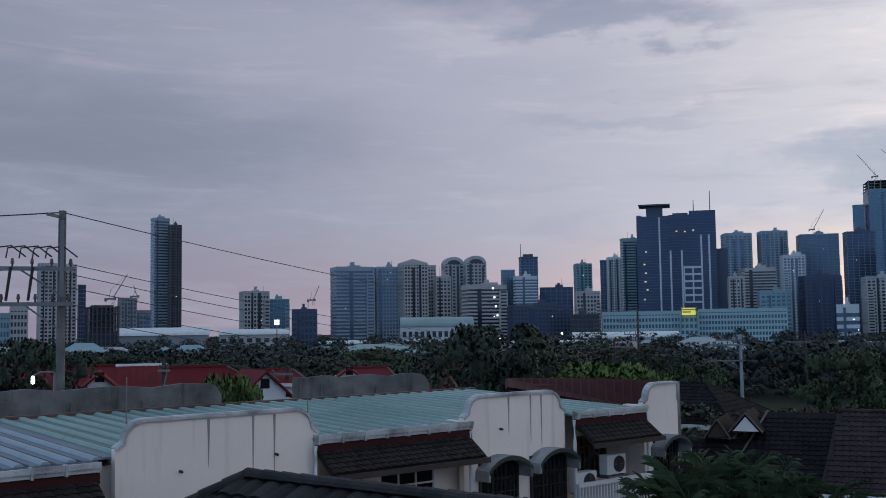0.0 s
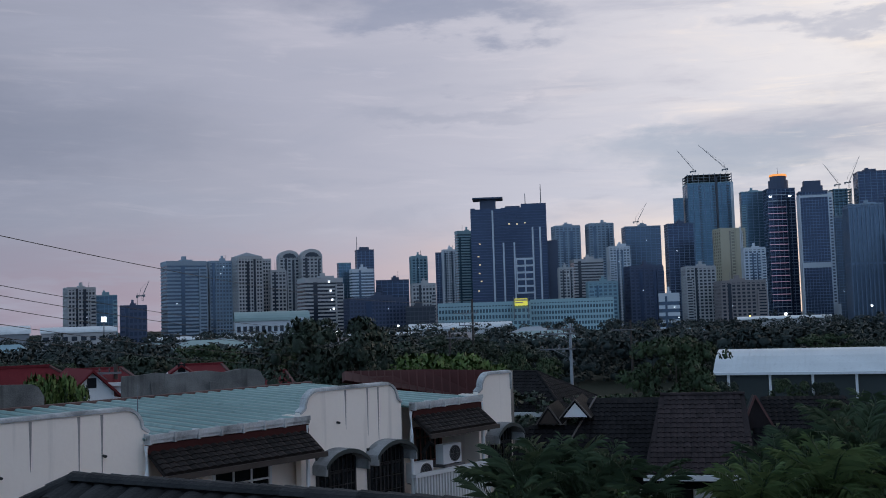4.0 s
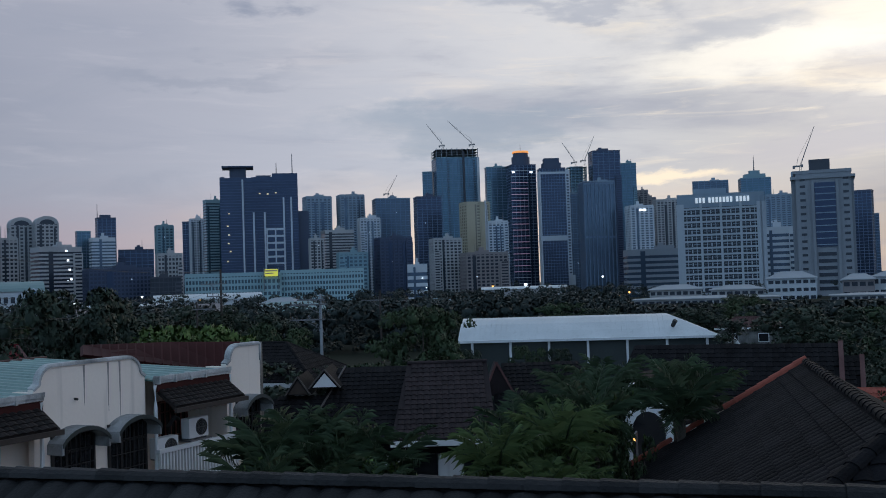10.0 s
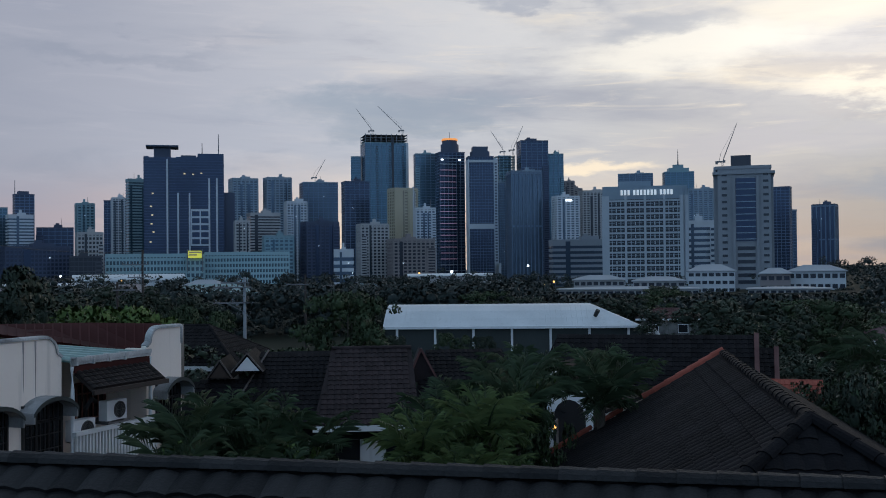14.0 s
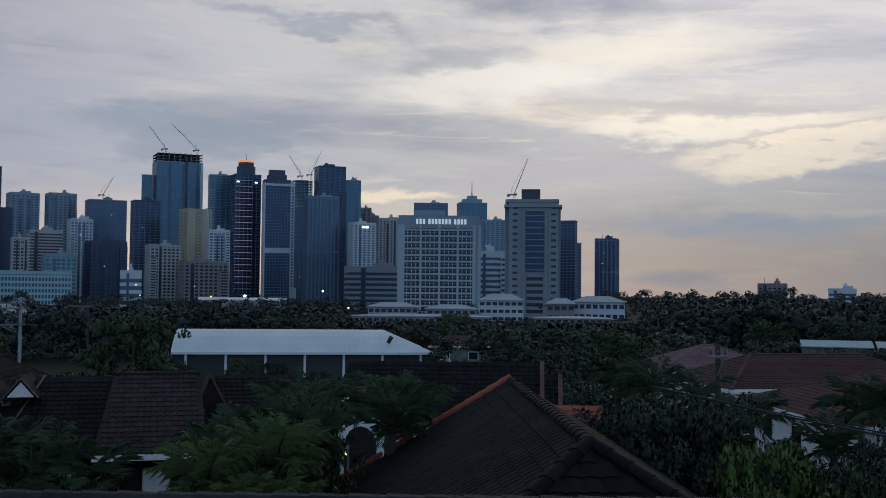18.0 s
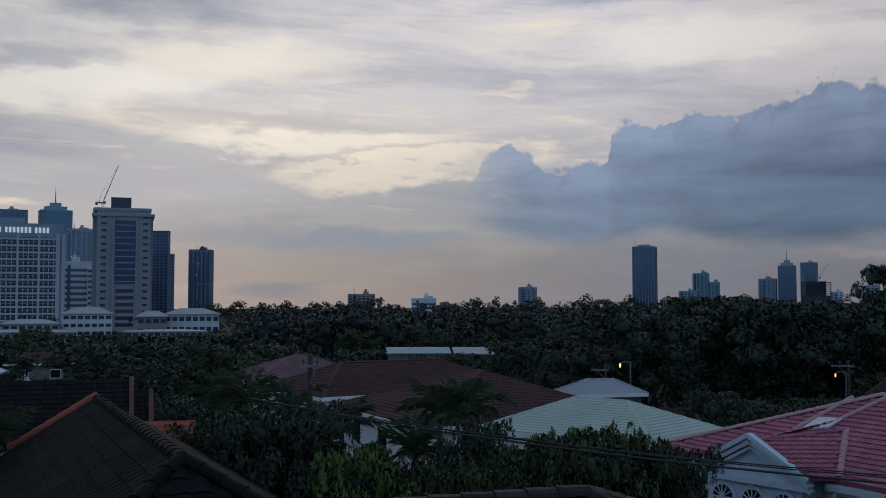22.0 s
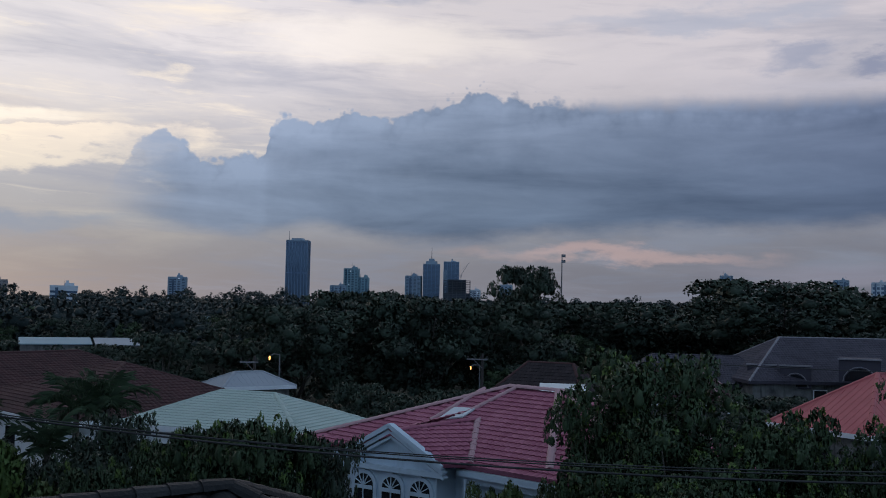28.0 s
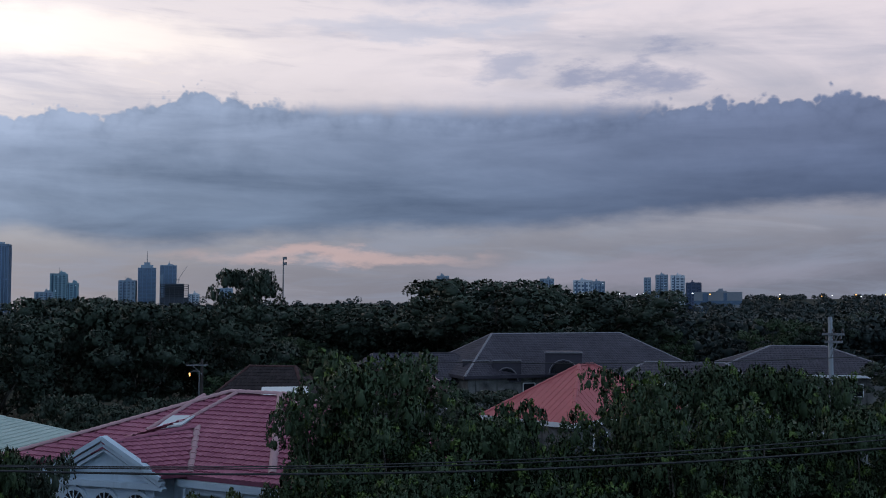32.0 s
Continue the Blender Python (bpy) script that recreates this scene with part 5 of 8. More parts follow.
def tree_parts(seed, height, width, mat, per, leaf, clump, count, low=0.3, highlight_mat=None):
    """Meshes of a broadleaf tree: tapered trunk with limbs, and a ragged crown of clumps."""
    r = random.Random(seed)
    g = Geo()
    lean = (r.uniform(-0.4, 0.4), r.uniform(-0.4, 0.4))
    fork = height * low
    g.tube([(0, 0, -0.3), (lean[0] * 0.3, lean[1] * 0.3, fork * 0.5), (lean[0], lean[1], fork), (lean[0], lean[1], height * 0.75)],
           [height * 0.028, height * 0.022, height * 0.018, height * 0.005], 7)
    clumps = []
    lobes = []
    many = max(6, count // 8)
    for i in range(many):
        a = 2 * math.pi * (i * 0.618) + r.uniform(-0.4, 0.4)
        zz = low + (0.93 - low) * ((i + 0.5) / many) ** 0.8
        env = math.sin(math.pi * min(1, (zz - low * 0.5) / (1.15 - low * 0.5))) ** 0.6
        out = env * width / 2 * r.uniform(0.35, 0.95)
        c = Vector((math.cos(a) * out, math.sin(a) * out, zz * height))
        lobes.append(c)
        g.tube([(lean[0], lean[1], fork * r.uniform(0.7, 1.3)), (c[0] * 0.5, c[1] * 0.5, (fork + c[2]) / 2 + 0.2), c],
               [height * 0.011, height * 0.008, height * 0.003], 5)
    for i in range(count):
        c = lobes[i % many]
        rad = clump * r.uniform(0.55, 1.15)
        s = width * 0.15
        p = c + Vector((r.gauss(0, s), r.gauss(0, s), r.gauss(0, s * 0.7)))
        p.z = min(p.z, height - rad * 0.8)
        clumps.append((tuple(p), rad))
    crown = leaf_mesh("crown", mat, seed, clumps, per, leaf, 0.6, 0.34 if per > 250 else 0.44)
    highlight_tufts = None
    if highlight_mat:
        # paler leaf tufts on the upper outer twigs: highlights put into the colour
        tufts = []
        for c, rad in clumps:
            for k in range(3):
                a, b = r.uniform(0, 2 * math.pi), r.uniform(0.1, 1.4)
                if r.random() < 0.55:
                    tufts.append(((c[0] + math.cos(a) * math.cos(b) * rad, c[1] + math.sin(a) * math.cos(b) * rad, c[2] + math.sin(b) * rad * 0.85), rad * 0.24))
        highlight_tufts = leaf_mesh("young_leaves", highlight_mat, seed + 100, tufts, per * 1.4, leaf * 0.9, 0.6, 0)
    return g.mesh("trunk", BARK, True), crown, highlight_tufts


TREES = {
    "mango": tree_parts(1, 10, 9.0, LEAF_MID, 380, 0.108, 1.1, 80, highlight_mat=LEAF_LIGHT),
    "slim": tree_parts(3, 9, 5.0, LEAF_MID, 330, 0.125, 0.8, 64, 0.2, highlight_mat=LEAF_LIGHT),
    "shrub": tree_parts(4, 5, 5.5, LEAF_MID, 560, 0.08, 0.75, 75, 0.1, highlight_mat=LEAF_LIGHT),
    "light": tree_parts(5, 5, 4.6, LEAF_LIGHT, 420, 0.10, 0.7, 55, 0.12),
    "light2": tree_parts(9, 5, 4.6, LEAF_FRESH, 420, 0.10, 0.7, 55, 0.12),
    "mid_mango": tree_parts(31, 10, 9.0, LEAF_MID, 130, 0.18, 1.2, 70),
    "mid_dense": tree_parts(32, 12, 11.0, LEAF_DARK, 104, 0.205, 1.4, 85, 0.16),
    "mid_light": tree_parts(8, 5, 4.6, LEAF_LIGHT, 260, 0.14, 0.75, 55, 0.12),
    "far_mango": tree_parts(21, 10, 9.0, LEAF_MID, 76, 0.225, 1.25, 60),
    "far_slim": tree_parts(22, 9, 5.0, LEAF_MID, 80, 0.24, 0.95, 46, 0.2),
    "acacia": tree_parts(2, 11, 12.0, LEAF_DARK, 56, 0.26, 1.4, 75, 0.36),
    "dense": tree_parts(6, 12, 11.0, LEAF_DARK, 54, 0.26, 1.5, 80, 0.16),
    "rain": tree_parts(41, 11, 12.0, LEAF_DARK, 72, 0.25, 1.9, 100, 0.22),
    "broad": tree_parts(42, 12, 11.0, LEAF_DARK, 80, 0.23, 1.7, 95, 0.12),
    "ragged": tree_parts(43, 9, 6.4, LEAF_MID, 370, 0.10, 0.86, 120, 0.10, highlight_mat=LEAF_LIGHT),
    "thicket": tree_parts(45, 9, 6.4, LEAF_DARK, 310, 0.106, 0.86, 120, 0.10, highlight_mat=LEAF_MID),
    "conifer": tree_parts(44, 6, 2.0, LEAF_DARK, 300, 0.10, 0.5, 60, 0.08),
    "tall": tree_parts(7, 17, 9.0, LEAF_DARK, 110, 0.22, 1.6, 85, 0.45),
}
TREE_WORDS = {"thicket": "dark ragged garden thicket between the roofs", "rain": "wide dark rain tree above the roofs", "broad": "dense dark broadleaf tree behind the houses", "ragged": "ragged leafy garden tree with painted leaf highlights", "conifer": "narrow dark cypress beside the hall",
              "mango": "spreading green broadleaf tree among the houses", "acacia": "wide dark rain tree with ragged crown",
              "slim": "slim green garden tree beside a house", "shrub": "bushy green garden shrub", "light": "light green leafy shrub catching the sky",
              "far_mango": "green broadleaf tree farther off among roofs", "far_slim": "slim green tree among roofs", "mid_mango": "green broadleaf tree among the gardens", "mid_dense": "dense dark garden tree", "mid_light": "light green tree top among the gardens",
              "light2": "fresh light green leafy shrub", "dense": "dense dark broadleaf tree", "tall": "tall dark tree standing above the others"}


def tree(kind, az, dist, top, turn=0.0, wide=1.0):
    """A tree whose tip stands at height top above the eye's datum."""
    trunk, crown, highlight_tufts = TREES[kind]
    full = {"thicket": 9, "rain": 11, "broad": 12, "ragged": 9, "conifer": 6, "mango": 10, "acacia": 11, "slim": 9, "shrub": 5, "light": 5, "light2": 5, "dense": 12, "tall": 17, "far_mango": 10, "far_slim": 9, "mid_mango": 10, "mid_dense": 12, "mid_light": 5}[kind]
    z = ground_z(dist, az)
    s = (top - z) / full
    p = polar(az, dist, z)
    root = thing("shrub" if kind in ("shrub", "light", "light2") else "tree", Matrix.Translation(p) @ pose(0, 0, 0, 0, 0, turn) @ Matrix.Diagonal((s * wide, s * wide, s, 1)),
                 TREE_WORDS[kind], "shrub" if kind in ("shrub", "light", "light2") else "tree", "trees of the gardens")
    part("trunk", trunk, BARK, root)
    part("crown", crown, BARK, root)
    if highlight_tufts:
        part("young_leaves", highlight_tufts, BARK, root, "paler leaf tufts painted as highlights")
    return root


def palm_meshes(seed, height, fronds, length, droop, mat):
    r = random.Random(seed)
    g = Geo()
    n = 7
    bend = r.uniform(-0.8, 0.8)
    g.tube([(bend * (i / n) ** 2, 0, height * i / n) for i in range(n + 1)], [0.16 - 0.07 * i / n for i in range(n + 1)], 8)
    leaves, ribs = Geo(), Geo()
    for k in range(fronds):
        a = 2.39996 * k + r.uniform(-0.25, 0.25)
        age = (k + 0.5) / fronds
        tilt = 1.45 - 1.15 * age + r.uniform(-0.12, 0.12)
        curl = droop * (1.3 + 1.5 * age) * r.uniform(0.85, 1.15)
        ln = length * r.uniform(0.85, 1.1) * (0.75 + 0.5 * math.sin(math.pi * min(1, age + 0.2)))
        pts = [Vector((bend, 0, height))]
        for i in range(10):
            t = tilt - curl * ((i + 0.5) / 10) ** 1.4
            pts.append(pts[-1] + Vector((math.cos(a) * math.cos(t), math.sin(a) * math.cos(t), math.sin(t))) * ln / 10)
        ribs.tube(pts, [0.022 - 0.0018 * i for i in range(11)], 4)
        side = Vector((-math.sin(a), math.cos(a), 0))
        for i in range(2, 23):
            t = i / 23 * 10
            b = min(int(t), 9)
            p = pts[b].lerp(pts[b + 1], t - b)
            d = (pts[b + 1] - pts[b]).normalized()
            ll = ln * 0.40 * math.sin(math.pi * (0.10 + 0.82 * i / 23)) ** 0.8 * r.uniform(0.8, 1.1)
            for s in (-1, 1):
                hang = r.uniform(-0.7, 0.2)
                tip = p + (side * s * 0.8 + d * r.uniform(0.55, 0.85) + Vector((0, 0, 0.25 + hang))).normalized() * ll
                tip.z -= ll * 0.22
                mid = p.lerp(tip, 0.45) + Vector((0, 0, ll * 0.13))
                w = d * 0.016 * length
                leaves.add([p - w * 0.4, mid - w, tip, mid + w], [(0, 1, 2), (0, 2, 3)])
    return g.mesh("trunk", BARK, True), ribs.mesh("frond_ribs", LEAF_MID), leaves.mesh("fronds", mat)


PALMS = [palm_meshes(11, 6.0, 13, 1.3, 0.62, LEAF_PALM), palm_meshes(12, 7.0, 12, 1.5, 0.72, LEAF_PALM), palm_meshes(13, 5.0, 18, 0.85, 0.5, LEAF_FRESH)]


def palm(kind, az, dist, top, turn=0.0):
    trunk, ribs, leaves = PALMS[kind]
    s = (top - ground_z(dist, az)) / (7.24, 8.25, 5.77)[kind]
    root = thing("palm", Matrix.Translation(polar(az, dist, ground_z(dist, az))) @ pose(0, 0, 0, 0, 0, turn) @ Matrix.Scale(s, 4),
                 ("feathery green palm in a garden", "dark feathery coconut palm", "light green clump of areca palm")[kind], "palm", "palms of the gardens")
    part("trunk", trunk, BARK, root)
    part("frond_ribs", ribs, BARK, root)
    part("fronds", leaves, BARK, root)
    return root


rng_tree = random.Random(21)
# garden trees named one by one
for kind, az, dist, top, turn, wide in (
        ("mid_dense", -26.5, 60, 11.3, 10, 0.6), ("mid_dense", -1.6, 62, 11.75, 40, 0.65), ("mid_light", 4.2, 68, 9.2, 0, 0.8), ("mid_light", 6.2, 66, 8.9, 80, 0.7), ("mid_mango", 8.6, 70, 9.0, 0, 0.5),
        ("mid_mango", 16.9, 78, 9.75, 120, 0.75), ("mid_dense", 12.4, 60, 6.8, 20, 0.8), ("mid_mango", 14.4, 61, 6.9, 80, 0.8), ("mid_dense", 10.4, 66, 7.0, 200, 0.7), ("dense", 5.0, 120, 9.6, 30, 1.0),
        ("mango", 64.4, 24, 8.7, 0, 0.42), ("mango", 65.8, 24.5, 8.5, 50, 0.30), ("thicket", 67.3, 25, 8.3, 50, 0.36), ("thicket", 68.2, 25.5, 7.6, 10, 0.22), ("mango", 61.9, 26, 8.3, 20, 0.40), ("mango", 59.6, 27, 7.8, 200, 0.36),
        ("light2", 77.8, 31, 6.2, 0, 0.32),
        ("ragged", 85.4, 30, 10.25, 15, 0.55), ("ragged", 87.0, 31, 9.85, 130, 0.62), ("ragged", 84.0, 29, 9.0, 100, 0.38), ("ragged", 82.6, 27, 7.0, 60, 0.36), ("ragged", 85.4, 26, 7.6, 200, 0.6), ("ragged", 88.4, 28, 8.6, 250, 0.6),
        ("ragged", 90.6, 30, 8.45, 20, 0.5), ("ragged", 92.3, 29, 8.5, 310, 0.42), ("slim", 93.9, 30, 8.85, 0, 0.42), ("ragged", 90.3, 26, 7.2, 170, 0.6), ("light2", 92.9, 25, 6.9, 0, 0.4), ("ragged", 95.3, 29, 7.9, 80, 0.4), ("ragged", 97.4, 31, 7.3, 10, 0.4),
        ("ragged", 101.2, 31, 9.0, 140, 0.42), ("shrub", 96.6, 27, 7.1, 60, 0.6),
        ("mango", 104.5, 33, 9.75, 60, 0.50), ("ragged", 100.6, 30, 9.75, 160, 0.5), ("ragged", 103.0, 28, 8.9, 260, 0.5), ("slim", 106.4, 31, 9.0, 60, 0.8), ("mango", 108.6, 34, 9.5, 220, 0.50), 
        ("mango", 111.8, 30, 8.8, 300, 0.50), ("shrub", 98.0, 28, 6.9, 0, 0.6), ("mango", 95.6, 27, 6.8, 10, 0.5), ("shrub", 101.8, 25, 6.6, 40, 0.6), ("shrub", 107.5, 26, 6.9, 90, 0.6), ("mango", 93.0, 26, 6.6, 110, 0.5),
        ("ragged", 23.9, 26, 8.4, 0, 0.4), ("ragged", 25.6, 28, 8.6, 70, 0.4), ("conifer", 33.6, 104, 7.35, 0, 1.3), ("mid_mango", 22.6, 92, 5.6, 0, 0.6), ("mid_dense", 24.4, 93, 5.2, 50, 0.5), ("mid_dense", 19.4, 92, 5.4, 150, 0.5), ("light2", 21.9, 23, 7.5, 40, 0.34), ("light", 24.2, 22, 7.3, 90, 0.36), ("mango", 26.0, 27, 8.4, 190, 0.34), ("shrub", 10.8, 23, 7.4, 0, 0.5), ("shrub", 13.6, 22.5, 7.2, 60, 0.5),
        ("broad", 71.6, 68, 5.5, 0, 0.8), ("broad", 73.6, 66, 5.4, 90, 0.8), ("broad", 75.6, 70, 5.6, 40, 0.8), ("broad", 77.2, 64, 4.9, 10, 0.7), ("broad", 69.8, 72, 5.8, 200, 0.7),
        ("thicket", 44.3, 31, 8.5, 20, 0.55), ("thicket", 46.3, 30, 8.7, 90, 0.5), ("thicket", 48.2, 29, 7.9, 200, 0.5), ("thicket", 50.4, 29, 7.4, 30, 0.6), ("thicket", 52.8, 30, 7.6, 300, 0.45), ("thicket", 55.0, 29, 7.4, 100, 0.6), ("thicket", 56.6, 31, 8.2, 50, 0.42), ("thicket", 42.6, 33, 8.3, 130, 0.5),
        ("light", 51.4, 27, 7.95, 0, 0.36), ("light2", 53.5, 26, 7.1, 60, 0.36), ("thicket", 50.0, 25, 7.0, 0, 0.45), ("mango", 57.3, 25, 7.6, 90, 0.4),
        ("broad", 79.4, 150, 16.9, 0, 0.55), ("broad", 92.6, 140, 15.2, 30, 1.35), ("broad", 89.6, 150, 13.2, 150, 1.0), ("broad", 70.5, 110, 12.4, 0, 1.0), ("broad", 66.5, 100, 10.8, 70, 1.0),
        ("broad", 73.8, 105, 11.9, 140, 1.0), ("broad", 77.6, 110, 11.6, 200, 1.0), ("rain", 84.0, 150, 11.9, 60, 1.3), ("rain", 98.5, 170, 14.2, 130, 1.3)):
    tree(kind, az, dist, top, turn, wide)
for kind, az, dist, top, turn in (
        (0, 8.9, 24, 8.6, 0), (0, 10.6, 25, 8.6, 70), (1, 12.9, 25, 8.5, 30), (0, 14.3, 24, 8.3, 200), (1, 8.0, 25, 8.1, 100),
        (2, 22.3, 22, 8.5, 0), (2, 24.6, 23, 8.9, 60), (2, 21.5, 21, 7.8, 120), (2, 24.3, 21.5, 7.9, 15), (2, 22.6, 20.5, 7.6, 260), (0, 26.2, 26, 9.3, 30), (1, 30.6, 31, 9.2, 0), (1, 31.8, 32, 8.9, 50),
        (1, 45.0, 40, 9.2, 0), (1, 47.2, 38, 8.9, 50), (1, 43.6, 42, 9.0, 140), (0, 48.6, 33, 8.4, 30), (1, 55.4, 36, 9.0, 0), (1, 56.8, 36, 9.1, 100), (0, 54.0, 34, 8.0, 50), (1, 46.2, 34, 8.3, 20), (0, 44.2, 31, 7.9, 70), (1, 50.0, 37, 8.3, 200), (0, 13.6, 22, 7.7, 40), (0, 9.6, 22, 7.6, 90), (1, 11.6, 22.5, 7.9, 150), (0, 7.4, 23, 7.6, 250), (1, 12.2, 24, 8.35, 310), (0, 8.0, 22.5, 8.1, 20), (1, 9.8, 26, 8.6, 200), (1, 25.0, 29, 9.0, 20), (1, 26.7, 31, 9.25, 110), (0, 23.4, 27, 8.6, 330), (0, 21.9, 26, 8.5, 75), (2, 23.4, 21, 7.9, 200), (2, 25.8, 24, 8.4, 310), (0, 30.6, 29, 9.1, 160)):
    palm(kind, az, dist, top, turn)
# the gardens between the houses and the far wood
HOUSES = ((53, 34, 11), (61, 46, 11), (67, 61, 8), (48, 23, 8), (66, -9, 8), (116, -12, 17), (112, 4, 9), (100, -33, 11), (96, -22, 8), (73, 12, 5), (84, 4, 7), (-28, 78, 8), (-21, 86, 11),
          (-8, 84, 6), (13, 40, 11), (31, 43, 9), (49, 101, 20), (37, 7, 11), (12, 18, 10), (8, 62, 7), (77, 38, 6), (-24, 58, 5), (-17, 64, 5), (-12, 73, 5), (105, 76, 7), (101, 65, 6))


def top_limit(az, dist):
    """How high, in degrees, tree tops may reach at that place, as the view over the gardens shows it."""
    if az < 8:
        return -2.6 if dist < 100 else -0.95 if dist < 220 else -0.5
    if az < 36:
        return None if 36 < dist < 58 else -9.5 if dist < 40 else -4.7 if dist < 122 else -1.0
    if az < 45:
        return None if dist < 58 else -4.6 if dist < 80 else -1.6 if dist < 200 else -0.3
    if 60 < az < 72 and dist < 56:
        return None
    if az < 72:
        return -7.8 if dist < 52 else None if dist < 78 else -3.4 if dist < 92 else -1.9 if dist < 160 else -0.3 if dist < 240 else 0.05
    if az < 98:
        return None if dist < 52 else -4.6 if dist < 70 else -3.3 if dist < 100 else None if dist < 128 else -0.4 if dist < 170 else 0.3
    return None if dist < 60 else -3.6 if dist < 90 else -2.6 if dist < 118 else -0.5 if dist < 170 else 0.4


count = 0
while count < 135:
    az, dist = rng_tree.uniform(-34, 118), 26 + 170 * rng_tree.random() ** 0.8
    lim = top_limit(az, dist)
    p = polar(az, dist)
    if lim is None or any((p.x - x) ** 2 + (p.y - y) ** 2 < r * r for x, y, r in HOUSES):
        continue
    z = ground_z(dist, az)
    roof = EYE + dist * math.tan(radians(lim))
    top = min(rng_tree.uniform(8.0, 13.5) + z, roof - rng_tree.uniform(0, 1.8 if dist < 120 else 4.0))
    if top - z < 3.2:
        continue
    tree(rng_tree.choice(("far_mango", "acacia", "dense", "dense", "far_slim") if dist > 95 else ("mid_mango", "mid_dense", "mid_dense") if dist > 44 else ("thicket", "mango")), az, dist, top, rng_tree.uniform(0, 360), rng_tree.uniform(0.85, 1.3) * (1 if dist > 44 else 0.55))
    count += 1


def far_wood():
    clumps = []
    r = random.Random(33)
    for i in range(7600):
        az = r.uniform(-36, 120)
        dist = 175 + 1600 * r.random() ** 1.9
        z = ground_z(dist, az)
        bump = 0.24 * math.sin(az * 0.9) + 0.22 * math.sin(az * 2.3 + 1.0) + 0.16 * math.sin(az * 5.1) + 0.10 * math.sin(az * 11.3) + r.uniform(-0.22, 0.06)
        limit = EYE + dist * math.tan(radians((0.0 if az < 42 else 0.36) + bump))
        h = min(z + r.uniform(5, 13 if az < 42 else 19), limit, EYE + dist * math.tan(radians(-0.7 if az < 45 else -0.1)) if dist < 330 else limit) - r.random() ** 2 * 2
        rad = r.uniform(1.6, 3.4)
        if 28 < az < 44.5 and dist < 575:
            h = min(h, EYE + dist * math.tan(radians(-1.30 - (0.22 if dist < 500 else 0))))
        p = polar(az, dist, h - rad)
        clumps.append((tuple(p), rad))
        if i % 2:
            clumps.append(((p[0] + r.uniform(-3, 3), p[1] + r.uniform(-3, 3), p[2] - rad), rad * 1.1))
    for i in range(700):
        az, dist = r.uniform(76, 122), r.uniform(2000, 3700)
        rad = r.uniform(9, 16)
        clumps.append((tuple(polar(az, dist, ground_z(dist, az) + rad * 0.3)), rad))
    far = leaf_mesh("hill_wood", LEAF_FAR, 9, [c for c in clumps if c[1] > 8], 0.5, 3.5, 0.8)
    tagged(new("hill_wood", far), "dark wooded hills on the horizon", "trees", kind="stuff")
    clumps = [c for c in clumps if c[1] < 8]
    near = [c for c in clumps if c[0][0] ** 2 + c[0][1] ** 2 < 430 ** 2]
    clumps = [c for c in clumps if c[0][0] ** 2 + c[0][1] ** 2 >= 430 ** 2]
    belt = leaf_mesh("tree_belt", LEAF_FAR, 18, near, 12.5, 0.43, 0.8)
    tagged(new("tree_belt", belt), "dark belt of trees behind the gardens", "trees", kind="stuff")
    me = leaf_mesh("far_wood", LEAF_FAR, 8, clumps, 6.0, 0.68, 0.8)
    tagged(new("far_wood", me), "dark belt of distant trees below the skyline", "trees", kind="stuff")


far_wood()


# ---------------------------------------------------------------- roofs
def tile_shape(tw, tl, roll=0.06, step=0.042):
    """One roof tile: a low roll across, its foot lifted over the row below."""
    n = 4
    pts = [(tw * i / n, 0.012 + roll * math.sin(math.pi * i / n) ** 1.0) for i in range(n + 1)]
    v = [(x, 0, z + step) for x, z in pts] + [(x, tl * 1.06, z) for x, z in pts] + [(x, 0, 0) for x, z in pts]
    f = [(i, i + 1, i + 6, i + 5) for i in range(n)] + [(i + 10, i + 11, i + 1, i) for i in range(n)]
    return v, f


TILE_MESH = {}


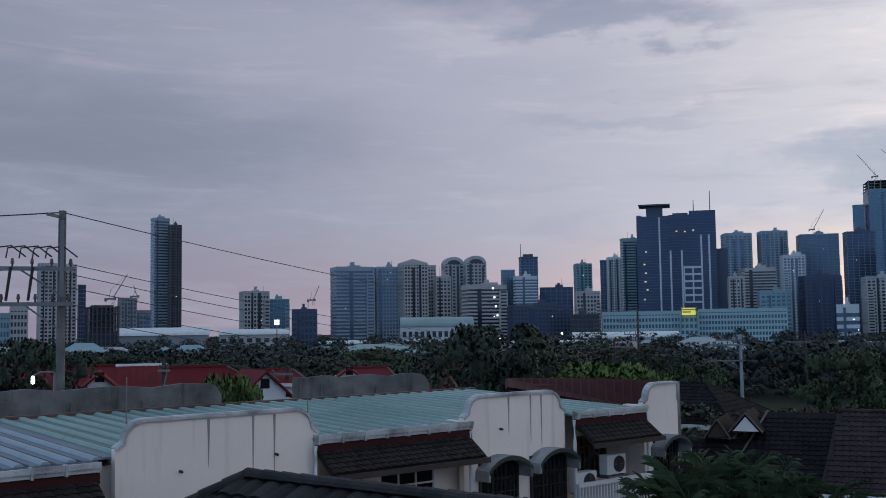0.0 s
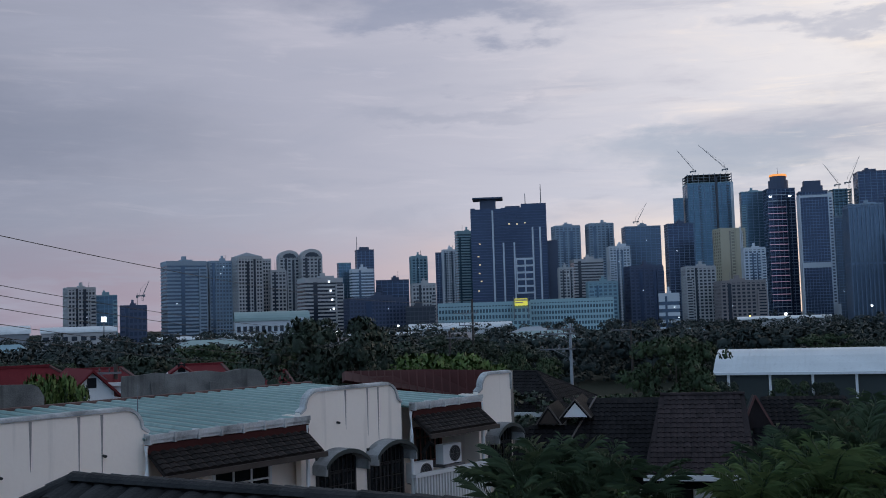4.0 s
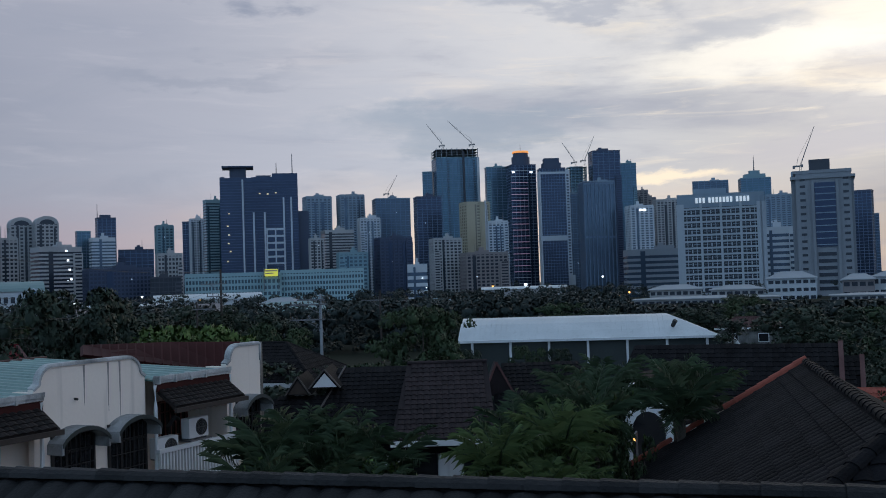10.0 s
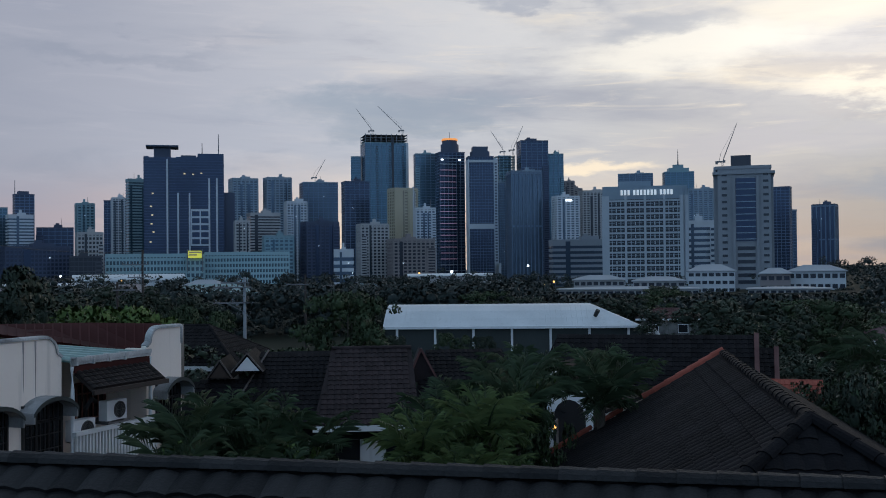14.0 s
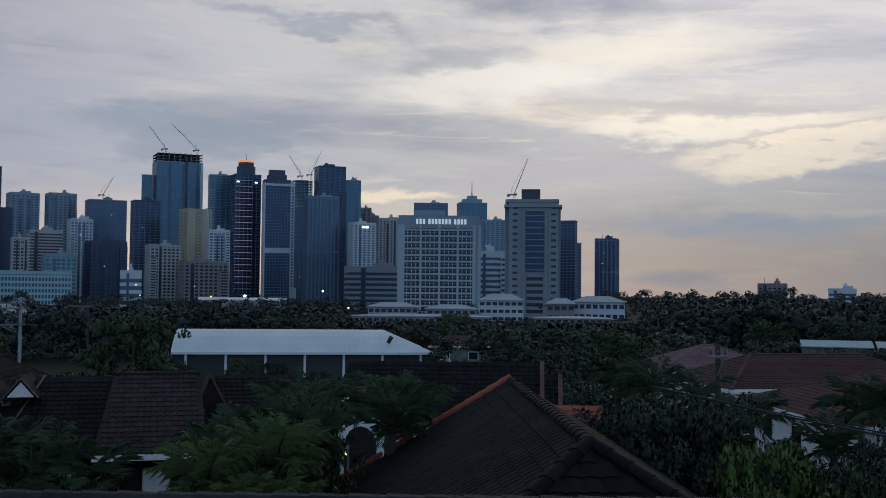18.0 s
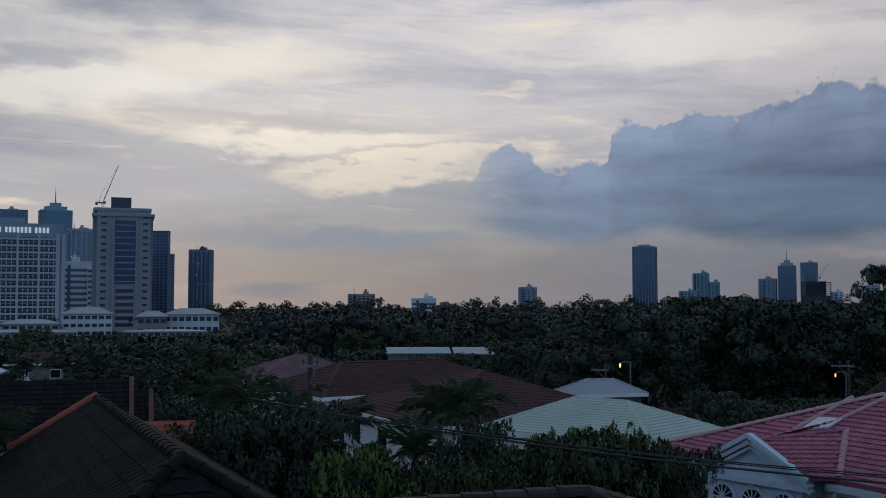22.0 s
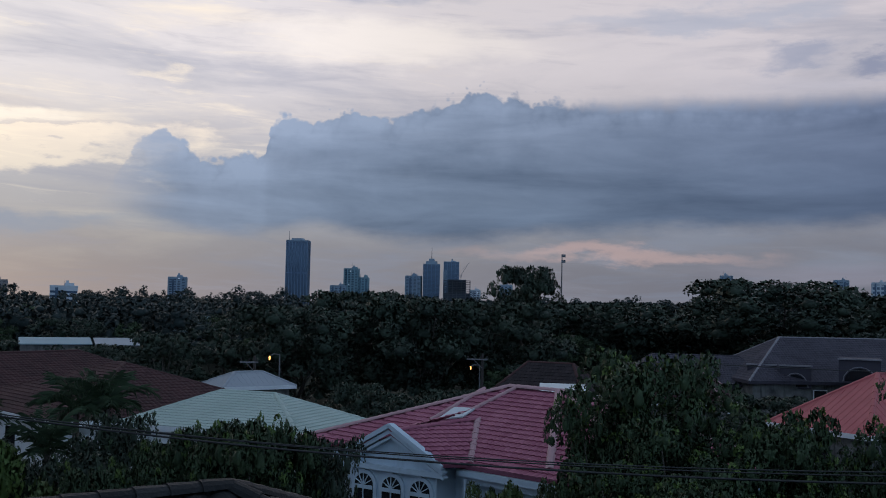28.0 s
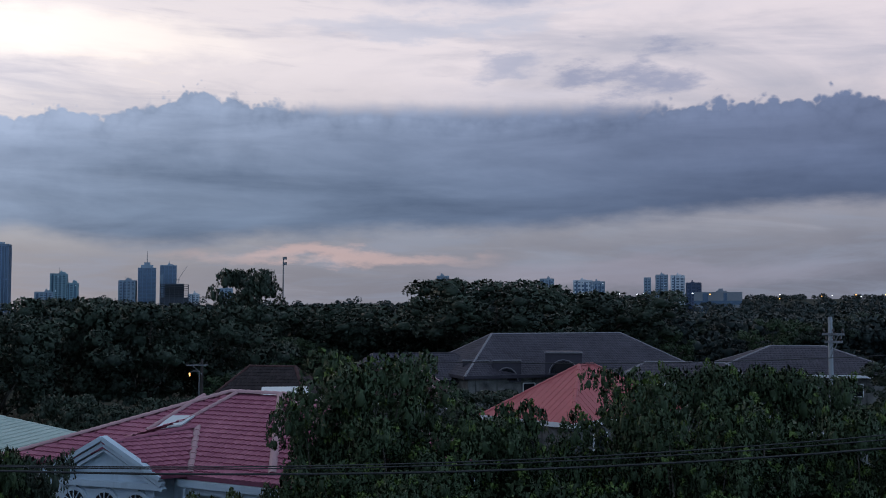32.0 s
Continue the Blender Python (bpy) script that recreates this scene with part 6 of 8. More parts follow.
def roof_slope(parent, pts, mat, tw=0.30, tl=0.36, single=False, name="roof_slope", label="", limit=None, roll=0.034, step=0.028):
    """One slope: a solid backing and a field of tiles over it. pts: eave left, eave right, then the upper corners back to the left.
    single: each tile is a part; limit: how many rows from the top are tiled one by one."""
    p = [Vector(q) for q in pts]
    ex = (p[1] - p[0]).normalized()
    nrm = ex.cross(p[2] - p[0]).normalized()
    if nrm.z < 0:
        nrm = -nrm
    ey = nrm.cross(ex).normalized()
    n = len(p)
    back = Geo().add([q for q in p] + [q - nrm * 0.12 for q in p],
                     [tuple(range(n)), tuple(range(2 * n - 1, n - 1, -1))] + [(i, i + n, (i + 1) % n + n, (i + 1) % n) for i in range(n)])
    base = part(name, back, mat, parent, label)
    flat = [((q - p[0]).dot(ex), (q - p[0]).dot(ey)) for q in p]
    high = max(y for _, y in flat)

    def span(y):
        xs = []
        for i in range(n):
            (x0, y0), (x1, y1) = flat[i], flat[(i + 1) % n]
            if (y0 - y) * (y1 - y) <= 0 and abs(y1 - y0) > 1e-6:
                xs.append(x0 + (x1 - x0) * (y - y0) / (y1 - y0))
        return (min(xs), max(xs)) if len(xs) > 1 else None
    v, f = tile_shape(tw, tl, roll, step)
    key = (tw, tl, mat.name)
    if single and key not in TILE_MESH:
        g = Geo().add(v, f)
        TILE_MESH[key] = g.mesh("roof_tile", mat)
    g = Geo()
    turn = Matrix((ex, ey, nrm)).transposed()
    rows = int(high / tl)
    for r in range(rows):
        y = r * tl
        sp = span(min(y + tl * 0.5, high - 1e-3))
        if not sp:
            continue
        a, b = sp
        k = math.ceil(a / tw)
        while (k + 1) * tw <= b + 1e-6:
            o = p[0] + ex * (k * tw) + ey * y + nrm * 0.004
            if single and (limit is None or r >= rows - limit):
                ob = new("roof_tile", TILE_MESH[key])
                ob.parent = base
                ob.matrix_local = Matrix.Translation(o) @ turn.to_4x4()
            else:
                g.add([o + turn @ Vector(q) for q in v], f)
            k += 1
    if g.v:
        part("roof_tiles", g, mat, base, kind="stuff")
    return base


def ridge_caps(parent, a, b, mat, length=0.40, radius=0.13, label="", single=True):
    """Half-round caps end to end along a ridge or hip, each a little proud of the next."""
    a, b = Vector(a), Vector(b)
    n = max(1, round((b - a).length / length))
    d = (b - a) / n
    key = (round(d.length, 3), radius, mat.name)
    if key not in TILE_MESH:
        g = Geo()
        sides = 6
        for j, (zz, r) in enumerate(((0, radius * 1.12), (d.length * 0.18, radius * 1.1), (d.length * 1.04, radius * 0.95))):
            for i in range(sides + 1):
                t = math.pi * i / sides
                g.v.append((math.cos(t) * r, math.sin(t) * r * 0.8 - 0.03, zz))
        for j in range(2):
            for i in range(sides):
                q = j * (sides + 1) + i
                g.f.append((q, q + 1, q + sides + 2, q + sides + 1))
        g.f.append(tuple(range(sides, -1, -1)))
        TILE_MESH[key] = g.mesh("ridge_cap", mat)
    up = Vector((0, 0, 1))
    z = d.normalized()
    x = up.cross(z).normalized()
    y = z.cross(x)
    m = Matrix((x, y, z)).transposed().to_4x4()
    for i in range(n):
        ob = new("ridge_cap", TILE_MESH[key])
        ob.parent = parent
        ob.matrix_local = Matrix.Translation(a + d * i) @ m
        if label:
            ob["label"] = label


def window(parent, x0, x1, z0, z1, y, frame=None, bars=1, grille=False, name="window"):
    """A framed window in a wall that faces -y: dark glass set back in a frame, with mullions."""
    w = part(name, Geo().box(x0 - 0.06, x1 + 0.06, y - 0.05, y + 0.12, z0 - 0.06, z0).box(x0 - 0.06, x1 + 0.06, y - 0.05, y + 0.12, z1, z1 + 0.06)
             .box(x0 - 0.06, x0, y - 0.05, y + 0.12, z0, z1).box(x1, x1 + 0.06, y - 0.05, y + 0.12, z0, z1), frame or WHITE, parent)
    part("pane", Geo().box(x0, x1, y + 0.005, y + 0.02, z0, z1), DARK_GLASS, w)
    g = Geo()
    for i in range(1, bars + 1):
        x = x0 + (x1 - x0) * i / (bars + 1)
        g.box(x - 0.02, x + 0.02, y - 0.03, y + 0.004, z0, z1)
    g.box(x0, x1, y - 0.03, y + 0.004, z0 + (z1 - z0) * 0.7, z0 + (z1 - z0) * 0.7 + 0.04)
    if grille:
        k = int((x1 - x0) / 0.14)
        for i in range(1, k):
            x = x0 + (x1 - x0) * i / k
            g.box(x - 0.01, x + 0.01, y - 0.10, y - 0.08, z0, z1)
        for q in (0.25, 0.5, 0.75):
            g.box(x0, x1, y - 0.10, y - 0.08, z0 + (z1 - z0) * q, z0 + (z1 - z0) * q + 0.02)
    part("mullion", g, frame or WHITE, w)
    return w


def hip_house(x, y, turn, w, d, eave, top, ridge, roof, wall, label, over=0.5, trim=None, caps=None, tile=(0.30, 0.36), tiled=True, windows=2, sheet=False):
    """A house under a hip roof whose ridge runs along its local x."""
    root = thing("house", pose(x, y, 0, 0, 0, turn), label, "house", "houses of the quarter")
    part("wall", Geo().box(-w / 2, w / 2, -d / 2, d / 2, 0, eave - 0.25), wall, root)
    for s in (-1, 1):
        n = windows
        for i in range(n):
            c = -w / 2 + w * (i + 0.5) / n
            g = Geo().box(c - 0.7, c + 0.7, s * d / 2 - 0.06, s * d / 2 + 0.06, eave - 2.0, eave - 0.8)
            wn = part("window", g, WHITE, root)
            part("pane", Geo().box(c - 0.62, c + 0.62, s * d / 2 - 0.075, s * d / 2 + 0.075, eave - 1.92, eave - 0.88), DARK_GLASS, wn)
        for i in range(max(1, n - 1)):
            c = -d / 2 + d * (i + 0.5) / max(1, n - 1)
            wn = part("window", Geo().box(s * w / 2 - 0.06, s * w / 2 + 0.06, c - 0.7, c + 0.7, eave - 2.0, eave - 0.8), WHITE, root)
            part("pane", Geo().box(s * w / 2 - 0.075, s * w / 2 + 0.075, c - 0.62, c + 0.62, eave - 1.92, eave - 0.88), DARK_GLASS, wn)
    a, b, r = w / 2 + over, d / 2 + over, ridge / 2
    c = [(-a, -b, eave), (a, -b, eave), (a, b, eave), (-a, b, eave)]
    e0, e1 = (-r, 0, top), (r, 0, top)
    faces = [[c[0], c[1], e1, e0], [c[2], c[3], e0, e1], [c[1], c[2], e1], [c[3], c[0], e0]]
    for q in faces:
        if sheet:
            p = [Vector(k) for k in q]
            ex = (p[1] - p[0]).normalized()
            nr = ex.cross(p[2] - p[0]).normalized()
            back = Geo().add(p + [k - nr * 0.1 for k in p], [tuple(range(len(p))), tuple(range(2 * len(p) - 1, len(p) - 1, -1))] + [(i, i + len(p), (i + 1) % len(p) + len(p), (i + 1) % len(p)) for i in range(len(p))])
            sl = part("roof_slope", back, roof, root)
            ey = nr.cross(ex)
            rib = Geo()
            run = (p[1] - p[0]).length
            apex = [((k - p[0]).dot(ex), (k - p[0]).dot(ey)) for k in p[2:]]
            lo, hi, hgt = min(k[0] for k in apex), max(k[0] for k in apex), apex[0][1]
            for i in range(1, int(run / 0.45)):
                t = i * 0.45
                up = hgt * min(1.0, t / max(lo, 1e-3), (run - t) / max(run - hi, 1e-3))
                if up > 0.2:
                    o = p[0] + ex * t + nr * 0.012
                    rib.beam(o, o + ey * (up - 0.05), 0.025, 0.012)
            part("seams", rib, roof, sl, kind="stuff")
        else:
            roof_slope(root, q, roof, *tile, roll=0.03, step=0.025)
    for i, e in ((0, e0), (1, e1), (2, e1), (3, e0)):
        ridge_caps(root, c[i], e, caps or roof, 0.8, 0.13)
    if ridge > 0.6:
        ridge_caps(root, e0, e1, caps or roof, 0.8, 0.13)
    f = Geo()
    f.box(-a, a, -b - 0.04, -b, eave - 0.26, eave + 0.01).box(-a, a, b, b + 0.04, eave - 0.26, eave + 0.01)
    f.box(-a - 0.04, -a, -b, b, eave - 0.26, eave + 0.01).box(a, a + 0.04, -b, b, eave - 0.26, eave + 0.01)
    part("fascia", f, trim or WHITE, root)
    part("soffit", Geo().box(-a, a, -b, b, eave - 0.24, eave - 0.2), trim or WHITE, root)
    return root


hip_house(53.2, 33.9, 60.3, 12.4, 12.4, 5.2, 7.55, 0.8, MAROON_TILE, WHITE, "white house under a maroon tiled hip roof", 0.7, windows=3, caps=MAROON_CAP)
hip_house(61.1, 46.5, -21.7, 15.5, 9, 5.5, 7.4, 8.4, MAROON_TILE, WHITE, "house under a long dark maroon hip roof", caps=MAROON_CAP)
hip_house(67.5, 61.3, -30, 10, 9, 5.3, 7.2, 1, DULL_ROSE, WHITE, "house under a faded rose hip roof")
hip_house(48.3, 23.45, 83, 9.6, 6.6, 5.2, 6.7, 3.2, MINT, WHITE, "white house under a mint green hip roof", 0.4, tile=(0.22, 0.26))
hip_house(65.9, -8.8, -44.2, 11.4, 6.2, 4.9, 7.9, 1.4, RED_SHEET, CONCRETE, "house under a bright red sheet hip roof", 0.4, trim=WHITE, sheet=True)
grey_house = hip_house(116.5, -12.4, -69.8, 27, 14, 4.5, 8.55, 16, GREY_TILE, CONCRETE, "large house under a grey-violet tiled roof", 0.6, trim=GREY_TILE, caps=ROOF_LINE)
hip_house(112, 3.5, -80, 14, 9, 3.9, 6.5, 9, GREY_TILE, CONCRETE, "lower house wing under a grey tiled roof", 0.5, trim=GREY_TILE)
hip_house(99.6, -33.5, -100, 17, 9, 5.4, 7.8, 5, GREY_TILE, CONCRETE, "house under a grey-violet hip roof with pale ridges", 0.6, caps=ROOF_LINE)
hip_house(96.5, -22, -104, 12, 8, 4.8, 6.4, 7, GREY_TILE, CONCRETE, "low house wing under a grey-violet roof", 0.5, caps=ROOF_LINE)
hip_house(73.6, 12.3, -100, 6, 5, 5.2, 7.3, 3.4, BROWN_TILE, CONCRETE, "house under a brown-violet tiled roof", 0.5, caps=MAROON_CAP)
hip_house(84.5, 4.5, -100, 9, 6, 4.2, 6.5, 5, MAROON_TILE, CONCRETE, "low house under a dull maroon roof", 0.5, caps=ROSE_TRIM)
hip_house(8.5, 62, -30, 9, 7, 6.2, 8.2, 4, DARK_TILE, CONCRETE, "house under a sooty tiled roof", 0.5)


def dormer(root, az, el0, el1, dist, wide, label, face):
    """A flat-topped dormer with an arched dark opening, standing out of a slope."""
    z0, z1 = EYE + dist * math.tan(radians(el0)), EYE + dist * math.tan(radians(el1))
    base = part("dormer", Geo().box(-wide / 2, wide / 2, 0, 5, 0, z1 - z0), GREY_TILE, root, label)
    base.matrix_local = root.matrix_world.inverted() @ pose(*polar(az, dist, z0), 0, 0, -az)
    n = 8
    h = (z1 - z0) * 0.55
    part("dormer_opening", Geo().prism([(math.cos(math.pi * i / n) * wide * 0.36, 0.15 + math.sin(math.pi * i / n) * h) for i in range(n + 1)], -0.06, 0.02), face, base)
    rim = [Vector((math.cos(math.pi * i / n) * wide * 0.40, -0.08, 0.12 + math.sin(math.pi * i / n) * h * 1.15)) for i in range(n + 1)]
    g = Geo()
    for p, q in zip(rim, rim[1:]):
        g.beam(p, q, 0.10, 0.08)
    g.box(-wide / 2 - 0.1, wide / 2 + 0.1, -0.2, 0.1, z1 - z0 - 0.05, z1 - z0 + 0.08)
    part("dormer_rim", g, ROOF_LINE, base)


dormer(grey_house, 91.6, -4.1, -2.95, 108, 2.7, "flat-topped dormer with an arched opening", DARK_GLASS)
dormer(grey_house, 93.3, -4.1, -2.95, 107, 2.9, "flat-topped dormer with an arched opening", DARK_GLASS)
dormer(grey_house, 96.4, -3.7, -2.5, 103, 3.6, "dormer with pale boards and an arched opening", DARK_GLASS)
hip_house(*polar(34.4, 150)[:2], -34, 8, 6, 3.9, 5.2, 3, MAROON_CAP, CONCRETE, "far house under a dull red roof", 0.4)


def gable_end(x, y, turn, w, eave, top, label):
    """A small white gable wall under red verges, as on the row houses."""
    root = thing("house", pose(x, y, 0, 0, 0, turn), label, "house", "houses of the quarter")
    part("gable_wall", Geo().prism([(-w / 2, 0), (w / 2, 0), (w / 2, eave), (0, top - 0.15), (-w / 2, eave)], 0, 5), WHITE, root)
    for s in (-1, 1):
        p = [Vector((s * (w / 2 + 0.35), -0.35, eave - 0.25)), Vector((0, -0.35, top)), Vector((0, 5.2, top)), Vector((s * (w / 2 + 0.35), 5.2, eave - 0.25))]
        part("roof_slope", Geo().add(p + [q - Vector((0, 0, 0.14)) for q in p], [(0, 1, 2, 3), (7, 6, 5, 4), (0, 4, 5, 1), (1, 5, 6, 2), (2, 6, 7, 3), (3, 7, 4, 0)]), DEEP_RED, root)
    part("gable_vent", Geo().box(-0.25, 0.25, -0.03, 0.05, eave + 0.2, eave + 0.75), DARK_GLASS, root)


def row_house(az0, az1, dist, top, eave, hip, label, white=False):
    """One house of the red-roofed row: its ridge runs across, the end towards the next street hipped."""
    mid = (az0 + az1) / 2
    w = 2 * dist * math.tan(radians(az1 - az0) / 2)
    root = thing("house", pose(*polar(mid, dist), 0, 0, -mid), label, "house", "houses of the quarter")
    x0, x1, run = -w / 2, w / 2, 2.6
    part("wall", Geo().box(x0 + 0.2, x1 + hip - 0.3, -run + 0.3, run - 0.3, 0, eave - 0.1), WHITE, root)
    for q in ([(x0, -run, eave), (x1 + hip, -run, eave), (x1, 0, top), (x0, 0, top)], [(x1 + hip, run, eave), (x0, run, eave), (x0, 0, top), (x1, 0, top)], [(x1 + hip, -run, eave), (x1 + hip, run, eave), (x1, 0, top)]):
        n = len(q)
        sl = part("roof_slope", Geo().add(q + [(x, y, z - 0.1) for x, y, z in q], [tuple(range(n)), tuple(range(2 * n - 1, n - 1, -1))] + [(i, i + n, (i + 1) % n + n, (i + 1) % n) for i in range(n)]), DEEP_RED, root)
        if n == 4 and q[0][1] < 0:
            ribs = Geo()
            for i in range(1, int((w + hip) / 0.4)):
                x = x0 + i * 0.4
                t = 1.0 if x < x1 else (x1 + hip - x) / hip
                ribs.beam((x, -run, eave + 0.015), (x, -run + run * t, eave + 0.015 + (top - eave) * t), 0.05, 0.03)
            part("seams", ribs, DEEP_RED, sl, kind="stuff")
    part("ridge_cap", Geo().box(x0 - 0.1, x1 + 0.1, -0.14, 0.14, top - 0.06, top + 0.09), WHITE if white else DEEP_RED, root, "white ridge flashing" if white else "")
    part("hip_cap", Geo().beam((x1, 0, top + 0.03), (x1 + hip, -run, eave + 0.03), 0.18, 0.10), VERGE, root)
    part("gable_wall", Geo().prism([(-run + 0.3, eave - 0.15), (run - 0.3, eave - 0.15), (0, top - 0.12)], x0 + 0.05, x0 + 0.2), WHITE, root).matrix_local = Matrix(((0, 1, 0, 0), (1, 0, 0, 0), (0, 0, 1, 0), (0, 0, 0, 1)))
    part("fascia", Geo().box(x0, x1 + hip, -run - 0.05, -run, eave - 0.2, eave), WHITE, root)
    return root


row_house(-26.6, -21.95, 74, 9.36, 7.9, 1.0, "row house under a deep red sheet roof")
row_house(-21.85, -19.4, 70, 9.47, 8.1, 1.5, "row house under deep red sheets with white ridge flashing", True)
row_house(-19.2, -16.3, 66, 9.42, 7.3, 3.7, "row house under a deep red hipped sheet roof")
row_house(-14.9, -12.75, 64, 9.18, 8.5, 1.0, "row house under a faded red sheet roof")
row_house(-9.6, -7.6, 74, 8.85, 8.0, 0.8, "small house under a deep red sheet roof")
row_house(-5.3, -4.2, 70, 8.35, 7.5, 0.6, "small house under a deep red sheet roof")
gable_end(*polar(-22.72, 62)[:2], 22.7, 1.6, 8.6, 9.36, "white-gabled row house with red roof verges")
gable_end(*polar(-14.2, 60)[:2], 30, 2.4, 8.1, 9.3, "white-gabled row house with red roof verges")
gable_end(*polar(-9.66, 71)[:2], 9.7, 2.0, 8.3, 8.98, "small white-gabled house among the roofs")
tree("mid_light", -16.1, 52, 9.45, 30, 0.32)
tree("mid_mango", -15.4, 53, 9.2, 70, 0.22)


# ---------------------------------------------------------------- the black tiled house below the terrace
AX = radians(34.0)
RIDGE_M = pose(11.6 * math.sin(AX), 11.6 * math.cos(AX), 0, 0, 0, -34.0)


def near_house():
    """Long ridge just below the eye, seen along its upper courses; local x runs along the ridge."""
    root = thing("house", RIDGE_M, "neighbouring house under a black weathered tile roof", "house", "houses of the quarter")
    z, x0, x1 = 9.12, -13.4, 6.5
    low, run = 2.6, 4.2
    part("wall", Geo().box(x0 - 3.4, x1 + 3.4, -run + 0.6, 1.6, 0, z - low - 0.2), STUCCO, root)
    a, b = x0 - 4.0, x1 + 4.0
    front = roof_slope(root, [(a, -run, z - low), (b, -run, z - low), (x1, 0, z), (x0, 0, z)], NEAR_TILE, 0.38, 0.40, True, limit=5, roll=0.050, step=0.055)
    roof_slope(root, [(b, 2.2, z - 1.3), (a, 2.2, z - 1.3), (x0, 0, z), (x1, 0, z)], NEAR_TILE, 0.38, 0.40, roll=0.050, step=0.055)
    roof_slope(root, [(b, -run, z - low), (b, 2.2, z - 1.3), (x1, 0, z)], NEAR_TILE, 0.38, 0.40, roll=0.050, step=0.055)
    roof_slope(root, [(a, 2.2, z - 1.3), (a, -run, z - low), (x0, 0, z)], NEAR_TILE, 0.38, 0.40, roll=0.050, step=0.055)
    ridge_caps(root, (x0, 0, z + 0.05), (x1, 0, z + 0.05), NEAR_TILE, 0.42, 0.14)
    for c, e in (((a, -run, z - low), (x0, 0, z)), ((b, -run, z - low), (x1, 0, z)), ((b, 2.2, z - 1.3), (x1, 0, z)), ((a, 2.2, z - 1.3), (x0, 0, z))):
        ridge_caps(root, Vector(c) + Vector((0, 0, 0.05)), Vector(e) + Vector((0, 0, 0.05)), NEAR_TILE, 0.42, 0.14)


near_house()


def wing_house():
    """A gabled wing whose ridge runs away from the terrace; hipped at the near end, red verge tiles at the far gable."""
    m = Matrix(((0.857, 0.516, 0, 11.7), (-0.516, 0.857, 0, 13.2), (0, 0, 1, 0), (0, 0, 0, 1)))
    root = thing("house", m, "house wing under a sooty tile roof with red verge tiles", "house", "houses of the quarter")
    z, e, r, ln = 9.0, 6.1, 4.77, 12.2
    part("wall", Geo().box(-r + 0.5, r - 0.5, -r + 0.5, ln - 0.2, 0, e - 0.1), STUCCO, root)
    part("gable_wall", Geo().prism([(-r + 0.5, e - 0.1), (r - 0.5, e - 0.1), (0, z - 0.25)], ln - 0.4, ln - 0.2), STUCCO, root)
    roof_slope(root, [(-r, ln, e), (-r, -r, e), (0, 0, z), (0, ln, z)], DARK_TILE, 0.30, 0.36)
    roof_slope(root, [(r, -r, e), (r, ln, e), (0, ln, z), (0, 0, z)], DARK_TILE, 0.30, 0.36)
    roof_slope(root, [(-r, -r, e), (r, -r, e), (0, 0, z)], DARK_TILE, 0.30, 0.36, True)
    ridge_caps(root, (0, 0, z + 0.04), (0, ln, z + 0.04), DARK_TILE, 0.42, 0.13)
    ridge_caps(root, (-r, -r, e + 0.05), (0, 0, z + 0.05), DARK_TILE, 0.42, 0.14)
    ridge_caps(root, (r, -r, e + 0.05), (0, 0, z + 0.05), DARK_TILE, 0.42, 0.14)
    for s in (-1,):
        for k, (a, b) in enumerate(((0.0, 0.46), (0.58, 0.72), (0.76, 1.0))):
            p, q = Vector((0, ln + 0.08, z + 0.10)).lerp(Vector((s * r, ln + 0.08, e + 0.10)), a), Vector((0, ln + 0.08, z + 0.10)).lerp(Vector((s * r, ln + 0.08, e + 0.10)), b)
            ridge_caps(root, q, p, RED_TILE, 0.36, 0.15, "orange-red verge tile")


wing_house()


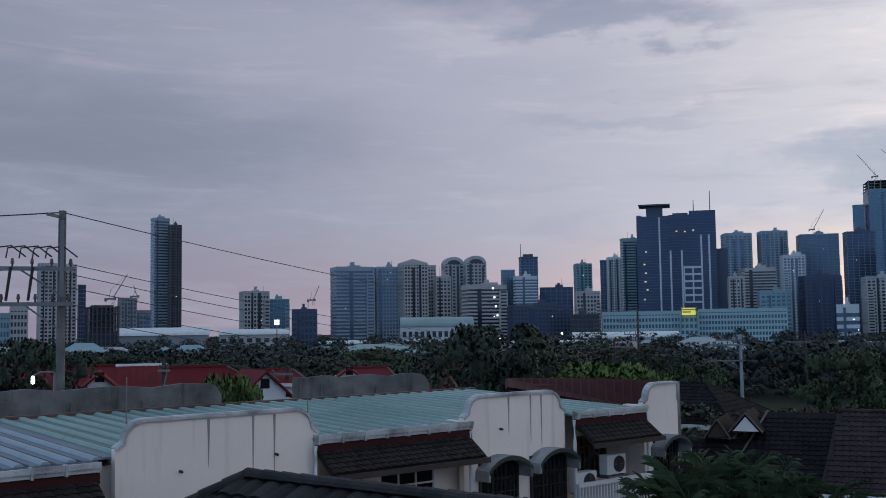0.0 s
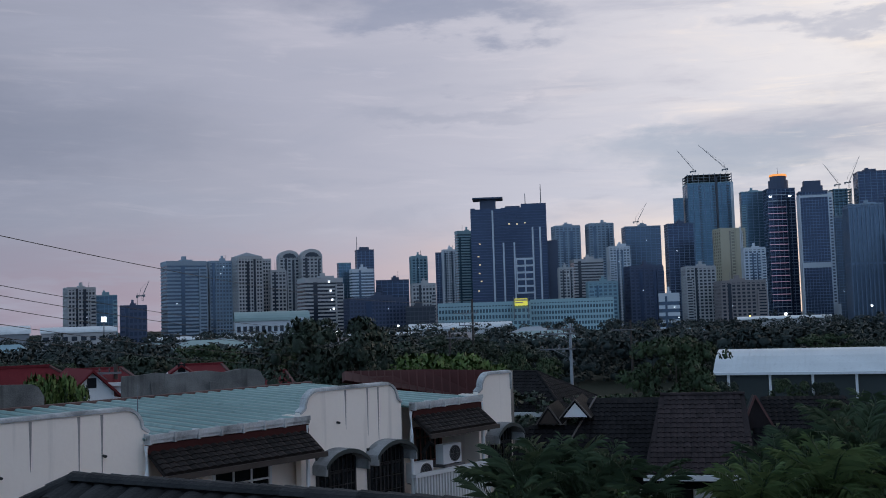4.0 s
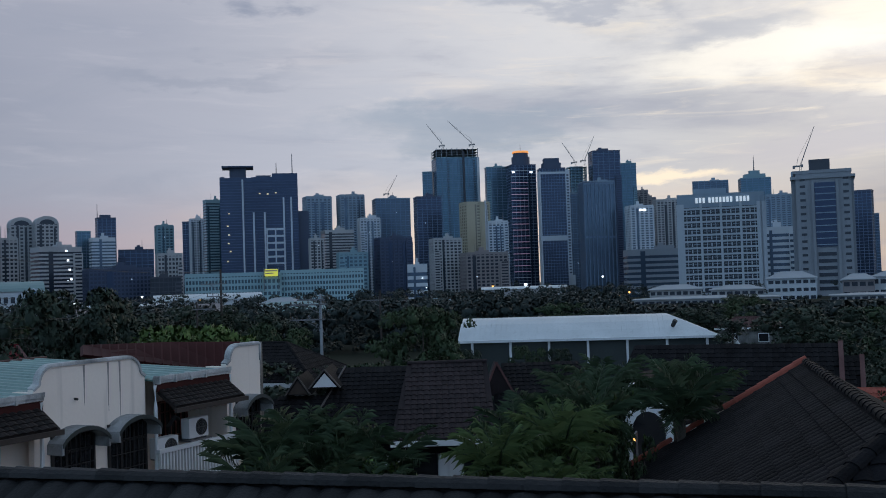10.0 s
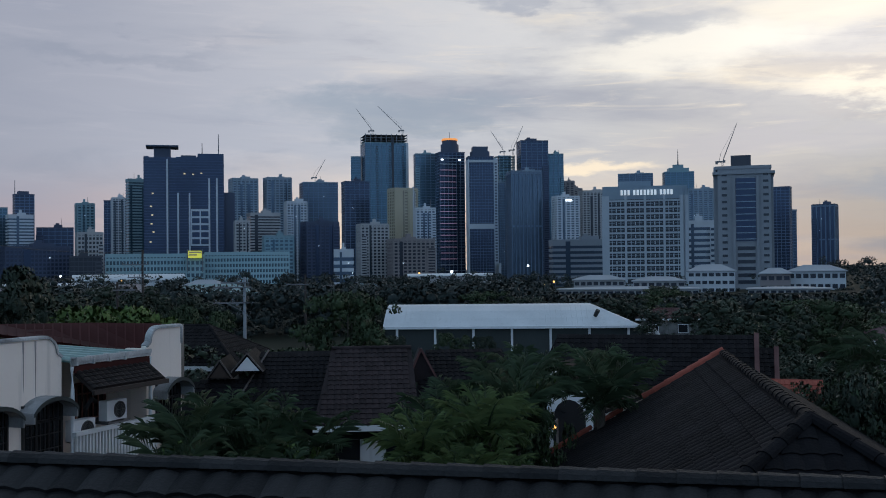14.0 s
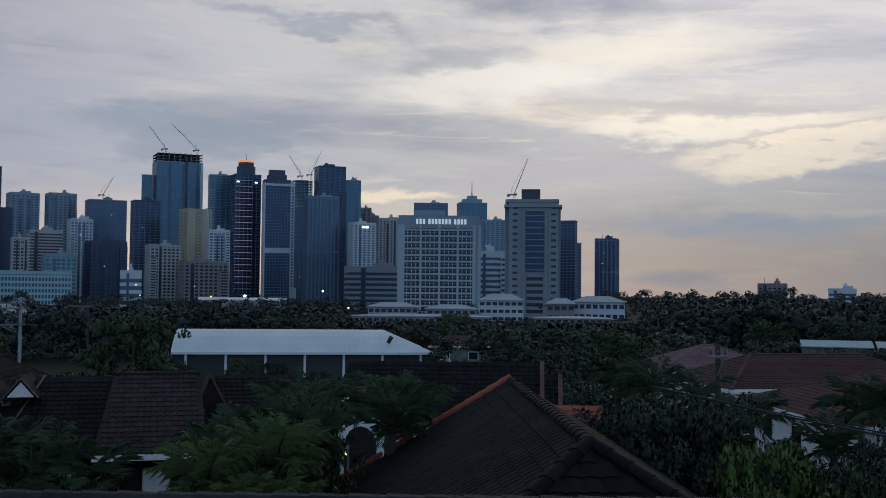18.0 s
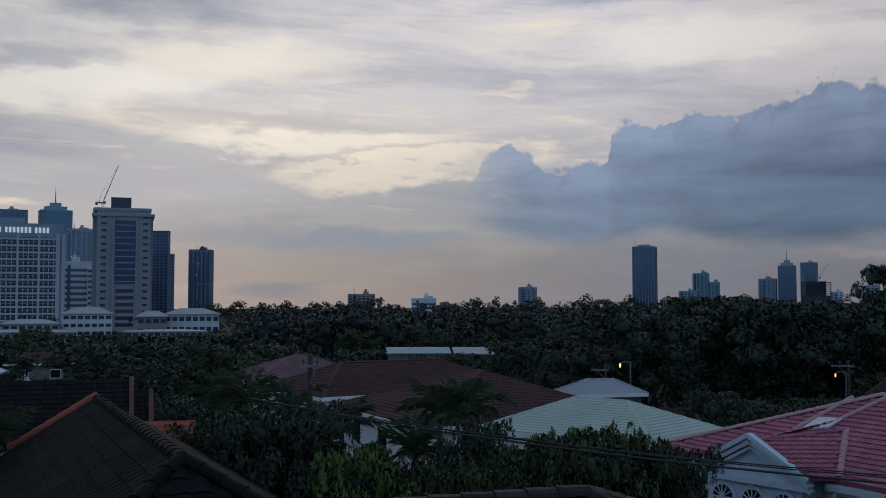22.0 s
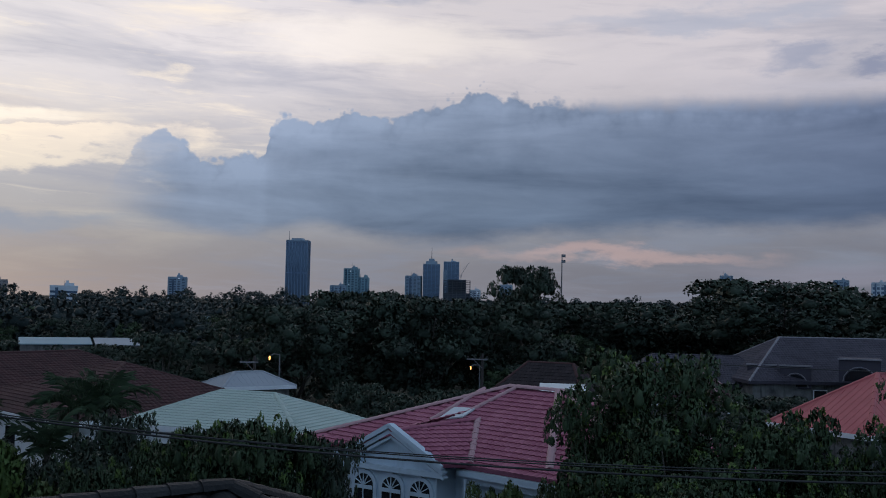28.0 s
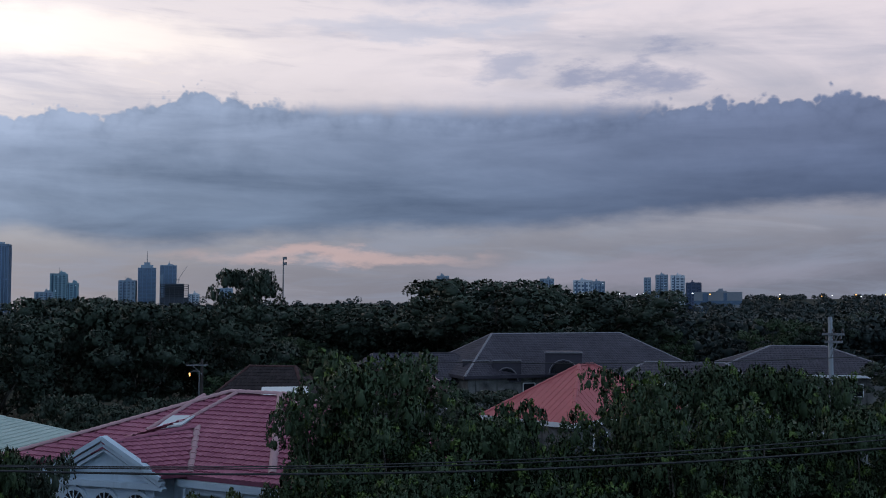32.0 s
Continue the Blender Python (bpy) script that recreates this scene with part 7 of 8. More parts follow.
def brown_house():
    """Brown tiled roof facing the terrace, dark slopes either side, white wall with dark openings below."""
    root = thing("house", pose(*polar(18.0, 42.2), 0, 0, -18.0), "house under brown and sooty tile roofs, white wall below", "house", "houses of the quarter")
    at = lambda az: 42.2 * math.tan(radians(az - 18.0))
    zr, ze, run = 8.2, 5.75, 4.25
    x0, x1, e0, e1 = at(16.06), at(20.41), at(15.0) * 0.9, at(20.9) * 0.9
    roof_slope(root, [(e0, -run, ze), (e1, -run, ze), (x1, 0, zr), (x0, 0, zr)], BROWN_TILE, 0.24, 0.30, name="brown_slope")
    ridge_caps(root, (x0, 0, zr + 0.03), (x1, 0, zr + 0.03), BROWN_TILE, 0.4, 0.12)
    part("eave_trim", Geo().box(e0, e1, -run - 0.1, -run, ze - 0.22, ze - 0.02), WHITE, root)
    # darker slopes to either side, a little lower
    roof_slope(root, [(at(8.3), -run + 0.4, ze), (e0 + 0.5, -run + 0.4, ze), (e0 + 0.9, 0.6, zr - 0.12), (at(12.2), 0.6, zr - 0.12), (at(11.6), -1.2, zr - 1.1), (at(9.0), -1.2, zr - 1.1)], DARK_TILE, 0.24, 0.30)
    roof_slope(root, [(e1 - 0.4, -run + 0.8, ze), (at(27.0), -run + 0.8, ze), (at(25.6), 1.2, zr - 0.2), (at(21.3), 1.2, zr - 0.2)], DARK_TILE, 0.24, 0.30)
    # steep little gable beside the brown slope
    g = part("dormer_gable", Geo().prism([(x1 - 0.15, zr - 1.3), (x1 + 1.0, zr - 1.3), (x1 + 0.35, zr - 0.05)], -0.9, 1.0), BROWN_TILE, root)
    part("verge_board", Geo().beam((x1 + 0.35, -0.95, zr + 0.02), (x1 + 1.05, -0.95, zr - 1.3), 0.12, 0.08).beam((x1 + 0.35, -0.95, zr + 0.02), (x1 - 0.2, -0.95, zr - 1.3), 0.12, 0.08), VERGE, g)
    part("wall", Geo().box(at(9.0), at(26.0), -run + 0.9, 2.0, 0, ze - 0.1), WHITE, root)
    part("opening", Geo().box(at(15.5) * 0.9, at(17.55) * 0.9, -run + 0.8, -run + 0.95, 3.6, 5.1), DARK_GLASS, root)
    part("opening", Geo().box(at(19.0) * 0.9, at(21.0) * 0.9, -run + 0.8, -run + 0.95, 3.6, 5.1), DARK_GLASS, root)
    # dark strip put on the wall for the shade under the eave
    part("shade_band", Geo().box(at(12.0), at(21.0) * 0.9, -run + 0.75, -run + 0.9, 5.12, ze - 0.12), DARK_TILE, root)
    # triangular dormer and pale gable on the left slope
    for c, zz, wd, hh, mt in ((at(10.35), 7.6, 0.5, 0.72, DARK_GLASS), (at(11.75), 7.85, 0.62, 0.72, WHITE)):
        dm = part("dormer", Geo().prism([(c - wd, zz - hh * 0.5), (c + wd, zz - hh * 0.5), (c, zz + hh * 0.5)], -1.6, 1.5), DARK_TILE, root)
        part("dormer_face", Geo().prism([(c - wd * 0.75, zz - hh * 0.45), (c + wd * 0.75, zz - hh * 0.45), (c, zz + hh * 0.30)], -1.63, -1.58), mt, dm)
        part("verge_board", Geo().beam((c, -1.66, zz + hh * 0.5), (c + wd, -1.66, zz - hh * 0.5), 0.07, 0.05).beam((c, -1.66, zz + hh * 0.5), (c - wd, -1.66, zz - hh * 0.5), 0.07, 0.05), GREY_WOOD, dm)
    part("hip_board", Geo().beam((at(12.6), 0.5, zr - 0.05), (at(10.9), -run + 0.5, ze + 0.1), 0.06, 0.05), GREY_WOOD, root)


brown_house()


def back_house():
    """Dark slope with red verge boards beyond the wing, and the small orange tile roof in front of it."""
    root = thing("house", pose(*polar(35.0, 53), 0, 0, -35.0), "house under a sooty roof with red verge boards", "house", "houses of the quarter")
    at = lambda az: 53 * math.tan(radians(az - 35.0))
    roof_slope(root, [(at(27.5), -4, 5.4), (at(38.9) * 0.93, -4, 5.4), (at(38.9), 0, 7.95), (at(28.5), 0, 7.95)], DARK_TILE, 0.3, 0.36)
    part("verge_board", Geo().beam((at(38.9) + 0.05, 0, 8.0), (at(38.9) * 0.93 + 0.05, -4, 5.5), 0.22, 0.14), VERGE, root)
    part("verge_board", Geo().beam((at(40.0), 0.6, 7.3), (at(40.0) * 0.94, -3, 5.4), 0.22, 0.14), VERGE, root)
    roof_slope(root, [(at(38.9), -2.8, 5.4), (at(40.0) * 0.94, -2.8, 5.4), (at(40.0), 0.6, 7.3), (at(38.9), 0.6, 7.3)], DARK_TILE, 0.3, 0.36)
    part("wall", Geo().box(at(27.8), at(38.6), -3.4, 3, 0, 5.4), STUCCO, root)
    small = thing("lean_to_roof", pose(*polar(40.9, 46), 0, 0, -40.9), "small lean-to under orange-red roof tiles", "roof")
    roof_slope(small, [(-1.15, -1.3, 5.75), (1.15, -1.3, 5.75), (1.05, 0, 6.6), (-1.0, 0, 6.6)], RED_TILE, 0.22, 0.28, True)
    part("wall", Geo().box(-1.05, 1.05, -1.1, 0.9, 0, 5.7).box(-1.0, 1.0, 0, 0.9, 5.6, 6.5), BROWN_TILE, small)
    part("beam", Geo().box(-1.3, 2.6, -1.5, -1.3, 5.45, 5.62), BROWN_TILE, small)


back_house()


def chapel_wall():
    """A white curved gable wall with an arched recess, half hidden by palms."""
    root = thing("white_gable_wall", pose(*polar(29.0, 40), 0, 0, -50), "white curved gable wall with an arched opening", "wall")
    n = 10
    out = [(-1.6, 0), (1.2, 0), (1.2, 6.2)] + [(1.2 - 2.2 * (i / n), 6.2 + 1.25 * math.sin(math.pi / 2 * i / n)) for i in range(1, n + 1)] + [(-1.6, 7.4)]
    part("gable_wall", Geo().prism(out, 0, 0.3), WHITE, root)
    part("arched_opening", Geo().prism([(-0.6, 4.2), (0.7, 4.2)] + [(0.05 + 0.65 * math.cos(math.pi * i / 8), 5.6 + 0.75 * math.sin(math.pi * i / 8)) for i in range(9)], -0.03, 0.02), DARK_GLASS, root)
    part("wall", Geo().box(-1.6, 1.2, 0.3, 6, 0, 5.2), WHITE, root)
    part("roof_slope", Geo().add([(-1.8, 0.3, 7.4), (1.4, 0.3, 6.0), (1.4, 6, 6.0), (-1.8, 6, 7.4), (-1.8, 0.3, 7.25), (1.4, 0.3, 5.85), (1.4, 6, 5.85), (-1.8, 6, 7.25)],
                                 [(0, 1, 2, 3), (7, 6, 5, 4), (0, 4, 5, 1), (1, 5, 6, 2), (2, 6, 7, 3), (3, 7, 4, 0)]), DARK_TILE, root)
    lamp = thing("wall_lamp", pose(*polar(28.2, 36.5, 5.75)), "lit warm porch lamp", "lamp")
    bm = Geo().tube([(0, 0, 0), (0, 0, 0.1), (0, 0, 0.22)], [0.05, 0.10, 0.05], 8)
    part("globe", bm, LAMP_WARM, lamp)
    part("bracket", Geo().beam((0, 0, 0.2), (0.3, 0.3, 0.3), 0.04), STEEL, lamp)
    part("post", Geo().beam((0.3, 0.3, -5.7), (0.3, 0.3, 0.32), 0.06), STEEL, lamp)


chapel_wall()


def sports_hall():
    """A long hall under a shallow white vault; dark side wall in panels, white gutter and corner."""
    root = thing("sports_hall", pose(*polar(26.0, 112), 0, 0, -26.0), "long hall with a white sheet roof and dark walls", "hall")
    at = lambda az: 106 * math.tan(radians(az - 26.0))
    x0, x1 = at(18.6), at(33.35)
    n = 8
    roof = Geo()
    prof = [(-6 + 12 * i / n, 5.25 + 2.1 * math.sin(math.pi * i / n)) for i in range(n + 1)]
    for i in range(n):
        (y0, z0), (y1, z1) = prof[i], prof[i + 1]
        k0, k1 = 0.6 + 4.8 * math.sin(math.pi * i / n), 0.6 + 4.8 * math.sin(math.pi * (i + 1) / n)
        roof.add([(x0 + 0.5, y0, z0), (x1 - k0, y0, z0), (x1 - k1, y1, z1), (x0 + 0.5, y1, z1)], [(0, 1, 2, 3)])
        roof.add([(x1, 0, 4.6), (x1 - k1, y1, z1), (x1 - k0, y0, z0)], [(0, 1, 2)])
    rf = part("roof", roof, PALE_SHEET, root)
    part("seams", seam_lines(x0, x1, prof), PALE_SHEET, rf, kind="stuff")
    part("gutter", Geo().box(x0, x1 + 0.2, -6.3, -5.9, 5.05, 5.3), WHITE, root)
    part("wall", Geo().box(x0 + 0.2, x1 - 0.2, -5.8, 5.8, 0, 5.1), DARK_WALL, root)
    for k in range(7):
        x = x0 + (x1 - x0) * (k + 0.5) / 7
        part("column", Geo().box(x - 0.12, x + 0.12, -6.0, -5.8, 0, 5.05), WHITE, root)
    part("corner_wall", Geo().box(x1 - 3.6, x1 + 0.1, -6.05, -5.8, 3.0, 4.0), WHITE, root)
    part("rain_pipe", Geo().tube([(x1 + 0.2, -6.2, 5.2), (x1 + 1.2, -6.2, 3.9)], [0.3, 0.25], 8), PALE_SHEET, root)
    part("roof_vent", Geo().tube([(x1 - 5.2, -4.6, 6.2), (x1 - 4.9, -4.9, 6.8)], [0.2, 0.24], 10), BLACK, root)


def seam_lines(x0, x1, prof):
    g = Geo()
    for k in range(1, 40):
        x = x0 + 0.5 + (x1 - x0 - 5.9) * k / 40
        for (y0, z0), (y1, z1) in zip(prof[:4], prof[1:5]):
            g.beam((x, y0, z0 + 0.02), (x, y1, z1 + 0.02), 0.06, 0.05)
    return g


sports_hall()


# ---------------------------------------------------------------- the white house with the pink roof
def pink_house():
    """Pink tiled hip roof, and towards the terrace a white pedimented front with arched windows."""
    m = Matrix(((-0.471, 0.882, 0, 35.68), (-0.882, -0.471, 0, 9.80), (0, 0, 1, 0), (0, 0, 0, 1)))
    root = thing("house", m, "white house with pedimented gable, arched windows and pink tiles", "house", "houses of the quarter")
    e, z = 5.6, 8.1
    a, b, f, k = -9.2, 8.5, 1.0, 10.0
    r0, r1, ry = -1.4, 1.5, 5.4
    T = (0.26, 0.27)
    roof_slope(root, [(a, f, e), (b, f, e), (r1, ry, z), (r0, ry, z)], PINK_TILE, *T, roll=0.035, step=0.05)
    roof_slope(root, [(b, k, e), (a, k, e), (r0, ry, z), (r1, ry, z)], PINK_TILE, *T, roll=0.035, step=0.05)
    roof_slope(root, [(b, f, e), (b, k, e), (r1, ry, z)], PINK_TILE, *T, roll=0.035, step=0.05)
    roof_slope(root, [(a, k, e), (a, f, e), (r0, ry, z)], PINK_TILE, *T, roll=0.035, step=0.05)
    up = Vector((0, 0, 0.07))
    for p, q in (((r0, ry, z), (r1, ry, z)), ((b, f, e), (r1, ry, z)), ((a, f, e), (r0, ry, z)), ((b, k, e), (r1, ry, z)), ((a, k, e), (r0, ry, z))):
        ridge_caps(root, Vector(p) + up, Vector(q) + up, ROSE_TRIM, 0.4, 0.14, "pale rose ridge tile")
    # pale bands running up the front slope, with a skylight between two of them
    slope = (z - e) / (ry - f)
    on = lambda x, y, h=0.09: Vector((x, y, e + (y - f) * slope + h))
    ridge_caps(root, on(1.1, ry - 0.05), on(3.75, f + 0.4), ROSE_TRIM, 0.4, 0.15, "pale rose band of tiles")
    ridge_caps(root, on(-3.42, 2.94), on(-2.48, ry - 0.3), ROSE_TRIM, 0.4, 0.12, "pale rose band of tiles")
    ridge_caps(root, on(-2.2, 3.45), on(-1.04, ry - 0.1), ROSE_TRIM, 0.4, 0.12, "pale rose band of tiles")
    ridge_caps(root, on(0.42, f + 0.08), on(-1.26, 3.36), ROSE_TRIM, 0.4, 0.13, "pale rose band of tiles")
    panel = ((-3.05, 2.98), (-1.98, 3.25), (-1.82, 3.80), (-2.86, 3.72))
    sk = Geo().add([on(x, y, h) for h in (0.1, 0.16) for x, y in panel], [(3, 2, 1, 0), (4, 5, 6, 7), (0, 1, 5, 4), (1, 2, 6, 5), (2, 3, 7, 6), (3, 0, 4, 7)])
    part("skylight", sk, PALE_SHEET, root, "pale skylight panel")
    # walls and the front
    part("wall", Geo().box(a + 0.5, b - 0.5, f + 0.6, k - 0.5, 0, e - 0.1), PALE_BLUE, root)
    part("cornice", Geo().box(0, b, f - 0.1, f + 0.55, e - 0.35, e - 0.12).box(0, b, f + 0.1, f + 0.6, e - 0.6, e - 0.35), PALE_BLUE, root)
    g0, g1 = -4.80, -0.20
    c = (g0 + g1) / 2
    top = 6.89
    # the porch front stands at an angle to the house
    skew = Matrix.Translation((c, 0.1, 0)) @ pose(0, 0, 0, 0, 0, 9) @ Matrix.Translation((-c, -0.1, 0))
    gable = part("front_gable", Geo().prism([(g0 + 0.35, 0), (g1 - 0.35, 0), (g1 - 0.35, e - 0.1), (c, top - 0.25), (g0 + 0.35, e - 0.1)], 0.1, 2.5), PALE_BLUE, root)
    gable.matrix_local = skew
    for s in (g0 - 0.1, g1 + 0.1):
        for dz, dy, th in ((0.0, -0.15, 0.16), (-0.22, -0.05, 0.14), (-0.42, 0.02, 0.10)):
            part("pediment_moulding", Geo().beam((s, dy, e + dz), (c, dy, top + dz), 0.3, th), PALE_BLUE, gable)
    part("pediment_base", Geo().box(g0, g1, -0.12, 0.15, e - 0.42, e - 0.22), PALE_BLUE, gable)
    apex, valley = skew @ Vector((c, -0.2, top + 0.14)), Vector((-1.26, 3.36, 6.98))
    foot_l, foot_r = skew @ Vector((g0 - 0.15, -0.2, e + 0.10)), skew @ Vector((g1 + 0.15, -0.2, e + 0.10))
    low = Vector((0.45, f + 0.05, e + 0.10))
    flat = (low - foot_r).cross(valley - foot_r)
    apex.z = foot_r.z - (flat.x * (apex.x - foot_r.x) + flat.y * (apex.y - foot_r.y)) / flat.z
    roof_slope(root, [foot_r, low, valley, apex], PINK_TILE, *T, roll=0.035, step=0.05)
    roof_slope(root, [(-5.6, 2.4, e + 0.10), foot_l, apex, valley], PINK_TILE, *T, roll=0.035, step=0.05)
    ridge_caps(root, apex + Vector((0, 0, 0.06)), valley + Vector((0, 0, 0.06)), PINK_TILE, 0.4, 0.12)
    n = 10
    for x in (c - 1.3, c, c + 1.3):
        arch = [(x + 0.43 * math.cos(math.pi * i / n), 4.55 + 0.43 * math.sin(math.pi * i / n)) for i in range(n + 1)]
        surround = [(x + 0.57 * math.cos(math.pi * i / n), 4.55 + 0.57 * math.sin(math.pi * i / n)) for i in range(n + 1)]
        w = part("arched_window", Geo().prism([(x + 0.57, 2.8)] + surround + [(x - 0.57, 2.8)], 0.0, 0.12), PALE_BLUE, root)
        w.matrix_local = skew
        part("pane", Geo().prism([(x + 0.43, 2.9)] + arch + [(x - 0.43, 2.9)], -0.03, 0.0), DARK_GLASS, w)
        fan = Geo()
        for i in range(1, 6):
            t = math.pi * i / 6
            fan.beam((x, -0.05, 4.55), (x + 0.43 * math.cos(t), -0.05, 4.55 + 0.43 * math.sin(t)), 0.035, 0.03)
        fan.box(x - 0.43, x + 0.43, -0.07, -0.03, 4.42, 4.56).box(x - 0.02, x + 0.02, -0.07, -0.03, 2.9, 4.5).box(x - 0.43, x + 0.43, -0.07, -0.03, 3.6, 3.64)
        part("fanlight_bars", fan, PALE_BLUE, w)
        part("keystone", Geo().prism([(x - 0.09, 5.1), (x + 0.09, 5.1), (x + 0.14, 5.36), (x - 0.14, 5.36)], -0.05, 0.02), PALE_BLUE, w)
    window(root, 2.2, 3.2, 3.2, 4.6, f + 0.55)
    part("pipe", Geo().tube([(0.35, 0.9, 0), (0.35, 0.9, e - 0.4)], [0.05, 0.05], 8), PALE_BLUE, root)


pink_house()
canopy = thing("canopy", pose(*polar(81.2, 50), 0, 0, -81), "small pale blue sheet canopy on posts", "canopy")
part("sheet", Geo().add([(-1.1, -0.9, 7.35), (1.1, -0.9, 7.35), (1.1, 0.9, 7.65), (-1.1, 0.9, 7.65), (-1.1, -0.9, 7.3), (1.1, -0.9, 7.3), (1.1, 0.9, 7.6), (-1.1, 0.9, 7.6)],
                        [(0, 1, 2, 3), (7, 6, 5, 4), (0, 4, 5, 1), (1, 5, 6, 2), (2, 6, 7, 3), (3, 7, 4, 0)]), PALE_SHEET, canopy)
for x in (-1, 1):
    part("post", Geo().box(x - 0.05, x + 0.05, -0.8, -0.7, 0, 7.3), STEEL, canopy)
hip_house(*polar(64.1, 84)[:2], -40, 5.4, 3.6, 4.6, 5.6, 2.4, PALE_FAR, CONCRETE, "low house under pale bluish sheet roofing", 0.4, sheet=True)
for x, y, w, z, words in ((*polar(54.2, 130)[:2], 8, 6.2, "long low shed under a pale blue sheet roof"), (*polar(109.5, 46)[:2], 3.4, 6.9, "small carport under a pale sheet roof"), (*polar(57.3, 120)[:2], 5, 6.6, "low shed under a pale cream roof")):
    sh = thing("shed", pose(x, y, 0, 0, 0, -52), words, "shed")
    part("sheet", Geo().add([(-w / 2, -2, z - 0.6), (w / 2, -2, z - 0.6), (w / 2, 2, z), (-w / 2, 2, z), (-w / 2, -2, z - 0.7), (w / 2, -2, z - 0.7), (w / 2, 2, z - 0.1), (-w / 2, 2, z - 0.1)],
                            [(0, 1, 2, 3), (7, 6, 5, 4), (0, 4, 5, 1), (1, 5, 6, 2), (2, 6, 7, 3), (3, 7, 4, 0)]), PALE_FAR if w < 6 else WALLS["teal"], sh)
    part("wall", Geo().box(-w / 2 + 0.2, w / 2 - 0.2, -1.8, 1.8, 0, z - 0.75), CONCRETE, sh)


# ---------------------------------------------------------------- the cream townhouse row
def bay_outline(x0, x1, top, left=True, right=True, r=0.42):
    """A parapet with rounded, stepped shoulders."""
    pts = [(x1 + (0.16 if right else 0), 0), (x1 + (0.16 if right else 0), top - r - 0.10)]
    if right:
        pts += [(x1 - r + r * math.cos(math.pi / 2 * i / 6), top - r + r * math.sin(math.pi / 2 * i / 6)) for i in range(7)]
    else:
        pts += [(x1, top)]
    if left:
        pts += [(x0 + r - r * math.sin(math.pi / 2 * i / 6), top - r + r * math.cos(math.pi / 2 * i / 6)) for i in range(7)]
        pts += [(x0 - 0.16, top - r - 0.10), (x0 - 0.16, 0)]
    else:
        pts += [(x0, top), (x0, 0)]
    return pts


def awning(root, x0, x1, zt, zb, y1, out):
    """A strip of brown roof tiles over the windows, with boards under it."""
    aw = part("tiled_awning", Geo().add([(x0, y1, zt), (x1, y1, zt), (x1, y1 - out, zb), (x0, y1 - out, zb)] + [(x0, y1, zt - 0.1), (x1, y1, zt - 0.1), (x1, y1 - out, zb - 0.1), (x0, y1 - out, zb - 0.1)],
                                        [(3, 2, 1, 0), (4, 5, 6, 7), (0, 1, 5, 4), (1, 2, 6, 5), (2, 3, 7, 6), (3, 0, 4, 7)]), AWNING_TILE, root, "brown weathered tile awning")
    tw, rows = 0.22, 5
    tl = math.hypot(out, zt - zb) / rows
    key = ("awning", round(tl, 3))
    if key not in TILE_MESH:
        v, f = tile_shape(tw, tl, 0.035, 0.025)
        TILE_MESH[key] = Geo().add(v, f).mesh("roof_tile", AWNING_TILE)
    ey = Vector((0, out, zt - zb)).normalized()
    ex = Vector((1, 0, 0))
    nr = ex.cross(ey)
    m = Matrix((ex, ey, nr)).transposed().to_4x4()
    for r in range(rows):
        for k in range(0 if x0 > 0 else int(-x0 / tw) + 10, int((x1 - x0) / tw)):
            ob = new("roof_tile", TILE_MESH[key])
            ob.parent = aw
            ob.matrix_local = Matrix.Translation(Vector((x0 + k * tw, y1 - out, zb)) + ey * (r * tl) + nr * 0.005) @ m
    part("gutter_board", Geo().box(x0 - 0.05, x1 + 0.05, y1 - out - 0.08, y1 - out, zb - 0.14, zb - 0.02), WOOD_DARK, aw)


def hood(root, x0, x1, zs, rise, out):
    """An arched canopy of mossy concrete over a grilled window."""
    n = 10
    c, w = (x0 + x1) / 2, (x1 - x0) / 2
    turn = [math.pi * (0.17 + 0.66 * i / n) for i in range(n + 1)]
    wide = math.cos(math.pi * 0.17)
    arc = [(c + w * math.cos(t) / wide, zs + rise * (math.sin(t) - 0.51) / 0.49) for t in turn]
    inner = [(x, z - 0.06) for x, z in arc]
    g = Geo().prism(arc + inner[::-1], -out, 0)
    h = part("arched_hood", g, HOOD, root, "mossy arched concrete hood")
    for x in (x0 - 0.02, x1 - 0.06):
        part("hood_rim", Geo().prism(arc + [(p, q - 0.10) for p, q in arc[::-1]], -out - 0.025, -out), DARK_WALL, h, "dark metal rim") if x < c else None
        part("hood_cheek", Geo().box(x, x + 0.06, -out, 0, zs - 0.26, zs - 0.03), HOOD, h)
    return h


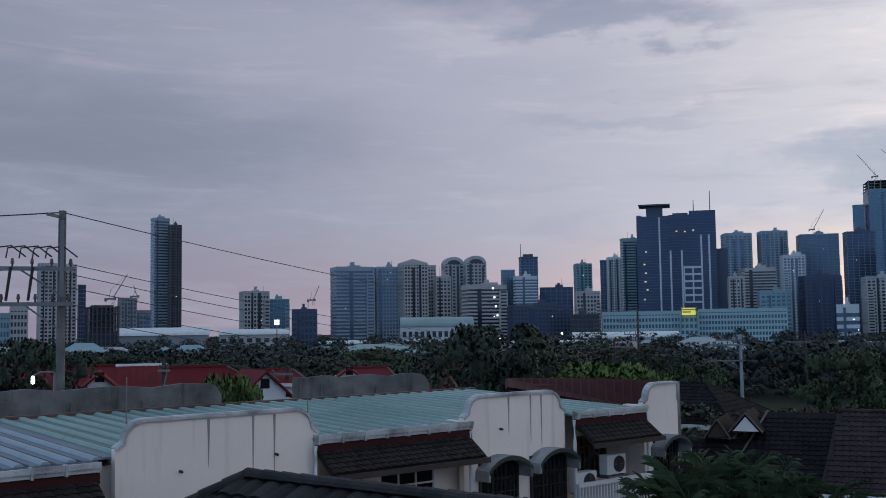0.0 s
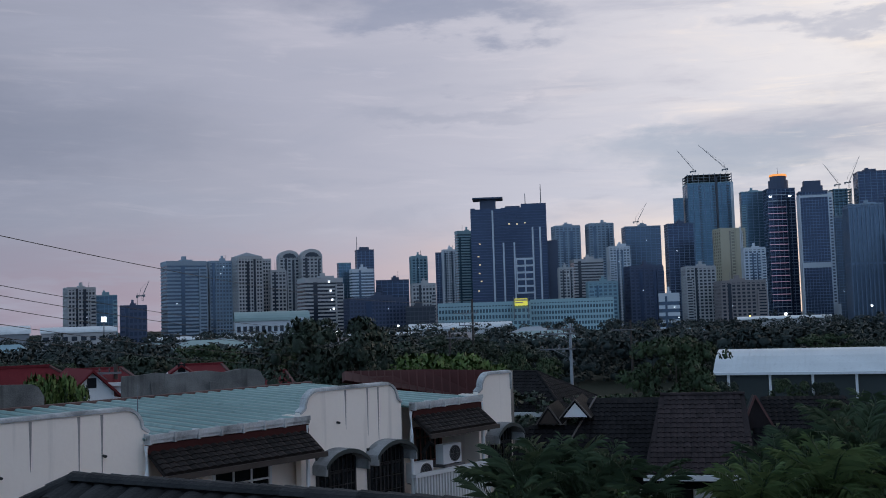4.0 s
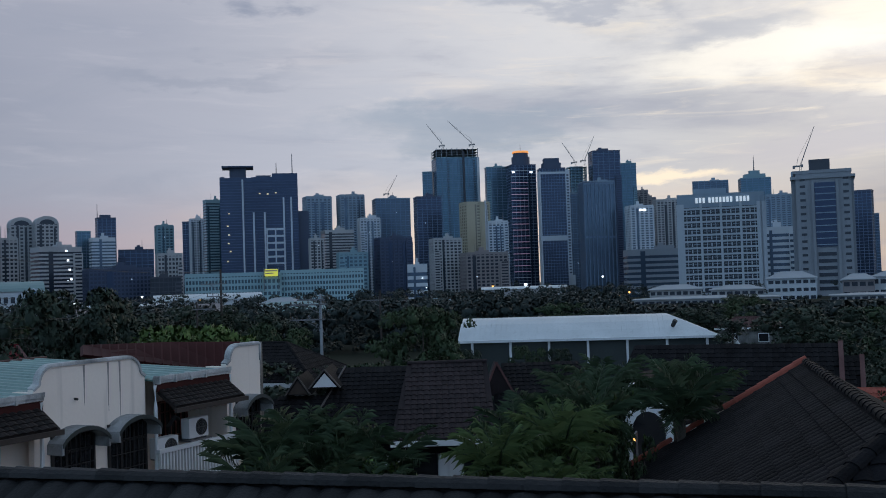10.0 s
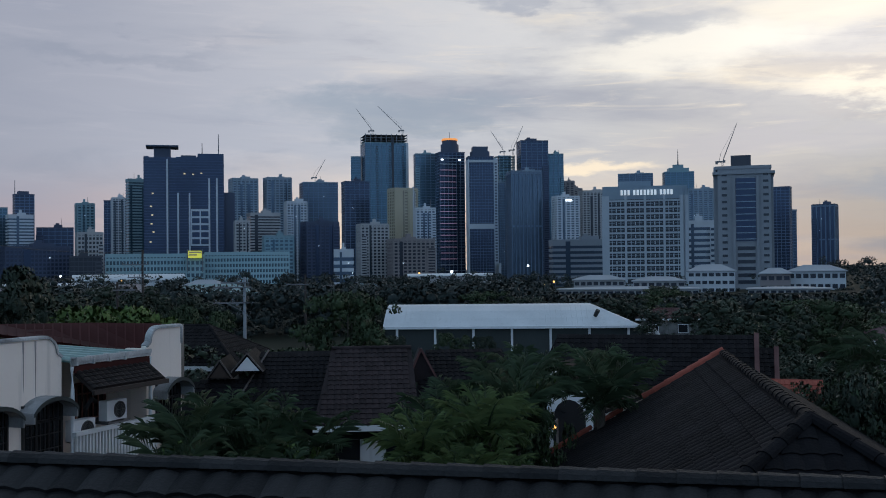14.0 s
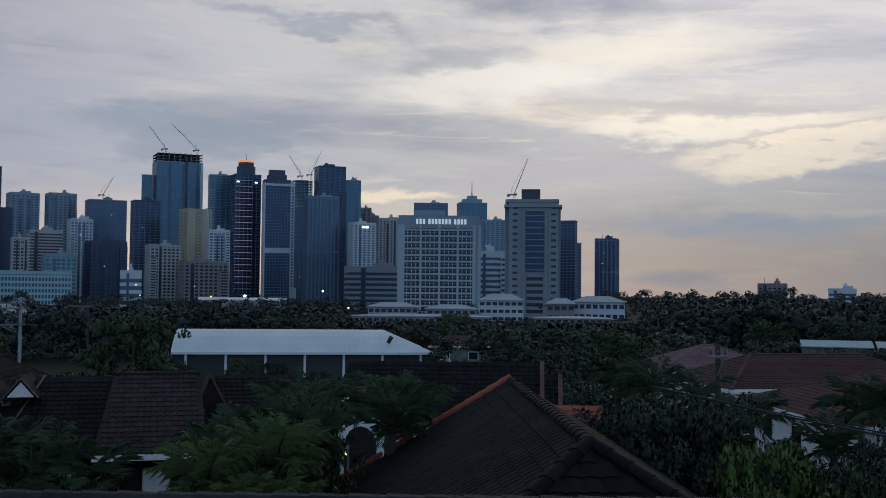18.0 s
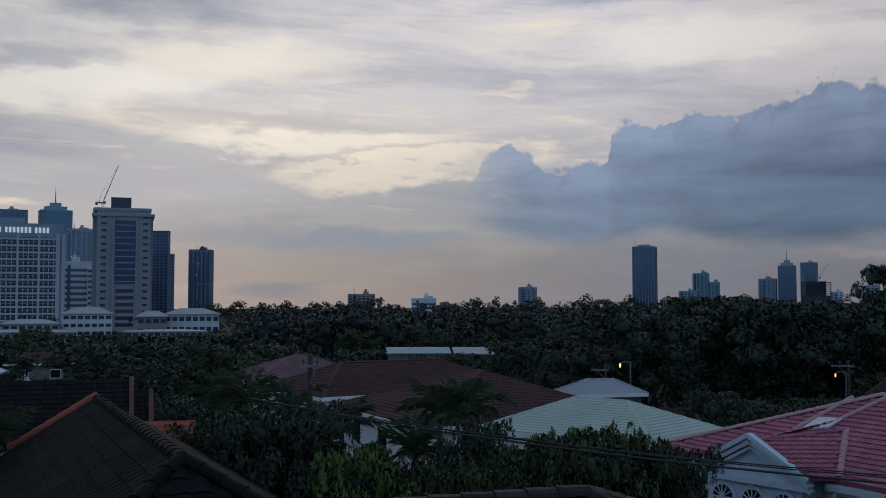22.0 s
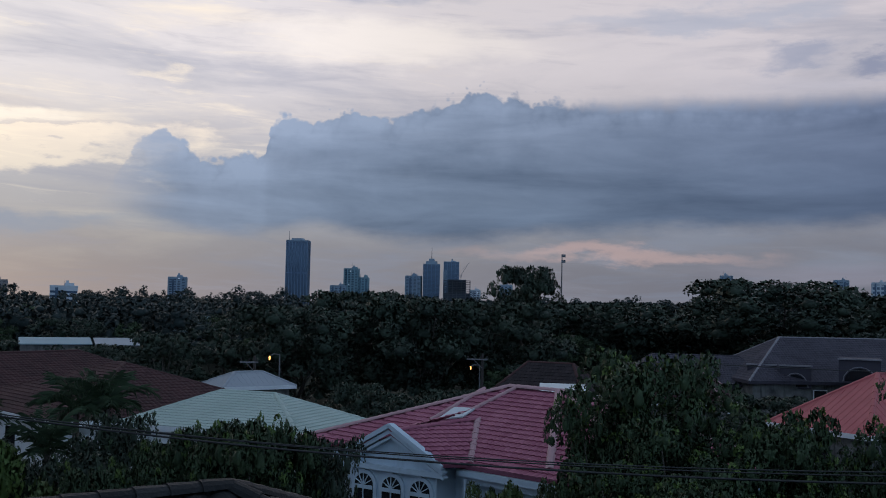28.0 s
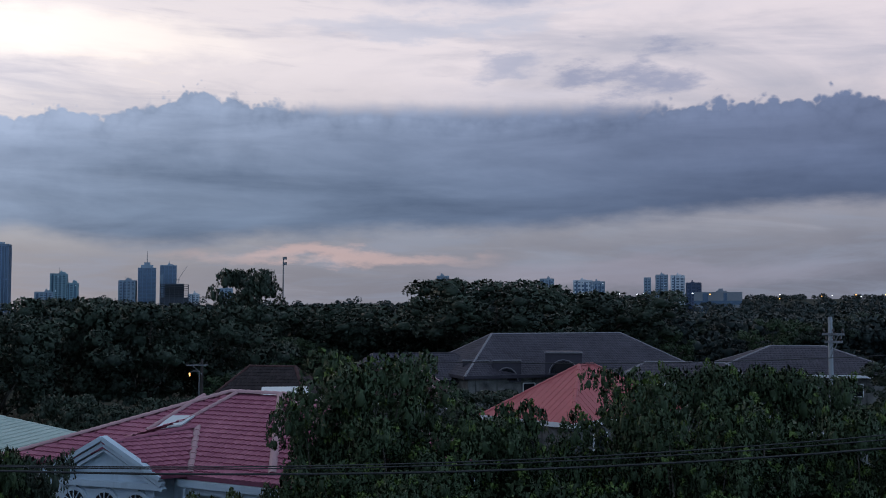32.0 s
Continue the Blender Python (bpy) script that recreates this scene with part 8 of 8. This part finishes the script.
def ac_unit(m, label):
    """Outdoor unit of an air conditioner: casing, round grille with blades behind it, feet."""
    root = thing("air_conditioner", m, label, "air conditioner", "outdoor units")
    part("casing", Geo().box(-0.4, 0.4, 0, 0.28, 0.04, 0.58), WHITE, root)
    ring = Geo()
    for r in (0.10, 0.16, 0.22):
        pts = [(0.1 + r * math.cos(2 * math.pi * i / 16), -0.02, 0.31 + r * math.sin(2 * math.pi * i / 16)) for i in range(17)]
        for p, q in zip(pts, pts[1:]):
            ring.beam(p, q, 0.014)
    part("fan_grille", ring, STEEL, root)
    part("fan_recess", Geo().prism([(0.1 + 0.23 * math.cos(2 * math.pi * i / 20), 0.31 + 0.23 * math.sin(2 * math.pi * i / 20)) for i in range(20)], -0.008, 0.0), BLACK, root)
    fan = Geo()
    for i in range(4):
        t = 2 * math.pi * i / 4
        fan.beam((0.1, -0.012, 0.31), (0.1 + 0.2 * math.cos(t), -0.012, 0.31 + 0.2 * math.sin(t)), 0.09, 0.006)
    part("fan", fan, STEEL, root)
    for x in (-0.3, 0.3):
        part("foot", Geo().box(x - 0.04, x + 0.04, -0.02, 0.3, 0, 0.04), STEEL, root)
    return root


def townhouses():
    block = pose(-13.7, 13.7, 0, 0, 0, 45)
    root = thing("townhouse_row", block, "cream stucco townhouse row with rounded parapets and green roof", "townhouse")
    wall_y = 0.45
    part("wall", Geo().box(-12, 20.9, wall_y, 7.6, 0, 8.95), STUCCO, root)
    part("recess_wall", Geo().box(20.9, 24.2, 1.5, 7.6, 0, 8.95), STUCCO, root)
    part("end_wall", Geo().box(24.2, 25.75, 0.2, 7.6, 0, 9.0), STUCCO, root)
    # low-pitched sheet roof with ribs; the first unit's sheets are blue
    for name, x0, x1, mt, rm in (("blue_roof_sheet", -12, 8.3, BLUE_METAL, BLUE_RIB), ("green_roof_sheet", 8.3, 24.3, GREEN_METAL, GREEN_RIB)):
        g = Geo()
        g.add([(x0, 0.2, 9.142), (x1, 0.2, 9.142), (x1, 7.4, 9.4), (x0, 7.4, 9.4), (x0, 0.2, 9.10), (x1, 0.2, 9.10), (x1, 7.4, 9.36), (x0, 7.4, 9.36)],
              [(0, 1, 2, 3), (7, 6, 5, 4), (0, 4, 5, 1), (1, 5, 6, 2), (2, 6, 7, 3), (3, 7, 4, 0)])
        rf = part(name, g, mt, root)
        ribs, dirt = Geo(), Geo()
        for i in range(int((x1 - x0) / 0.48)):
            x = x0 + 0.2 + i * 0.48
            y0 = 0.2 if (8.3 < x < 12.7 or 17.3 < x < 21.1 or x > 24.1) else -0.06
            zz = 9.13 + (y0 + 0.06) * 0.0358
            # dark strip beside each rib: dirt, and the rib's shaded side painted in
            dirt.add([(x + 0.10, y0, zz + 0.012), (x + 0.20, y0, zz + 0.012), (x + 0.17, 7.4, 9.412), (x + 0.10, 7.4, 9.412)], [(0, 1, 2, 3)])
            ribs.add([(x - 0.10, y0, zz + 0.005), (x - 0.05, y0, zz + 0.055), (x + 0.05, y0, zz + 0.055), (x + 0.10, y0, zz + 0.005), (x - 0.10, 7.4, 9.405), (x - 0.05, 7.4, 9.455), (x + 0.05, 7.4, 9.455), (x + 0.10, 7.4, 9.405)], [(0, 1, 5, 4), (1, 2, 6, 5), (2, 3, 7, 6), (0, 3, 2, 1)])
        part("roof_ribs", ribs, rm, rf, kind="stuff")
        part("seam_dirt", dirt, SEAM_DIRT_SHADE, rf, "dark dirt and painted shade along the ribs", kind="stuff")
    part("back_coping", Geo().box(-12, 24.3, 7.4, 7.6, 9.2, 9.48), RUST, root)
    # parapet bays
    for x0, x1, left, right in ((8.42, 12.72, True, True), (17.32, 20.64, True, True), (24.3, 25.75, True, False)):
        out = bay_outline(x0, x1, 9.8, left, right)
        by = part("parapet_wall", Geo().prism(out, 0, 0.18), STUCCO, root)
        trim = Geo()
        for p, q in zip(out[1:-1], out[2:-1]):
            a, b = Vector((p[0], -0.02, p[1])), Vector((q[0], -0.02, q[1]))
            if (b - a).length > 0.01:
                trim.beam(a, b, 0.05, 0.06)
                trim.beam(a + Vector((0, 0.11, 0.03)), b + Vector((0, 0.11, 0.03)), 0.17, 0.04)
        part("parapet_trim", trim, STUCCO_DIRTY, by, "mossy white parapet trim")
        part("return_wall", Geo().box(x0 + 0.02, x0 + 0.2, 0.18, 0.9, 8.8, 9.2).box(x1 - 0.2, x1 - 0.02, 0.18, 0.9, 8.8, 9.2), STUCCO, by)
        for k, px in enumerate((x0 + (x1 - x0) * 0.42, x0 + (x1 - x0) * 0.66, x0 + (x1 - x0) * 0.78)):
            if x1 < 24:
                part("rain_stain", Geo().prism([(px - 0.035, 9.74), (px + 0.03, 9.74), (px + 0.022, 9.3), (px + 0.004, 8.75 - 0.25 * k), (px - 0.012, 8.9 - 0.2 * k), (px - 0.02, 9.4)], -0.004, 0.0), STAIN, by, "dark rain stain down the wall")
    part("weep_pipe", Geo().tube([(9.6, 0, 8.75), (9.6, -0.1, 8.74)], [0.03, 0.03], 8).tube([(11.8, 0, 8.9), (11.8, -0.1, 8.89)], [0.03, 0.03], 8).tube([(18.4, 0, 8.95), (18.4, -0.1, 8.94)], [0.03, 0.03], 8), BLACK, root)
    # gutters, red boards and tiled awnings between the bays
    for x0, x1, drop in ((-12, 7.9, 0.12), (12.75, 17.3, 0), (21.1, 24.1, 0)):
        gt = part("gutter", Geo().box(x0, x1, -0.20, -0.02, 9.04 - drop, 9.20 - drop).box(x0, x1, -0.23, -0.18, 9.12 - drop, 9.23 - drop), STUCCO_DIRTY, root, "white gutter with black mould")
        for k in range(int((x1 - x0) / 0.62)):
            part("gutter_joint", Geo().box(x0 + k * 0.62, x0 + k * 0.62 + 0.05, -0.245, -0.01, 9.02 - drop, 9.24 - drop), STUCCO_DIRTY, gt)
        part("eave_sheet", Geo().add([(x0, -0.06, 9.128), (x1, -0.06, 9.128), (x1, 0.2, 9.142), (x0, 0.2, 9.142), (x0, -0.06, 9.09), (x1, -0.06, 9.09), (x1, 0.2, 9.10), (x0, 0.2, 9.10)],
                                     [(0, 1, 2, 3), (7, 6, 5, 4), (0, 4, 5, 1), (1, 5, 6, 2), (2, 6, 7, 3), (3, 7, 4, 0)]), GREEN_METAL if x0 > 0 else BLUE_METAL, root)
        part("red_board", Geo().box(x0, x1, -0.16, -0.06, 8.82 - drop, 9.02 - drop), OX_RED, root)
        awning(root, x0 + 0.05, x1 - 0.02, 8.86 - drop, 8.42 - drop, -0.10, 0.62)
    for x in (12.72, 17.25, 21.02, 24.12):
        part("downpipe", Geo().tube([(x, -0.14, 9.0), (x, -0.16, 8.4), (x, -0.10, 0.2)], [0.05, 0.05, 0.05], 8), WHITE, root)
    # windows under the first awning
    for x0, x1 in ((13.1, 14.1), (14.9, 16.5), (2.0, 3.6), (4.6, 6.4)):
        window(root, x0, x1, 6.9, 8.15, wall_y - 0.02, WHITE, 2, False)
    # arched hoods and grilled windows of the middle and end bays
    for x0, x1, zs in ((17.55, 19.05, 8.0), (19.35, 20.85, 8.03), (24.45, 25.72, 8.0)):
        hood(root, x0, x1, zs, 0.33, 0.5)
        window(root, x0 + 0.14, x1 - 0.14, 6.65, 8.12, -0.02, BLACK, 2, True, "grilled_window")
        part("window_sill", Geo().box(x0 - 0.05, x1 + 0.05, -0.18, 0.02, 6.48, 6.58), WHITE, root)
    part("door_hood", Geo().box(19.9, 20.8, -0.4, 0, 6.15, 6.25), DARK_WALL, root)
    # the balcony between the bays
    bal = part("balcony_floor", Geo().box(20.95, 24.25, -0.3, 1.5, 6.2, 6.36), STUCCO, root)
    part("balcony_wall", Geo().box(20.95, 24.25, -0.32, -0.2, 0, 6.36), WHITE, root)
    part("rail_top", Geo().box(20.95, 24.25, -0.34, -0.2, 7.22, 7.32), WHITE, bal)
    for k in range(27):
        x = 21.0 + k * 0.122
        part("baluster", Geo().box(x, x + 0.055, -0.30, -0.24, 6.34, 7.24), WHITE, bal)
    window(root, 21.15, 22.15, 6.45, 8.3, 1.48, BLACK, 1, False, "balcony_door")
    window(root, 22.95, 24.05, 7.3, 8.25, 1.48, WOOD_RED, 4, False, "red_framed_window")
    part("shelf", Geo().box(22.3, 23.2, -0.2, 0.9, 7.32, 7.36), STEEL, root)
    ac_unit(block @ pose(22.75, -0.12, 7.36), "white outdoor air conditioner unit on a balcony shelf")
    ac_unit(block @ pose(21.5, -0.12, 7.0), "small white outdoor air conditioner unit behind balcony rail")
    part("duct", Geo().tube([(22.25, 0.5, 7.4), (22.1, 0.4, 7.75), (22.3, 0.35, 8.0), (22.5, 0.4, 7.9)], [0.07, 0.07, 0.07, 0.07], 8), BLACK, root)
    for x, z in ((9.0, 10.6), (13.4, 10.2)):
        part("roof_rod", Geo().tube([(x, 1.2, 9.1), (x, 1.2, z)], [0.018, 0.012], 6), STEEL, root)
    # deep red roof of the next row behind
    red = thing("townhouse_row", pose(-13.7, 13.7, 0, 0, 0, 45), "deep red sheet roof of the row behind", "townhouse")
    inv = red.matrix_world.inverted()
    at = lambda az, el, dist: inv @ polar(az, dist, EYE + dist * math.tan(radians(el)))
    # a steep sheet slope seen over the green roof
    p = [at(-1.0, -3.2, 38.5), at(7.0, -4.6, 37), at(7.0, -2.9, 38.2), at(3.4, -2.76, 39.2), at(-1.0, -2.71, 40)]
    q = [k + Vector((0.1, 0.25, -0.1)) for k in p]
    part("roof", Geo().add(p + q, [(0, 1, 2, 3, 4), (9, 8, 7, 6, 5)] + [(i, i + 5, (i + 1) % 5 + 5, (i + 1) % 5) for i in range(5)]), OX_RED, red)
    seams = Geo()
    for i in range(1, 18):
        seams.beam(p[0].lerp(p[1], i / 18) + Vector((0, -0.03, 0)), p[4].lerp(p[2], i / 18) + Vector((0, -0.03, 0)), 0.05, 0.04)
    part("roof_seams", seams, OX_RED, red, kind="stuff")
    a, b = at(-0.5, -5, 40.3), at(6.8, -5, 38.6)
    d = (b - a).normalized()
    nrm = Vector((-d.y, d.x, 0))
    w = [a, b, b + nrm * 4, a + nrm * 4]
    part("wall", Geo().add([(k.x, k.y, 0) for k in w] + [(k.x, k.y, 9.3) for k in w], [(3, 2, 1, 0), (4, 5, 6, 7), (0, 1, 5, 4), (1, 2, 6, 5), (2, 3, 7, 6), (3, 0, 4, 7)]), CONCRETE, red)
    for p0, p1, z in ((polar(-29.5, 29.5), polar(-16.5, 31), 10.03), (polar(-12.7, 35), polar(-5.3, 36), 9.98)):
        d = p1 - p0
        wl = thing("concrete_wall", Matrix.Translation(p0) @ pose(0, 0, 0, 0, 0, math.degrees(math.atan2(d.y, d.x))), "mould-streaked bare concrete firewall above the roofs", "wall", "firewalls")
        n = 8
        L = d.length
        out = [(0, 0), (L, 0), (L, z - 0.35), (L - 0.15, z - 0.08)] + [(L - 0.3 - (L - 0.3) * i / n, z + 0.05 * math.sin(i * 2.3)) for i in range(n + 1)]
        part("wall_slab", Geo().prism(out, 0, 0.2), CONCRETE, wl)
        for k in range(int(L / 1.9)):
            part("pilaster", Geo().box(0.9 + k * 1.9, 1.05 + k * 1.9, -0.08, 0, 0, z - 0.25 - 0.08 * (k % 3)), CONCRETE, wl)


townhouses()


# ---------------------------------------------------------------- poles, wires and lamps
def utility_pole(az, dist, top, arms, label, turn=0.0, lean=0.0):
    z0 = ground_z(dist, az)
    root = thing("utility_pole", Matrix.Translation(polar(az, dist, z0)) @ pose(0, 0, 0, 0, lean, -az + turn), label, "pole", "utility poles")
    h = top - z0
    part("shaft", Geo().tube([(0, 0, -0.3), (0, 0, h)], [0.17, 0.11], 10), PALE_FAR if "pale" in label else CONCRETE if "concrete" in label or "grey" in label else WOOD_DARK, root)
    for z, x0, x1 in arms:
        arm = part("crossarm", Geo().box(x0, x1, -0.2, -0.09, h - z - 0.06, h - z + 0.06), STEEL, root)
        n = max(3, round((x1 - x0) / 0.45))
        for k in range(n):
            x = x0 + 0.1 + (x1 - x0 - 0.2) * k / (n - 1)
            part("insulator", Geo().tube([(x, -0.145, h - z + 0.06), (x, -0.145, h - z + 0.14), (x, -0.145, h - z + 0.15), (x, -0.145, h - z + 0.30)], [0.03, 0.03, 0.06, 0.035], 8), INSULATOR, arm)
        part("brace", Geo().beam((x0 * 0.6 if abs(x0) > abs(x1) else x1 * 0.6, -0.14, h - z), (0, -0.1, h - z - 0.8), 0.05), STEEL, root)
    return root


main_pole = utility_pole(-24.65, 33, 15.2, ((1.75, -2.0, 0.35), (2.8, -1.75, 0.3)), "grey concrete utility pole with crossarms and insulators")
part("head_bracket", Geo().beam((0, 0, 15.0), (-0.45, 0, 15.1), 0.09).beam((0, -0.2, 12.6), (0, -0.2, 14.9), 0.12), STEEL, main_pole)
for k in range(5):
    x = -1.9 + 0.36 * k
    pts = [(x, -0.2, 13.75), (x + 0.05, -0.2, 14.05), (x + 0.5, -0.15, 14.12), (x + 0.9, -0.12, 13.8)]
    part("jumper_cable", Geo().tube(pts, [0.022] * 4, 6), BLACK, main_pole)
for x in (-1.4, -0.8):
    part("fuse_holder", Geo().tube([(x, -0.25, 13.5), (x - 0.12, -0.25, 12.5)], [0.045, 0.04], 8), BLACK, main_pole)
utility_pole(6.09, 120, 13.6, ((1.6, -2.2, 0.6), (3.0, -1.6, 0.4)), "utility pole among trees")
utility_pole(11.4, 90, 10.75, ((0.5, -2.0, 0.4), (0.9, -2.6, 0.5), (2.2, -2.6, 0.4)), "pale grey utility pole with crossarms over the gardens")
utility_pole(4.8, 110, 10.2, ((0.8, -0.4, 1.8),), "utility pole among trees")
utility_pole(14.66, 130, 10.6, ((1.2, -2.4, 0.5),), "utility pole among trees")
utility_pole(110.2, 58, 11.0, ((0.9, -0.4, 0.7), (1.3, -0.3, 0.6)), "pale utility pole with crossarms", 0, 0.0)
utility_pole(48.3, 46, 9.35, ((0.5, -0.4, 0.4),), "short utility pole beside the gardens")
utility_pole(64.4, 88, 6.6, ((0.5, -1.2, 0.3),), "utility pole beside a street lamp")
utility_pole(76.8, 95, 6.8, ((0.5, -1.4, 0.5),), "utility pole among dark trees")
utility_pole(-19.5, 55, 10.2, ((0.6, -0.3, 0.3),), "short utility pole behind the firewall")
utility_pole(-13.0, 62, 9.5, ((0.5, -1.5, 0.3),), "short utility pole with a crossarm")


def wire(a, b, sag, r, label="sagging black overhead cable"):
    a, b = Vector(a), Vector(b)
    pts = [a.lerp(b, i / 24) - Vector((0, 0, sag * 4 * (i / 24) * (1 - i / 24))) for i in range(25)]
    tagged(new("cable", Geo().tube(pts, [r] * 25, 5).mesh("cable", BLACK, True)), label, "cable", "overhead cables")


P0 = polar(-24.65, 33)
far_pole = polar(6.09, 120)
wire(P0 + Vector((0, 0, 15.15)), far_pole + Vector((0, 0, 13.6)), 1.3, 0.015)
wire(polar(-60, 45, 15.6), P0 + Vector((0, 0, 15.15)), 0.6, 0.02)
for k, z in enumerate((13.6, 13.3, 12.9, 12.4, 12.0)):
    wire(P0 + Vector((0.2, 0, z)), far_pole + Vector((-0.6 + 0.3 * k, 0, 11.9 - 0.5 * k)), 1.9 + 0.12 * k, 0.012)
for x in (-0.5, -1.2):
    wire(polar(-62, 44, 13.4 + x * 0.4), P0 + Vector((x, 0.3, 13.55)), 0.5, 0.018)
# the bundle that crosses in front of the pink house
for k, (dz, dd) in enumerate(((0, 0), (0.10, 0.1), (0.17, -0.1))):
    wire(polar(45, 26.0 + dd, 9.22 + dz * 0.1), polar(126, 27.0 + dd, 9.30 + dz * 2.0), 0.95, 0.013 if k else 0.022)
wire(polar(88, 44, 9.2), polar(118, 52, 9.7), 0.3, 0.02)


def street_lamp(az, dist, z, mat, label, size=0.16):
    root = thing("street_lamp", pose(*polar(az, dist, ground_z(dist, az)), 0, 0, -az), label, "street lamp", "street lamps")
    h = z - ground_z(dist, az)
    part("post", Geo().tube([(0.8, 0.2, 0), (0.8, 0.2, h + 0.3)], [0.08, 0.05], 8), STEEL, root)
    part("arm", Geo().tube([(0.8, 0.2, h + 0.3), (0.3, 0.1, h + 0.35), (0, 0, h + 0.2)], [0.04, 0.035, 0.03], 6), STEEL, root)
    part("lamp_head", Geo().tube([(0, 0, h + 0.2), (0, 0, h + 0.05), (0, 0, h - size), (0, 0, h - size * 1.5)], [0.06, size, size * 0.9, size * 0.3], 10), mat, root, "glowing lamp head")


street_lamp(65.19, 84, EYE - 84 * math.tan(radians(3.3)), LAMP_WARM, "street lamp with a lit orange head", 0.08)
street_lamp(76.16, 92, EYE - 92 * math.tan(radians(3.66)), LAMP_WARM, "street lamp with a lit orange head", 0.06)
street_lamp(-25.96, 44, EYE - 44 * math.tan(radians(2.35)), LAMP_WHITE, "street lamp with a lit white head", 0.08)
street_lamp(-1.4, 420, EYE - 420 * math.tan(radians(0.55)), LAMP_WHITE, "far street lamp with a lit white head", 0.7)
for az, el, dist, s, mt in ((22.7, -0.28, 760, 1.1, LAMP_WHITE), (27.8, -1.1, 500, 0.5, LAMP_WARM), (28.3, -0.9, 520, 0.5, LAMP_WARM), (28.0, -1.3, 480, 0.4, LAMP_WARM), (20.9, -0.35, 780, 0.7, LAMP_WARM),
                            (26.9, 0.0, 800, 0.8, LAMP_WHITE), (2.0, -0.3, 600, 0.6, LAMP_WHITE), (5.0, -0.6, 520, 0.5, LAMP_WARM), (19.7, 0.6, 1040, 0.8, LAMP_WHITE), (-17.0, -0.7, 600, 0.5, LAMP_WARM),
                            (102.4, 0.7, 1480, 1.0, LAMP_WARM), (103.3, 0.75, 1480, 1.0, LAMP_WHITE), (104.2, 0.7, 1480, 0.9, LAMP_WARM)):
    street_lamp(az, dist, EYE + dist * math.tan(radians(el)), mt, "far street lamp with a lit head", s)
mast = thing("floodlight_mast", pose(*polar(81.05, 150), 0, 0, -81), "tall thin floodlight mast above the trees", "mast")
part("shaft", Geo().tube([(0, 0, 0), (0, 0, 18.6)], [0.16, 0.07], 8), STEEL, mast)
for z in (18.4, 17.6):
    part("lamp_box", Geo().box(-0.1, 0.5, -0.2, 0.1, z - 0.2, z + 0.2), STEEL, mast)
rng_lamp = random.Random(3)
for k in range(16):
    dist = rng_lamp.uniform(1700, 2200)
    street_lamp(rng_lamp.uniform(97, 113), dist, EYE + dist * math.tan(radians(rng_lamp.uniform(0.45, 0.75))), rng_lamp.choice((LAMP_WARM, LAMP_WHITE)), "far street lamp with a lit head", 0.9)
